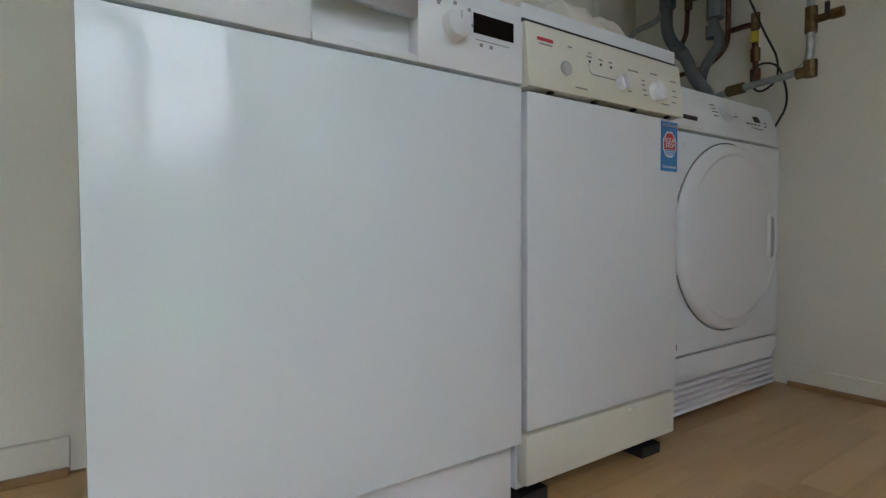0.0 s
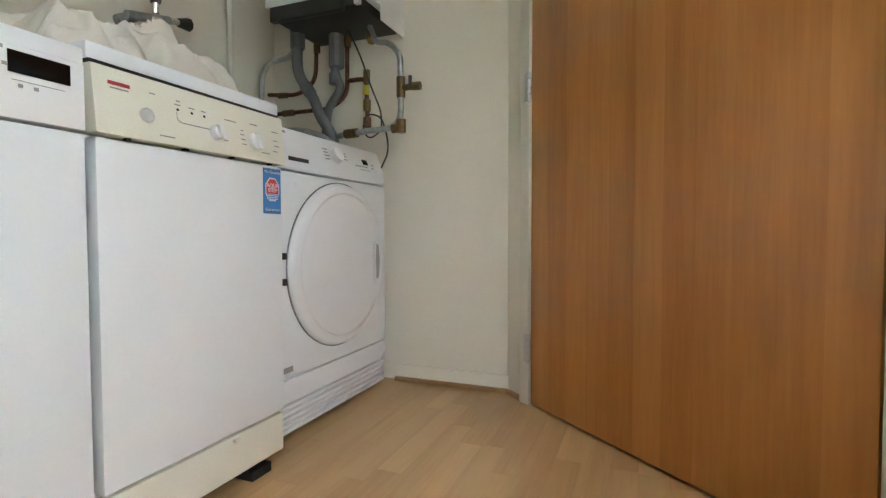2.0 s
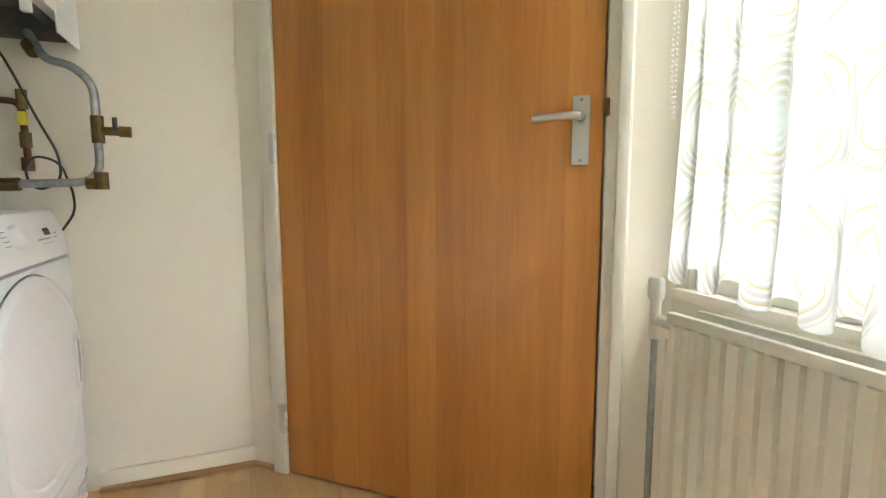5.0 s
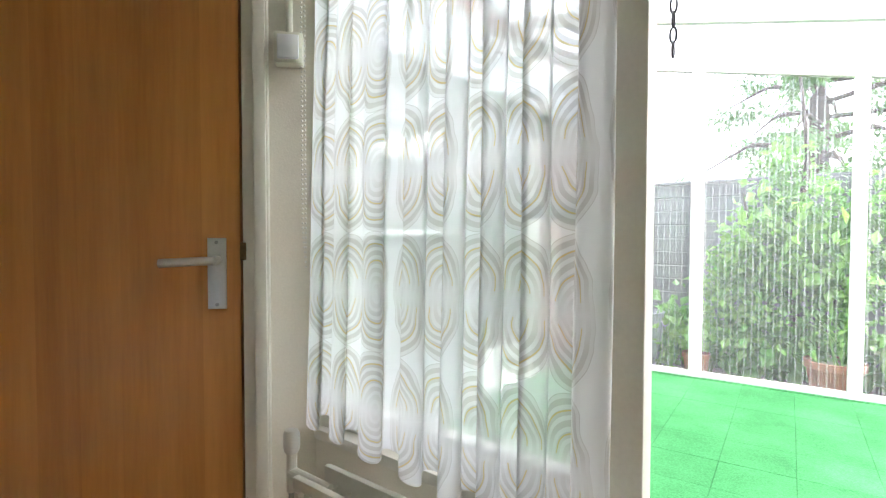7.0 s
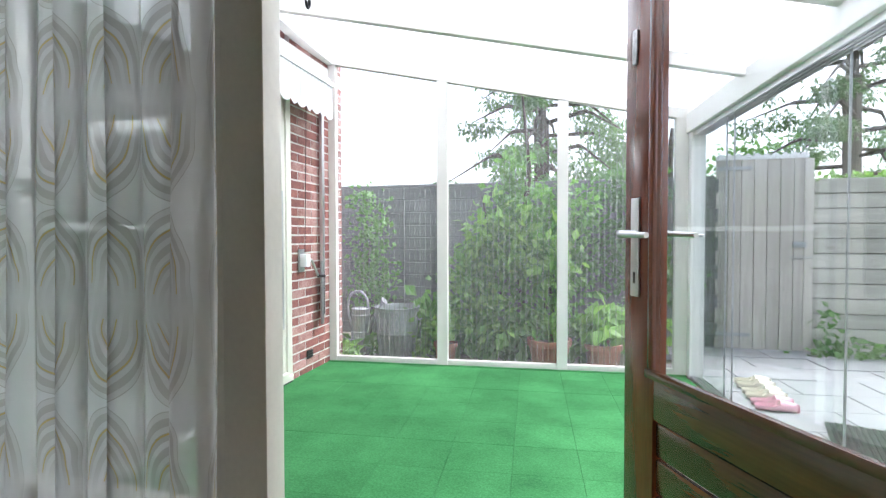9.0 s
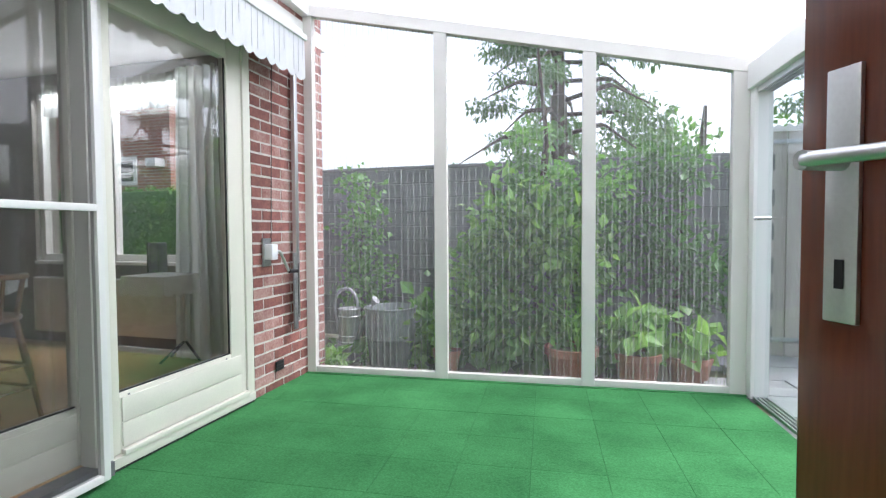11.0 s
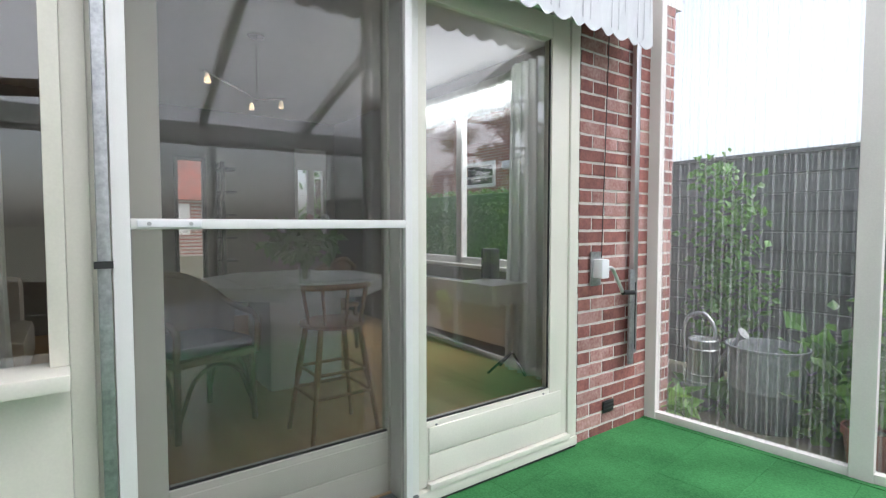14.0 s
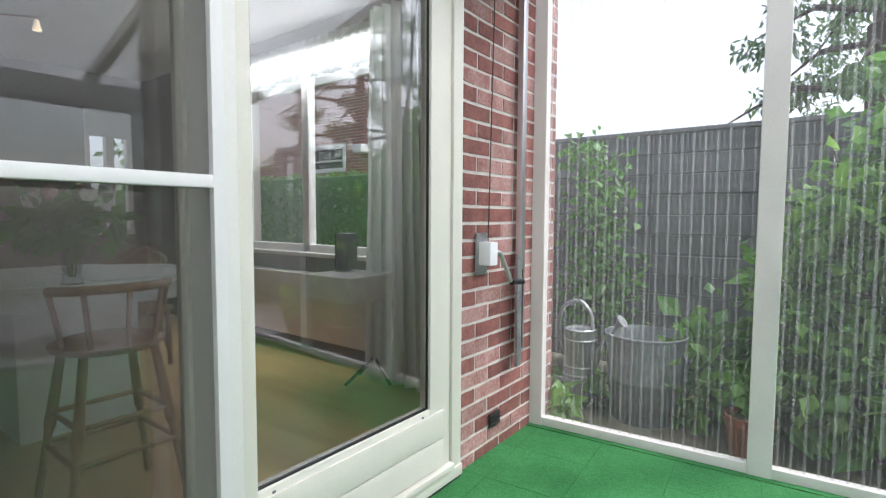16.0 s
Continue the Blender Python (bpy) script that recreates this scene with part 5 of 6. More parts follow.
# ---- plants ----
def leaves(name, blobs, count, size, material, parent, seed, droop=0.3, long=1.6, label=""):
    """Folded leaves scattered through soft-edged clumps: (x, y, z, rx, ry, rz, weight), local to the parent."""
    rng = np.random.default_rng(seed)
    w = np.array([b[6] for b in blobs], float)
    pick = rng.choice(len(blobs), count, p=w / w.sum())
    c = np.array([b[:3] for b in blobs])[pick]
    r = np.array([b[3:6] for b in blobs])[pick]
    d = rng.normal(size=(count, 3))
    d /= np.linalg.norm(d, axis=1)[:, None]
    p = c + d * r * (rng.random(count) ** 0.45)[:, None] * (1 + 0.18 * rng.normal(size=(count, 1)))
    ax = rng.normal(size=(count, 3)) + d * 0.8
    ax[:, 2] -= droop
    ax /= np.linalg.norm(ax, axis=1)[:, None]
    up = rng.normal(size=(count, 3)) * 0.6 + (0, 0, 1)
    sd = np.cross(ax, up)
    sd /= np.linalg.norm(sd, axis=1)[:, None] + 1e-9
    nm = np.cross(sd, ax)
    s = (size * (0.6 + 0.8 * rng.random(count)))[:, None]
    v = np.stack([p, p + ax * s * 0.45 * long + sd * s * 0.5 + nm * s * 0.12, p + ax * s * long - nm * s * 0.10, p + ax * s * 0.45 * long - sd * s * 0.5 + nm * s * 0.12, p + ax * s * 0.5 * long], 1)
    k = np.arange(count)[:, None, None] * 5
    f = (np.array([[0, 1, 4], [1, 2, 4], [2, 3, 4], [3, 0, 4]])[None] + k).reshape(-1, 3)
    me = bpy.data.meshes.new(name)
    me.from_pydata(v.reshape(-1, 3).tolist(), [], f.tolist())
    me.materials.append(material)
    ob = new(name, me)
    ob.parent = parent
    return tagged(ob, label)


def stems(name, parent, paths, material):
    for pts, r in paths:
        bm = bmesh.new()
        tube(bm, pts, r, 0.1, 8)
        part(name, bm, material, parent, smooth=True)


hz = thing("shrub", (-1.35, -5.75, -0.175), "tall leafy hazel shrub behind the veranda", "shrub")
stems("trunk", hz, [([(0, 0, 0), (0.05, 0.05, 0.9), (-0.05, 0.1, 2.0), (0.05, 0.1, 3.0)], [0.035, 0.03, 0.02, 0.008]), ([(0.05, 0.02, 0), (0.3, 0.1, 0.9), (0.45, 0.1, 1.7)], [0.025, 0.02, 0.008]),
                    ([(-0.05, 0.0, 0), (-0.3, 0.1, 0.8), (-0.5, 0.0, 1.6)], [0.025, 0.018, 0.008])], BARK)
leaves("crown", [(0.15, 0.1, 1.15, 0.45, 0.35, 0.45, 3), (0.45, 0.15, 0.85, 0.38, 0.35, 0.40, 2), (-0.30, 0.0, 1.0, 0.40, 0.35, 0.45, 2), (0.05, 0.1, 1.6, 0.34, 0.3, 0.32, 1.4), (0.1, 0.1, 1.95, 0.2, 0.2, 0.25, 0.4), (-0.45, 0.1, 1.5, 0.35, 0.25, 0.35, 0.9), (0.0, 0.3, 0.5, 0.7, 0.3, 0.35, 1.4)],
       5200, 0.056, LEAF, hz, 1, 0.5, 1.35)
leaves("young_growth", [(0.25, 0.40, 1.30, 0.40, 0.12, 0.40, 1.4), (-0.25, 0.40, 1.05, 0.35, 0.12, 0.35, 1), (0.5, 0.40, 0.75, 0.3, 0.12, 0.3, 0.6)], 420, 0.072, LEAFLIGHT, hz, 2, label="broad pale young leaves")

iv = thing("climber", (0.50, -5.95, -0.175), "sprawling climber with small leaves against the fence", "climber")
stems("trunk", iv, [([(0, 0, 0), (0.1, -0.1, 0.8), (0.0, -0.15, 1.7)], [0.02, 0.012, 0.006])], BARK)
leaves("crown", [(0.0, 0.0, 1.25, 0.27, 0.2, 0.55, 2), (-0.05, 0.05, 0.7, 0.34, 0.22, 0.38, 1.8), (0.12, 0.0, 1.7, 0.16, 0.15, 0.16, 0.4)], 1300, 0.046, LEAF, iv, 3, 0.45, 1.35)
hd2 = thing("shrub", (-2.55, -5.95, -0.175), "dense dark shrub in front of the fence", "shrub")
stems("trunk", hd2, [([(0, 0, 0), (0.05, 0, 0.7), (0, 0, 1.5)], [0.03, 0.02, 0.008])], BARK)
leaves("crown", [(0.35, 0, 1.2, 0.5, 0.25, 0.55, 2), (-0.1, 0.0, 0.8, 0.45, 0.25, 0.4, 1.5), (0.15, 0.0, 1.75, 0.4, 0.2, 0.25, 1)], 2000, 0.05, LEAFDARK, hd2, 4)
un = thing("undergrowth", (-1.2, -5.5, -0.175), "low leafy growth along the garden bed", "undergrowth", kind="stuff")
leaves("foliage", [(0.1, 0, 0.28, 0.75, 0.28, 0.26, 2), (-0.7, 0.0, 0.25, 0.5, 0.2, 0.22, 1), (1.55, 0.1, 0.08, 0.2, 0.2, 0.10, 0.4), (0.85, -0.1, 0.35, 0.25, 0.2, 0.3, 0.8)], 760, 0.11, LEAF, un, 5)
leaves("foliage", [(1.62, 0.55, 0.08, 0.16, 0.12, 0.09, 1), (0.9, 0.1, 0.25, 0.2, 0.15, 0.25, 1), (0.2, 0.2, 0.35, 0.6, 0.15, 0.25, 1)], 320, 0.08, LEAFLIGHT, un, 6)


def pot(at, r, h, label, seed, plant=None):
    ob = thing("plant_pot", at, label, "plant pot", "clay pots behind the veranda")
    bm = bmesh.new()
    lathe(bm, [(r * 0.72, 0), (r * 0.78, h * 0.1), (r * 0.94, h * 0.78), (r * 0.95, h * 0.8), (r * 1.04, h * 0.81), (r * 1.04, h), (r * 0.93, h), (r * 0.91, h * 0.86), (0.001, h * 0.86)])
    part("pot", bm, TERRA, ob, smooth=True)
    bm = bmesh.new()
    lathe(bm, [(r * 0.9, h * 0.862), (r * 0.6, h * 0.89), (0.001, h * 0.90)])
    part("earth", bm, SOIL, ob, smooth=True)
    if plant:
        n_, sz, hh = plant
        rng = random.Random(seed)
        stems("stem", ob, [([(0.3 * r * rng.uniform(-1, 1), 0.3 * r * rng.uniform(-1, 1), h * 0.87), (r * rng.uniform(-0.6, 0.6), r * rng.uniform(-0.4, 0.6), h + hh * 0.5), (r * rng.uniform(-1.3, 1.3), r * rng.uniform(-0.8, 0.8), h + hh)], [0.006, 0.005, 0.003]) for _ in range(6)], LEAFLIGHT)
        leaves("foliage", [(0, 0, h + hh * 0.45, r * 1.25, r, hh * 0.5, 1)], n_, sz, LEAFLIGHT, ob, seed, 0.5, 1.1)
    return ob


pot((-0.62, -5.16, -0.175), 0.115, 0.22, "small clay pot with trailing green shoots", 11, (60, 0.07, 0.32))
pot((-1.63, -5.17, -0.175), 0.20, 0.30, "large clay pot with dry earth and thin stems", 12, (26, 0.05, 0.35))
pot((-2.12, -5.25, -0.175), 0.175, 0.27, "clay pot with big-leaved squash plants", 13, (46, 0.15, 0.36))
pot((-2.50, -5.35, -0.175), 0.17, 0.24, "dark clay pot with sprawling squash leaves", 14, (40, 0.14, 0.32))
sc = thing("plastic_tray", (-1.60, -5.02, -0.175), "torn pale plastic sheet beside the large pot", "plastic sheet")
bm = bmesh.new()
bmesh.ops.create_grid(bm, x_segments=14, y_segments=6, size=0.5)
for v in bm.verts:
    x, y = v.co.x, v.co.y
    v.co = Vector((x * 0.36, y * 0.10, 0.012 + 0.05 * (y + 0.5) * abs(math.sin(x * 7)) + 0.02 * (y + 0.5)))
part("film", bm, sheer("pale plastic film", (0.7, 0.72, 0.74), 0.2, 0.4), sc, smooth=True)

# watering can on a low block, zinc tub
blk = thing("block", (0.40, -5.42, -0.175), "low concrete block under the watering can", "block")
slab("stone", blk, PAVER, (-0.11, 0.11, -0.11, 0.11, 0, 0.16), 0.008)
wc = thing("watering_can", (0.40, -5.42, -0.015), "galvanised watering can with a hooped handle", "watering can")
bm = bmesh.new()
lathe(bm, [(0.105, 0), (0.108, 0.004), (0.108, 0.02), (0.103, 0.024), (0.098, 0.27), (0.102, 0.275), (0.102, 0.285), (0.094, 0.29), (0.09, 0.28), (0.001, 0.279)])
bd = part("body", bm, STEEL, wc, smooth=True)
for z in (0.06, 0.22):
    bm = bmesh.new()
    lathe(bm, [(0.1035, z), (0.107, z + 0.004), (0.107, z + 0.008), (0.103, z + 0.012), (0.100, z + 0.006)])
    part("bead", bm, STEEL, bd, smooth=True)
bm = bmesh.new()
tube(bm, [(0.10, 0, 0.10), (0.16, 0, 0.26), (0.13, 0, 0.42), (0.0, 0, 0.46), (-0.08, 0, 0.38), (-0.085, 0, 0.285)], 0.013, 0.12)
part("handle", bm, STEEL, wc, smooth=True)
bm = bmesh.new()
tube(bm, [(-0.10, 0.02, 0.06), (-0.16, 0.04, 0.2), (-0.27, 0.06, 0.34)], [0.022, 0.017, 0.012], 0.05)
rod(bm, (-0.26, 0.058, 0.335), (-0.30, 0.066, 0.375), 0.014, 0.04)
part("spout", bm, STEEL, wc, smooth=True)
tb = thing("zinc_tub", (-0.04, -5.36, -0.175), "weathered zinc tub with ring handles", "tub")
bm = bmesh.new()
lathe(bm, [(0.185, 0.0), (0.19, 0.005), (0.215, 0.20), (0.218, 0.205), (0.218, 0.215), (0.216, 0.22), (0.232, 0.42), (0.240, 0.424), (0.240, 0.434), (0.230, 0.436), (0.222, 0.42), (0.18, 0.02), (0.001, 0.02)], None, 48)
part("body", bm, ZINC, tb, smooth=True)
bm = bmesh.new()
lathe(bm, [(0.198, 0.30), (0.199, 0.31), (0.001, 0.31)], None, 30)
part("water", bm, plain("dark water", (0.02, 0.025, 0.02), 0.06, bump=0), tb)
for sx in (-1, 1):
    bm = bmesh.new()
    tube(bm, [(sx * 0.228, -0.06, 0.37), (sx * 0.26, -0.055, 0.33), (sx * 0.26, 0.055, 0.33), (sx * 0.228, 0.06, 0.37)], 0.006, 0.02)
    part("handle", bm, STEEL, tb, smooth=True)

tb.scale.z, wc.scale.z = 1.22, 1.14

# ---- fences and gate ----
fnc = tagged(new("fence"), "dark weathered board fence closing the garden", "fence", "", "structure")
fnc.matrix_world = pose(0, -6.30, -0.145)
bm = bmesh.new()
box(bm, -1.21, 1.21, -0.012, 0.012, 0.0, 0.145)
soften(bm, 0.004, 1)
board = mesh_of("board", bm, FENCEDARK)
for bx in (1.4, -1.03, -2.10):
    for k in range(12):
        ob = new("board", board)
        ob.parent = fnc
        ob.matrix_local = pose(bx if bx > -2 else -2.13, 0.014 * (k % 2) + (0.03 if bx < -2 else 0), 0.01 + 0.153 * k, 0, 0.12 * ((k * 7) % 3 - 1))
for x in (2.6, 0.18, -2.24, -3.27):
    slab("post", fnc, FENCEDARK, (x - 0.045, x + 0.045, -0.09, -0.02, 0, 1.85), 0.005)
# added dark sheet that puts shade into the gaps between boards
slab("backing", fnc, FENCEDARK, (-3.3, 2.65, -0.019, -0.013, 0.02, 1.84), 0)
slab("cap", fnc, FENCEDARK, (-3.3, 2.65, -0.05, 0.05, 1.842, 1.872), 0.005)

fr3 = tagged(new("fence"), "grey weathered board fence beside the gate", "fence", "", "structure")
fr3.matrix_world = pose(-4.22, -6.27, -0.175)
bm = bmesh.new()
box(bm, -2.0, 0.0, -0.012, 0.012, 0.0, 0.145)
soften(bm, 0.004, 1)
board = mesh_of("board", bm, FENCE)
for bx in (0.0, -2.02):
    for k in range(12):
        ob = new("board", board)
        ob.parent = fr3
        ob.matrix_local = pose(bx, 0.014 * (k % 2), 0.02 + 0.153 * k, 0, 0.1 * ((k * 5) % 3 - 1))
# same added sheet here: its dark colour stands for shade in the gaps
slab("backing", fr3, FENCEDARK, (-4.0, 0.0, -0.024, -0.015, 0.02, 1.84), 0)
slab("post", fr3, GATEWOOD, (0.0, 0.085, -0.07, 0.03, 0, 2.06), 0.005)
slab("post", fr3, GATEWOOD, (-2.02, -1.94, -0.09, -0.02, 0, 1.86), 0.005)
slab("post", fr3, GATEWOOD, (-4.05, -3.97, -0.09, -0.02, 0, 1.86), 0.005)

gt = tagged(new("gate"), "grey plank garden gate with a zigzag capping and bolts", "gate", "", "structure")
gt.matrix_world = pose(-3.31, -6.26, -0.13)
bm = bmesh.new()
box(bm, 0.002, 0.118, -0.012, 0.012, 0.0, 2.03)
soften(bm, 0.003, 1)
board = mesh_of("board", bm, GATEWOOD)
for k in range(7):
    ob = new("board", board)
    ob.parent = gt
    ob.matrix_local = pose(-0.122 * (k + 1), 0.003 * (k % 2), 0.004 * (k % 3))
bm = bmesh.new()
zz = []
for k in range(21):
    zz.append((-0.86 + 0.86 * k / 20, 2.055 + (0.03 if k % 2 else 0.0)))
prism(bm, [(-0.86, 2.02)] + zz + [(0.0, 2.02)], 0.02, 0.03)
part("capping", bm, POWDER, gt, "white zigzag plastic capping")
for z in (0.18, 1.93):
    slab("hinge_strap", gt, STEEL, (-0.34, -0.01, 0.018, 0.024, z - 0.02, z + 0.02), 0.002)
lk = slab("lock_box", gt, STEEL, (-0.84, -0.72, 0.02, 0.05, 1.10, 1.16), 0.004)
bm = bmesh.new()
rod(bm, (-0.90, 0.03, 1.0), (-0.70, 0.03, 1.0), 0.008)
part("bolt", bm, STEEL, gt)
hg = thing("hedge_top", (-5.0, -6.6, -0.175), "clipped yellow-green hedge rising over the fence", "hedge", kind="stuff")
leaves("foliage", [(-1.0 + 0.42 * k, 0, 1.78 + 0.04 * (k % 2), 0.3, 0.25, 0.12, 1) for k in range(5)] + [(-1.2, 0, 1.2, 1.6, 0.2, 0.5, 1)], 2200, 0.045, LEAFLIGHT, hg, 21)
wd_ = thing("weeds", (-4.9, -6.05, -0.175), "low weeds and ivy at the foot of the fence", "weeds", kind="stuff")
leaves("foliage", [(0.45, 0, 0.10, 0.35, 0.18, 0.14, 1), (-0.15, 0.02, 0.10, 0.4, 0.2, 0.12, 1), (-0.6, 0.0, 0.25, 0.25, 0.15, 0.3, 0.7), (0.55, -0.1, 0.3, 0.15, 0.05, 0.3, 0.3)], 520, 0.055, LEAF, wd_, 22)


# ---- trees beyond the fence ----
def tree(at, h, label, seed, material, blobs, n_, size, name="tree"):
    ob = thing(name, at, label, "tree")
    rng = random.Random(seed)
    stems("trunk", ob, [([(0, 0, 0), (0.1, 0.05, h * 0.4), (0.0, 0.1, h * 0.9)], [0.16, 0.12, 0.03])], BARK)
    stems("limb", ob, [([(0, 0.05, h * rng.uniform(0.3, 0.55)), (b[0] * 0.5, b[1] * 0.5, b[2] - 0.3), (b[0], b[1], b[2])], [0.06, 0.04, 0.012]) for b in blobs[:7]], BARK)
    leaves("crown", blobs, n_, size, material, ob, seed)
    return ob


def crown_blobs(seed, k, spread, z0, z1, r):
    rng = random.Random(seed)
    return [(spread * rng.uniform(-1, 1), spread * rng.uniform(-0.6, 0.6), rng.uniform(z0, z1), r * rng.uniform(0.6, 1.2), r * rng.uniform(0.6, 1.1), r * rng.uniform(0.45, 0.9), rng.uniform(0.5, 1.2)) for _ in range(k)]


tree((-3.6, -10.5, -0.175), 3.6, "rounded broad-leaved tree beyond the fence", 32, LEAF, crown_blobs(6, 10, 1.6, 1.6, 2.8, 0.7), 3200, 0.09)
tree((0.4, -11.5, -0.175), 2.6, "young tree just showing over the fence", 33, LEAFLIGHT, crown_blobs(7, 5, 0.6, 1.4, 2.3, 0.4), 500, 0.10)


def conifer(at, h, seed):
    ob = thing("conifer", at, "old spruce with drooping boughs and bare gaps", "conifer tree")
    rng = random.Random(seed)
    stems("trunk", ob, [([(0, 0, 0), (0.05, 0, h * 0.5), (0, 0, h)], [0.13, 0.09, 0.02])], BARK)
    blobs, limbs = [], []
    for k in range(46):
        z = 1.6 + (h - 1.9) * (k / 46) ** 0.9
        ang = k * 2.4 + rng.uniform(-0.4, 0.4)
        ln = (1 - z / h) * 2.5 * rng.uniform(0.6, 1.1) + 0.35
        tip = (ln * math.cos(ang), ln * math.sin(ang), z - 0.25 * ln + rng.uniform(-0.1, 0.2))
        limbs.append(([(0, 0, z), (tip[0] * 0.55, tip[1] * 0.55, z + 0.05), tip], [0.035, 0.022, 0.006]))
        for q in (0.5, 0.75, 1.0):
            if rng.random() < 0.8:
                blobs.append((tip[0] * q, tip[1] * q, z + (tip[2] - z) * q - 0.12, 0.28 * (1.2 - 0.3 * q), 0.28, 0.17, 1))
    stems("limb", ob, limbs, BARK)
    leaves("needles", blobs, 21000, 0.036, NEEDLE, ob, seed, 1.1, 2.6)
    return ob


conifer((-6.1, -9.6, -0.175), 7.5, 41)
conifer((-1.35, -9.3, -0.175), 6.6, 44)

# ---- neighbouring house and hedge, seen through the dining room ----
nh = tagged(new("house"), "red brick neighbouring house with a small white window", "house", "", "structure")
nh.matrix_world = pose(11.0, -11.0, -0.175)
FARBRICK, fn, fl_, fb = shader("far brickwork")
bt = fn.new("ShaderNodeTexBrick")
bt.inputs["Scale"].default_value, bt.inputs["Brick Width"].default_value, bt.inputs["Row Height"].default_value, bt.inputs["Mortar Size"].default_value = 1.0, 0.22, 0.075, 0.010
bt.inputs["Color1"].default_value, bt.inputs["Color2"].default_value, bt.inputs["Mortar"].default_value = (0.36, 0.13, 0.09, 1), (0.27, 0.09, 0.065, 1), (0.40, 0.35, 0.31, 1)
tc, mp_ = fn.new("ShaderNodeTexCoord"), fn.new("ShaderNodeMapping")
mp_.inputs["Rotation"].default_value = (radians(90), 0, 0)
fl_.new(tc.outputs["Object"], mp_.inputs["Vector"]), fl_.new(mp_.outputs[0], bt.inputs["Vector"]), fl_.new(bt.outputs[0], fb.inputs["Base Color"])
fb.inputs["Roughness"].default_value = 0.9
bm = bmesh.new()
for b in ((-3.2, -2.2, -4, 0, 0, 4.6), (-0.8, 5, -4, 0, 0, 4.6), (-2.2, -0.8, -4, 0, 0, 2.35), (-2.2, -0.8, -4, 0, 3.05, 4.6)):
    box(bm, *b)
part("wall", bm, FARBRICK, nh)
slab("roof_edge", nh, PAINTCREAM, (-3.3, 5.1, -4.1, 0.12, 4.6, 4.8), 0.02)
w_ = slab("window", nh, DISPLAY, (-2.1, -0.9, -0.12, -0.10, 2.45, 2.95), 0)
for d in ((-2.2, -0.8, -0.06, 0.02, 2.35, 2.45), (-2.2, -0.8, -0.06, 0.02, 2.95, 3.05), (-2.2, -2.1, -0.06, 0.02, 2.45, 2.95), (-0.9, -0.8, -0.06, 0.02, 2.45, 2.95), (-2.1, -0.9, -0.07, 0.0, 2.62, 2.66)):
    slab("frame", w_, PAINTWHITE, d, 0.004)
slab("flue", nh, POWDER, (-3.05, -2.75, 0.0, 0.3, 2.75, 2.95), 0.03)
hed = thing("hedge", (5.6, -8.0, -0.175), "clipped dark green hedge before the neighbouring house", "hedge", kind="stuff")
slab("core", hed, LEAFDARK, (-2.6, 4.5, -0.25, 0.25, 0, 1.88), 0.05)
leaves("foliage", [(-2.4 + 0.4 * k, 0.27, 0.3 + 0.33 * j, 0.25, 0.06, 0.2, 1) for k in range(17) for j in range(5)] + [(-2.4 + 0.4 * k, 0, 1.9, 0.25, 0.25, 0.06, 0.8) for k in range(17)], 6500, 0.045, LEAF, hed, 51)
rh = tagged(new("house"), "brick house with a red tiled roof across the street", "house", "", "structure")
rh.matrix_world = pose(22.0, -5.2, -0.175)
ROOFTILE = plain("red roof tile", (0.30, 0.08, 0.05), 0.8, vary=0.3, scale=2, fine=8, bump=0.3)
slab("wall", rh, FARBRICK, (0, 6, -2.4, 4, 0, 2.4), 0)
bm = bmesh.new()
prism(bm, [(-0.4, 2.35), (6.4, 2.35), (3, 6.2)], -2.6, 4.3)
part("roof", bm, ROOFTILE, rh)
slab("window", rh, PAINTWHITE, (-0.03, 0.02, -0.6, 0.6, 0.9, 2.2), 0.01)
st_ = thing("street_tree", (11.5, -7.1, -0.175), "street tree seen through the far window", "tree")
stems("trunk", st_, [([(0, 0, 0), (0, 0, 2.5)], [0.12, 0.08])], BARK)
leaves("crown", crown_blobs(9, 8, 1.0, 1.2, 4.2, 0.7), 900, 0.14, LEAF, st_, 61)

# ---- terrace clutter ----
mat_ = thing("door_mat", (-3.62, -3.5, -0.10), "black rubber honeycomb door mat on the paving", "door mat")
mat_.rotation_euler[2] = radians(-18)
slab("base", mat_, RUBBER, (-0.38, 0.36, -0.42, 0.26, 0.0, 0.008), 0.003)
bm = bmesh.new()
for i in range(24):
    for j in range(22):
        box(bm, -0.37 + 0.03 * i, -0.37 + 0.03 * i + 0.017, -0.41 + 0.03 * j + (0.015 if i % 2 else 0), -0.41 + 0.03 * j + 0.017 + (0.015 if i % 2 else 0), 0.008, 0.016)
tagged(part("studs", bm, RUBBER, mat_, "raised rubber studs"), kind="stuff")
PINK = plain("pink clog", (0.80, 0.46, 0.53), 0.45, vary=0.06)
CREAMY = plain("cream clog", (0.78, 0.73, 0.60), 0.5, vary=0.06)


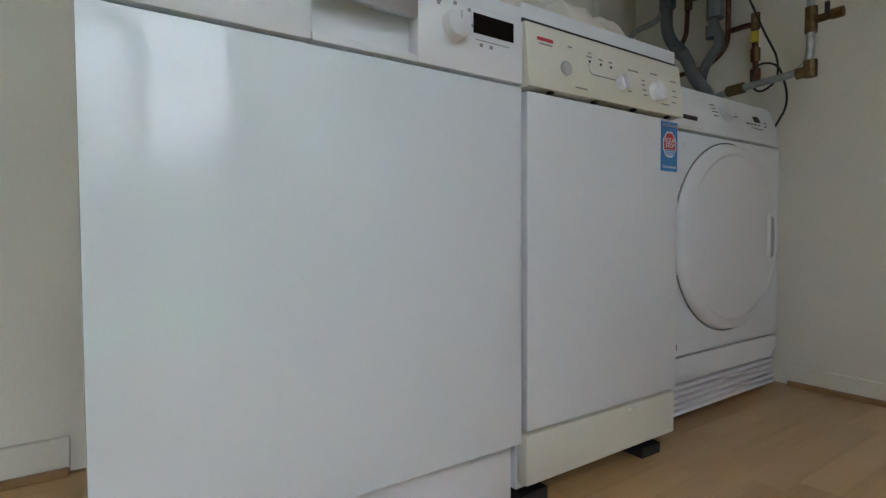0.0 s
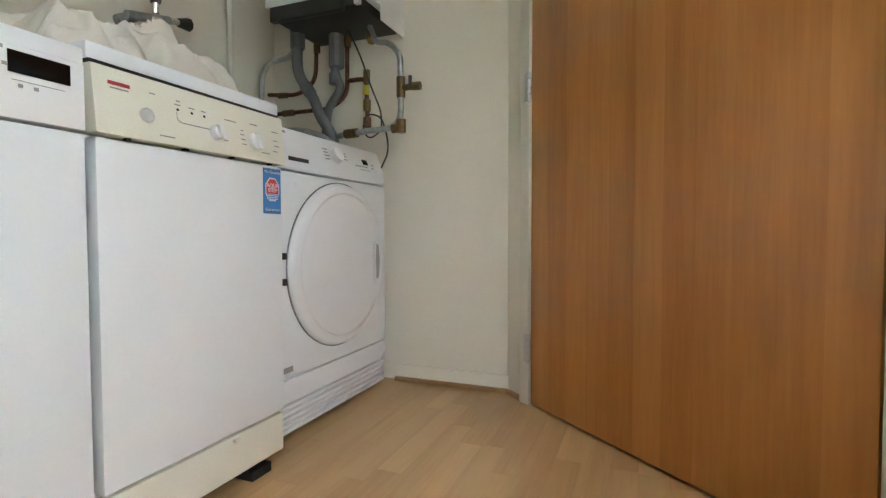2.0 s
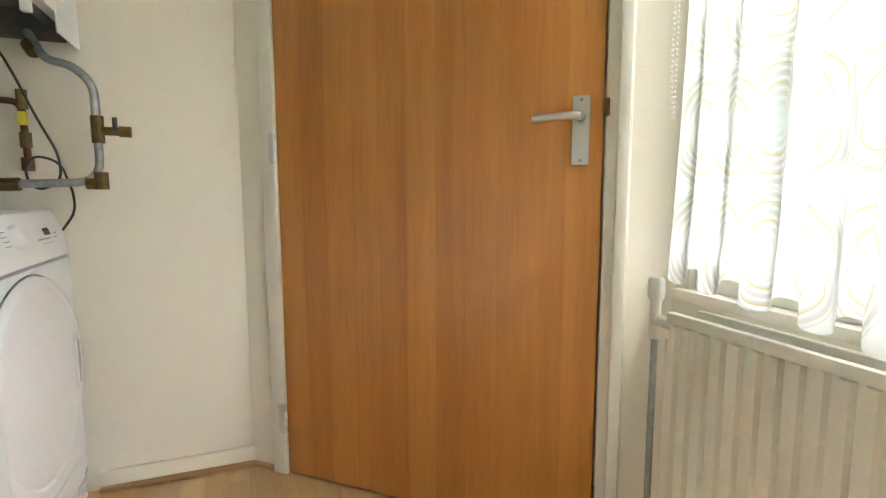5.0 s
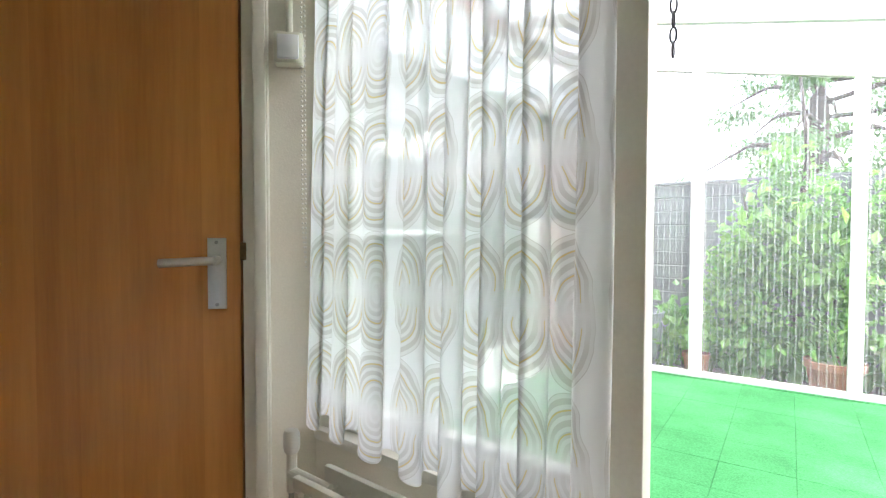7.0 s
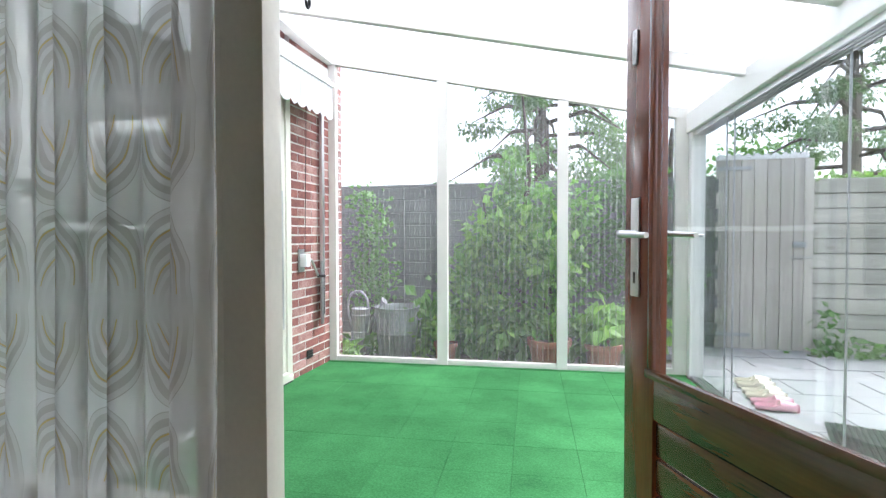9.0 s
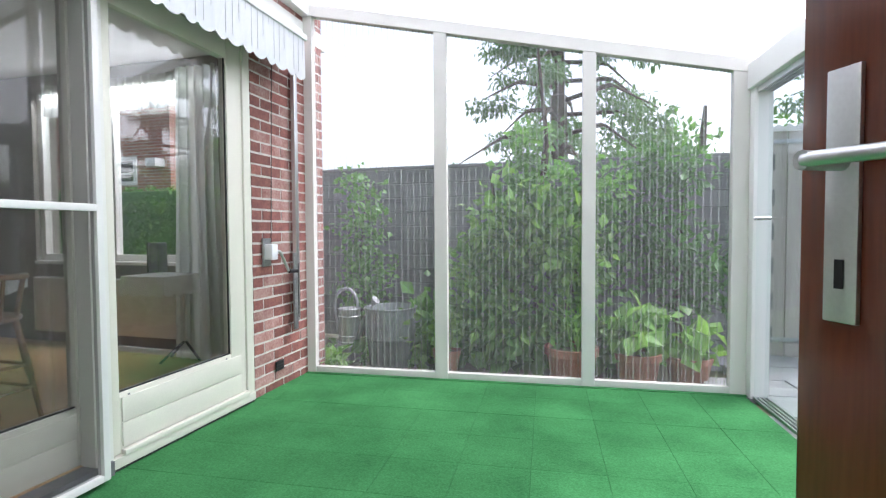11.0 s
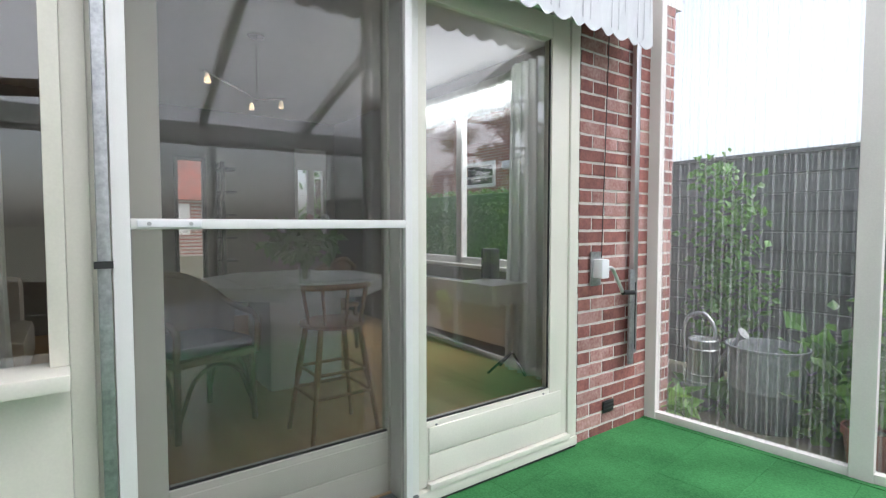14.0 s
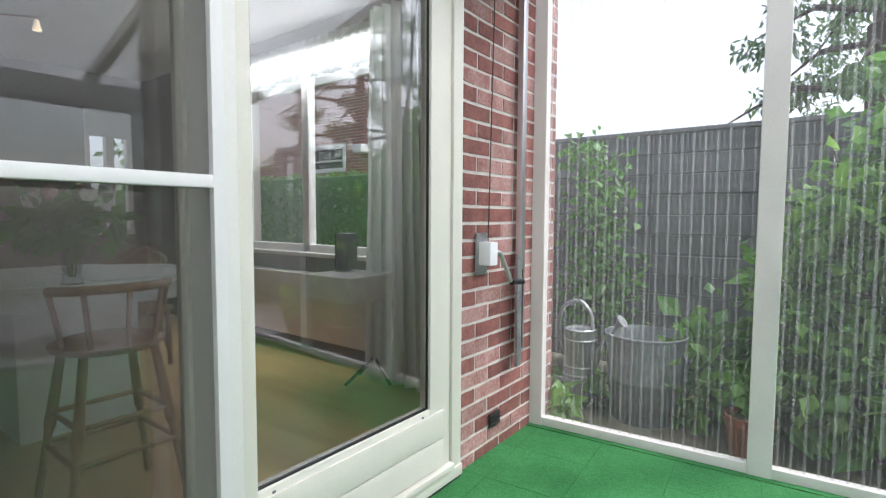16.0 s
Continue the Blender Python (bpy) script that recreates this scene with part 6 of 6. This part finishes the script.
def clog(at, turn, material, label):
    bm = bmesh.new()
    n_, m_ = 22, 18
    rings = []
    for i in range(n_ + 1):
        f = i / n_
        half = 0.047 * (math.sin(math.pi * min(1, 0.12 + f * 0.95)) ** 0.5) * (1.0 if f < 0.75 else 1.05)
        top = 0.045 + 0.03 * math.sin(math.pi * min(1, f * 0.9)) if f > 0.45 else 0.055
        ring = []
        for j in range(m_):
            a_ = 2 * math.pi * j / m_
            y_, z_ = half * math.cos(a_), 0.5 * top * (1 + math.sin(a_))
            if f < 0.52 and math.sin(a_) > 0.35:
                z_ -= 0.035 * min(1, (math.sin(a_) - 0.35) * 3)
            ring.append(bm.verts.new((0.26 * f - 0.13, y_, max(0, z_))))
        rings.append(ring)
    for r0, r1 in zip(rings, rings[1:]):
        for j in range(m_):
            bm.faces.new((r0[j], r0[(j + 1) % m_], r1[(j + 1) % m_], r1[j]))
    bm.faces.new(rings[0][::-1]), bm.faces.new(rings[-1])
    bmesh.ops.recalc_face_normals(bm, faces=bm.faces)
    ob = tagged(new("clog", mesh_of("clog", bm, material, True)), label, "shoe", "garden clogs on the paving")
    ob.matrix_world = pose(*at, 0, 0, turn)
    return ob


for k, (y, m) in enumerate(((-4.18, PINK), (-4.30, PINK), (-4.44, CREAMY), (-4.56, CREAMY), (-4.72, CREAMY), (-4.84, CREAMY))):
    clog((-3.20 - 0.01 * k, y, -0.10), 172 + 3 * (k % 2), m, "pink garden clog standing on the paving" if m is PINK else "cream garden clog standing on the paving")

# ---- dining room ----
TILEW = plain("white table tile", (0.82, 0.83, 0.82), 0.3, vary=0.04)
tbl = thing("dining_table", (2.28, -3.06, 0), "octagonal white tiled table on a panelled column", "table")
oct_ = [(0.70 * math.cos(math.pi / 8 + k * math.pi / 4), 0.70 * math.sin(math.pi / 8 + k * math.pi / 4)) for k in range(8)]
bm = bmesh.new()
prism(bm, oct_, 0.66, 0.745, "z")
soften(bm, 0.004)
part("tabletop", bm, TILEW, tbl)
for q, (sx, sy) in enumerate(((-1, -1), (1, -1), (-1, 1), (1, 1))):
    slab("tile", tbl, TILEW, (min(0.006 * sx, 0.44 * sx), max(0.006 * sx, 0.44 * sx), min(0.006 * sy, 0.44 * sy), max(0.006 * sy, 0.44 * sy), 0.745, 0.752), 0.002)
slab("column", tbl, TILEW, (-0.26, 0.26, -0.26, 0.26, 0.0, 0.66), 0.004)
sto = thing("bar_stool", (1.16, -2.87, 0), "turned wooden stool with a curved spindle back", "stool")
for sx, sy in ((-1, -1), (1, -1), (-1, 1), (1, 1)):
    bm = bmesh.new()
    tube(bm, [(0.17 * sx, 0.19 * sy, 0), (0.135 * sx, 0.15 * sy, 0.3), (0.10 * sx, 0.11 * sy, 0.60)], [0.013, 0.019, 0.014])
    part("leg", bm, WOODCHAIR, sto, smooth=True)
for z, k in ((0.24, 0.145), (0.36, 0.13)):
    for a_, b_ in (((-k, -k * 1.1), (k, -k * 1.1)), ((k, -k * 1.1), (k, k * 1.1)), ((k, k * 1.1), (-k, k * 1.1)), ((-k, k * 1.1), (-k, -k * 1.1))):
        bm = bmesh.new()
        rod(bm, (*a_, z), (*b_, z), 0.009)
        part("stretcher", bm, WOODCHAIR, sto, smooth=True)
bm = bmesh.new()
lathe(bm, [(0.16, 0.59), (0.178, 0.60), (0.178, 0.615), (0.15, 0.625), (0.001, 0.615)])
part("seat", bm, WOODCHAIR, sto, smooth=True)
arc = [(-0.175 * math.cos(t_) - 0.02, 0.19 * math.sin(t_), 0.81 + 0.01 * math.cos(t_)) for t_ in [(-80 + 20 * k) * math.pi / 180 for k in range(9)]]
bm = bmesh.new()
tube(bm, arc, 0.016, 0.02)
part("back_rail", bm, WOODCHAIR, sto, smooth=True)
for k in (0, 2, 4, 6, 8):
    bm = bmesh.new()
    rod(bm, (arc[k][0] * 0.85, arc[k][1] * 0.8, 0.61), arc[k], 0.009)
    part("spindle", bm, WOODCHAIR, sto, smooth=True)
CUSH = plain("blue-grey cushion", (0.18, 0.22, 0.24), 0.9, vary=0.2, scale=12)
for at, tn, lb in (((1.75, -2.28, 0), 20, "rattan armchair with a blue-grey cushion"), ((2.95, -3.55, 0), 200, "rattan chair with a pale cushion beyond the table")):
    arm = thing("armchair", at, lb, "chair", turn=tn)
    for sx, sy in ((-1, -1), (1, -1), (-1, 1), (1, 1)):
        bm = bmesh.new()
        tube(bm, [(0.23 * sx, 0.23 * sy, 0), (0.22 * sx, 0.22 * sy, 0.42)], 0.018)
        part("leg", bm, RATTAN, arm, smooth=True)
    bm = bmesh.new()
    tube(bm, [(-0.24, -0.24, 0.40), (-0.27, -0.24, 0.62), (0.0, -0.27, 0.64), (0.25, -0.22, 0.75), (0.28, 0, 0.86), (0.25, 0.22, 0.75), (0.0, 0.27, 0.64), (-0.27, 0.24, 0.62), (-0.24, 0.24, 0.40)], 0.018, 0.10)
    part("arm_bow", bm, RATTAN, arm, smooth=True)
    slab("seat", arm, RATTAN, (-0.25, 0.25, -0.25, 0.25, 0.39, 0.43), 0.012)
    slab("cushion", arm, CUSH, (-0.23, 0.23, -0.23, 0.23, 0.43, 0.50), 0.03)
    bm = bmesh.new()
    sheet = []
    for k in range(19):
        t_ = (-90 + 10 * k) * math.pi / 180
        hi = 0.645 + 0.215 * max(0, math.cos(t_)) ** 1.2
        sheet.append([bm.verts.new(((0.245 + o + 0.03 * f) * math.cos(t_), (0.235 + o + 0.025 * f) * math.sin(t_), 0.42 + (hi - 0.42) * f)) for o, f in ((0, 0), (0, 0.5), (0, 1), (0.012, 1), (0.012, 0.5), (0.012, 0))])
    for a_, b_ in zip(sheet, sheet[1:]):
        for q in range(6):
            bm.faces.new((a_[q], a_[(q + 1) % 6], b_[(q + 1) % 6], b_[q]))
    part("backrest", bm, RATTAN, arm, "woven rattan back", True)
    for a_, b_ in (((-0.22, -0.225), (0.22, -0.225)), ((-0.22, 0.225), (0.22, 0.225)), ((-0.225, -0.22), (-0.225, 0.22))):
        bm = bmesh.new()
        m_ = ((a_[0] + b_[0]) / 2, (a_[1] + b_[1]) / 2, 0.46)
        tube(bm, [(*a_, 0.10), (a_[0] * 0.8 + b_[0] * 0.2, a_[1] * 0.8 + b_[1] * 0.2, 0.33), (m_[0], m_[1], 0.385), (b_[0] * 0.8 + a_[0] * 0.2, b_[1] * 0.8 + a_[1] * 0.2, 0.33), (*b_, 0.10)], 0.012, 0.12)
        part("arched_brace", bm, RATTAN, arm, smooth=True)
vs_ = thing("vase", (1.79, -2.96, 0.752), "glass vase holding a bunch of pale flowers", "vase")
bm = bmesh.new()
lathe(bm, [(0.045, 0.0), (0.04, 0.02), (0.035, 0.05), (0.055, 0.17), (0.052, 0.17), (0.032, 0.05), (0.001, 0.03)])
part("glass", bm, GLASS, vs_, smooth=True)
leaves("greenery", [(0, 0, 0.29, 0.21, 0.21, 0.11, 1)], 260, 0.06, LEAF, vs_, 71)
stems("stem", vs_, [([(0.01 * math.cos(k), 0.01 * math.sin(k), 0.03), (0.03 * math.cos(k), 0.03 * math.sin(k), 0.17), (0.10 * math.cos(k), 0.10 * math.sin(k), 0.30)], 0.003) for k in range(7)], LEAF)
PETAL = plain("pale petals", (0.68, 0.42, 0.40), 0.7)
for k in range(7):
    bm = bmesh.new()
    bmesh.ops.create_icosphere(bm, subdivisions=2, radius=0.033, matrix=Matrix.Translation((0.15 * math.cos(k * 2.4), 0.15 * math.sin(k * 2.4), 0.37 + 0.03 * (k % 3))))
    for v in bm.verts:
        v.co += Vector((noise.noise(v.co * 60), noise.noise(v.co * 60 + Vector((3, 0, 0))), 0)) * 0.012
    part("flower", bm, PETAL if k % 2 else WHITEINK, vs_, smooth=True)
lm = thing("ceiling_lamp", (2.40, -2.85, 2.52), "chrome ceiling lamp with three small glowing glass spots", "ceiling lamp")
bm = bmesh.new()
lathe(bm, [(0.06, -0.02), (0.06, 0.0), (0.001, 0.0)])
rod(bm, (0, 0, 0), (0, 0, -0.42), 0.006)
tube(bm, [(-0.30, 0.42, -0.40), (0.0, 0.05, -0.44), (0.30, -0.05, -0.40), (0.12, -0.25, -0.40)], 0.006, 0.1)
part("arm", bm, CHROME, lm, smooth=True)
BULB = lamp_glow("warm bulb", (1.0, 0.72, 0.42), 18)
for x, y, z in ((-0.32, 0.40, -0.50), (0.31, -0.05, -0.50), (0.12, -0.22, -0.50)):
    bm = bmesh.new()
    lathe(bm, [(0.009, 0.058), (0.013, 0.048), (0.023, 0.0), (0.021, 0.0), (0.011, 0.042), (0.001, 0.046)], pose(x, y, z + 0.02), 20)
    sh = part("shade", bm, LACE, lm, "frosted glass shade", True)
    bm = bmesh.new()
    bmesh.ops.create_uvsphere(bm, u_segments=10, v_segments=8, radius=0.009, matrix=Matrix.Translation((x, y, z + 0.035)))
    part("bulb", bm, BULB, sh)
gw = tagged(new("window_3"), "white-framed dining room window looking on the hedge", "window", "", "structure")
gw.matrix_world = pose(2.3, -4.80, 0.74)
for d in ((-1.05, 1.05, -0.06, 0.10, 0.0, 0.03), (-1.05, -0.99, -0.04, 0.03, 0.03, 1.62), (0.99, 1.05, -0.04, 0.03, 0.03, 1.62), (0.12, 0.20, -0.04, 0.03, 0.03, 1.62), (-0.99, 0.99, -0.04, 0.03, 1.55, 1.62), (-0.99, 0.99, -0.04, 0.03, 0.03, 0.09)):
    slab("window_frame", gw, PAINTWHITE, d, 0.004)
p = slab("pane", gw, GLASS, (-0.99, 0.99, -0.006, -0.002, 0.09, 1.55), 0)
p.visible_shadow = False
rad2 = thing("radiator", (2.3, -4.64, 0.12), "long cream panel radiator under the dining room window", "radiator")
slab("panel", rad2, PAINTCREAM, (-0.95, 0.95, 0.0, 0.03, 0.0, 0.5), 0.008)
slab("panel", rad2, PAINTCREAM, (-0.95, 0.95, -0.07, -0.05, 0.0, 0.5), 0.008)
slab("grille", rad2, STEEL, (-0.95, 0.95, -0.05, 0.0, 0.49, 0.505), 0)
st2 = thing("side_table", (1.47, -4.32, 0), "small table under a lace cloth by the window", "table")
slab("top", st2, WOODCHAIR, (-0.20, 0.20, -0.17, 0.17, 0.68, 0.70), 0.004)
bm = bmesh.new()
rod(bm, (-0.10, -0.12, 0.12), (-0.10, -0.12, 0.68), 0.013)
part("column", bm, PAINTCREAM, st2, smooth=True)
for x_, y_ in ((-0.02, 0.06), (0.08, -0.16), (-0.24, -0.12)):
    bm = bmesh.new()
    tube(bm, [(-0.10, -0.12, 0.16), ((x_ - 0.10) / 2, (y_ - 0.12) / 2, 0.09), (x_, y_, 0.01)], 0.010, 0.05)
    part("foot", bm, BLACK, st2, smooth=True)
lc = thing("lace_cloth", (1.47, -4.32, 0.703), "white lace cloth hanging over the small table", "cloth")
bm = bmesh.new()
n_ = 48
top = [(0.212 * max(-1, min(1, 1.35 * math.cos(2 * math.pi * k / n_))), 0.190 * max(-1, min(1, 1.35 * math.sin(2 * math.pi * k / n_)))) for k in range(n_)]
r0 = [bm.verts.new((x, y, 0)) for x, y in top]
r1 = [bm.verts.new((x * 1.06, y * 1.06, -0.13 - 0.025 * abs(math.sin(k * math.pi / 3)))) for k, (x, y) in enumerate(top)]
bm.faces.new(r0)
for k in range(n_):
    bm.faces.new((r0[k], r1[k], r1[(k + 1) % n_], r0[(k + 1) % n_]))
part("lace", bm, LACE, lc)
pb = thing("loudspeaker", (1.62, -4.44, 0.71), "small grey and black device on the lace cloth", "device")
slab("case", pb, PVC, (-0.05, 0.05, -0.05, 0.05, 0, 0.24), 0.01)
slab("front", pb, BLACK, (0.05, 0.065, -0.05, 0.05, 0, 0.24), 0.006)


def drape(at, width, height, folds, seed, label, turn=0):
    ob = thing("drape", at, label, "curtain", turn=turn)
    bm = bmesh.new()
    g_ = [[bm.verts.new((width * (i / 60 - 0.5) * (0.75 + 0.25 * (1 - j / 12)) + 0.01 * noise.noise((i * 0.2, j * 0.3, seed)), 0.028 * math.sin(2 * math.pi * folds * i / 60 + 0.4 * noise.noise((j * 0.2, seed, 0))), height * j / 12)) for j in range(13)] for i in range(61)]
    for i in range(60):
        for j in range(12):
            bm.faces.new((g_[i][j], g_[i + 1][j], g_[i + 1][j + 1], g_[i][j + 1]))
    part("cloth", bm, DRAPE, ob, smooth=True)
    return ob


drape((1.27, -4.50, 0.0), 0.50, 2.36, 5, 1, "pale grey-green drape hanging at the dining room window")
drape((0.75, -1.42, 0.0), 0.30, 2.3, 4, 2, "pale drape inside the living room window", 90)
pel = thing("pelmet_curtain", (2.2, -4.705, 2.13), "short net valance along the top of the window", "curtain")
bm = bmesh.new()
g_ = [[bm.verts.new((-1.0 + 2.0 * i / 160, 0.014 * math.sin(i * 0.9), 0.28 * j / 4 - (0.02 * abs(math.sin(i * 0.16)) if j == 0 else 0))) for j in range(5)] for i in range(161)]
for i in range(160):
    for j in range(4):
        bm.faces.new((g_[i][j], g_[i + 1][j], g_[i + 1][j + 1], g_[i][j + 1]))
part("cloth", bm, sheer("net valance", (0.6, 0.6, 0.57), 0.14, 0.22), pel, smooth=True)
sh2 = thing("ladder_shelf", (4.75, -3.12, 0), "dark wooden ladder shelf beside the far doorway", "shelf")
for x in (-0.12, 0.12):
    slab("upright", sh2, BLACK, (x - 0.02, x + 0.02, -0.02, 0.02, 0, 1.85), 0.003)
for k in range(7):
    slab("rung", sh2, BLACK, (-0.12, 0.12, -0.15, 0.02, 0.2 + 0.26 * k, 0.225 + 0.26 * k), 0.002)
sf = thing("sofa", (1.9, -0.6, 0), "pale sofa standing in the living room", "sofa")
SOFA = plain("pale upholstery", (0.50, 0.44, 0.36), 0.95, vary=0.08, fine=200, bump=0.2)
slab("base", sf, SOFA, (-0.4, 0.4, -0.9, 0.9, 0.05, 0.42), 0.03)
slab("backrest", sf, SOFA, (0.28, 0.45, -0.9, 0.9, 0.42, 0.85), 0.05)
slab("armrest", sf, SOFA, (-0.4, 0.28, -0.95, -0.78, 0.42, 0.62), 0.04)
# ---- pieces of floors and walls ----
fl = tagged(new("laminate"), "beech laminate boards of the utility room floor", "floor", "", "structure")
bm = bmesh.new()
box(bm, 0.0004, 0.4996, 0.0002, 0.0648, -0.008, 0.0)
strip = mesh_of("strip", bm, LAMINATE)
bm = bmesh.new()
box(bm, 0.0004, 0.2496, 0.0002, 0.0648, -0.008, 0.0)
strip_half = mesh_of("strip", bm, LAMINATE)
rng = random.Random(3)
n_strip = 0
for j in range(-13, 18):
    y = 0.065 * j
    x = -2.6 - rng.random() * 0.4
    while x < 0.45:
        if y > -0.86 and y < 1.1:
            ob = new("strip", strip if rng.random() < 0.75 else strip_half)
            ob.parent = fl
            ob.location = (x, y, 0)
            n_strip += 1
            x += 0.5 if ob.data is strip else 0.25
        else:
            x += 0.5

tf = tagged(new("turf_tiles"), "green turf tiles of the veranda floor", "floor", "", "structure")
tf.matrix_world = VER
bm = bmesh.new()
box(bm, 0.0005, 0.3395, 0.0005, 0.3395, -0.012, 0.0)
bmesh.ops.bevel(bm, geom=[e for e in bm.edges if all(v.co.z > -0.001 for v in e.verts)], offset=0.0016, segments=1, affect="EDGES")
tile = mesh_of("tile", bm, TURF)
for i in range(10):
    for j in range(12):
        x, y = -0.27 + 0.34 * i, -4.07 + 0.34 * j
        ob = new("tile", tile)
        ob.parent = tf
        ob.location = (x, y, 0.0005 * ((i * 3 + j * 5) % 3))
slab("turf_edge", tf, TURF, (-0.05, 3.16, -0.06, 0.0, 0.0, 0.006), 0.003)

pv = tagged(new("paving"), "grey concrete paving of the terrace", "pavement", "", "structure")
pv.matrix_world = pose(*(VER @ Vector((3.29, 0.9, -0.03))), 0, 0, 184.5)
bm = bmesh.new()
box(bm, 0.003, 0.597, 0.003, 0.397, -0.06, 0.0)
bmesh.ops.bevel(bm, geom=[e for e in bm.edges if all(v.co.z > -0.001 for v in e.verts)], offset=0.005, segments=1, affect="EDGES")
slab_ = mesh_of("paver", bm, PAVER)
rng = random.Random(8)
for i in range(6):
    for j in range(-11, 3):
        ob = new("paver", slab_)
        ob.parent = pv
        ob.matrix_local = pose(0.6 * i + (0.3 if j % 2 else 0) - 0.3, 0.4 * j, rng.uniform(-0.004, 0.003), rng.uniform(-0.3, 0.3), rng.uniform(-0.3, 0.3), 0)

# brick pier: courses of 75 mm, running bond
pr = tagged(new("brick_pier"), "red brick pier with pale bloom beside the glazed door", "wall", "", "structure")


def brick_mesh(length, seed, material):
    bm = bmesh.new()
    box(bm, -0.02, 0.094, 0.0, length, 0.0, 0.061)
    bmesh.ops.subdivide_edges(bm, edges=[e for e in bm.edges if abs(e.verts[0].co.y - e.verts[1].co.y) > 0.05], cuts=2)
    r_ = random.Random(seed)
    for v in bm.verts:
        v.co += Vector((r_.uniform(-0.001, 0.001), r_.uniform(-0.0015, 0.0015), r_.uniform(-0.0018, 0.0018)))
    return mesh_of("brick", bm, material)


full = [brick_mesh(0.21, k, BRICK if k < 3 else LIMEBRICK) for k in range(6)]
half = [brick_mesh(0.10, k + 9, BRICK if k < 2 else LIMEBRICK) for k in range(3)]
rng = random.Random(5)
for c in range(39):
    z = -0.16 + 0.075 * c
    y = -3.957
    first = c % 2
    while y > -4.85:
        ln = 0.10 if first else 0.21
        first = 0
        pool = half if ln < 0.15 else full
        me = pool[rng.choices(range(len(pool)), [3, 3, 2] if len(pool) == 3 else [3, 3, 3, 2, 2, 2])[0]]
        ob = new("brick", me)
        ob.parent = pr
        cut = min(ln, y + 4.885)
        ob.location = (0.382 + rng.uniform(-0.0008, 0.0008), y - cut, z)
        ob.scale.y = cut / ln
        y -= ln + 0.013
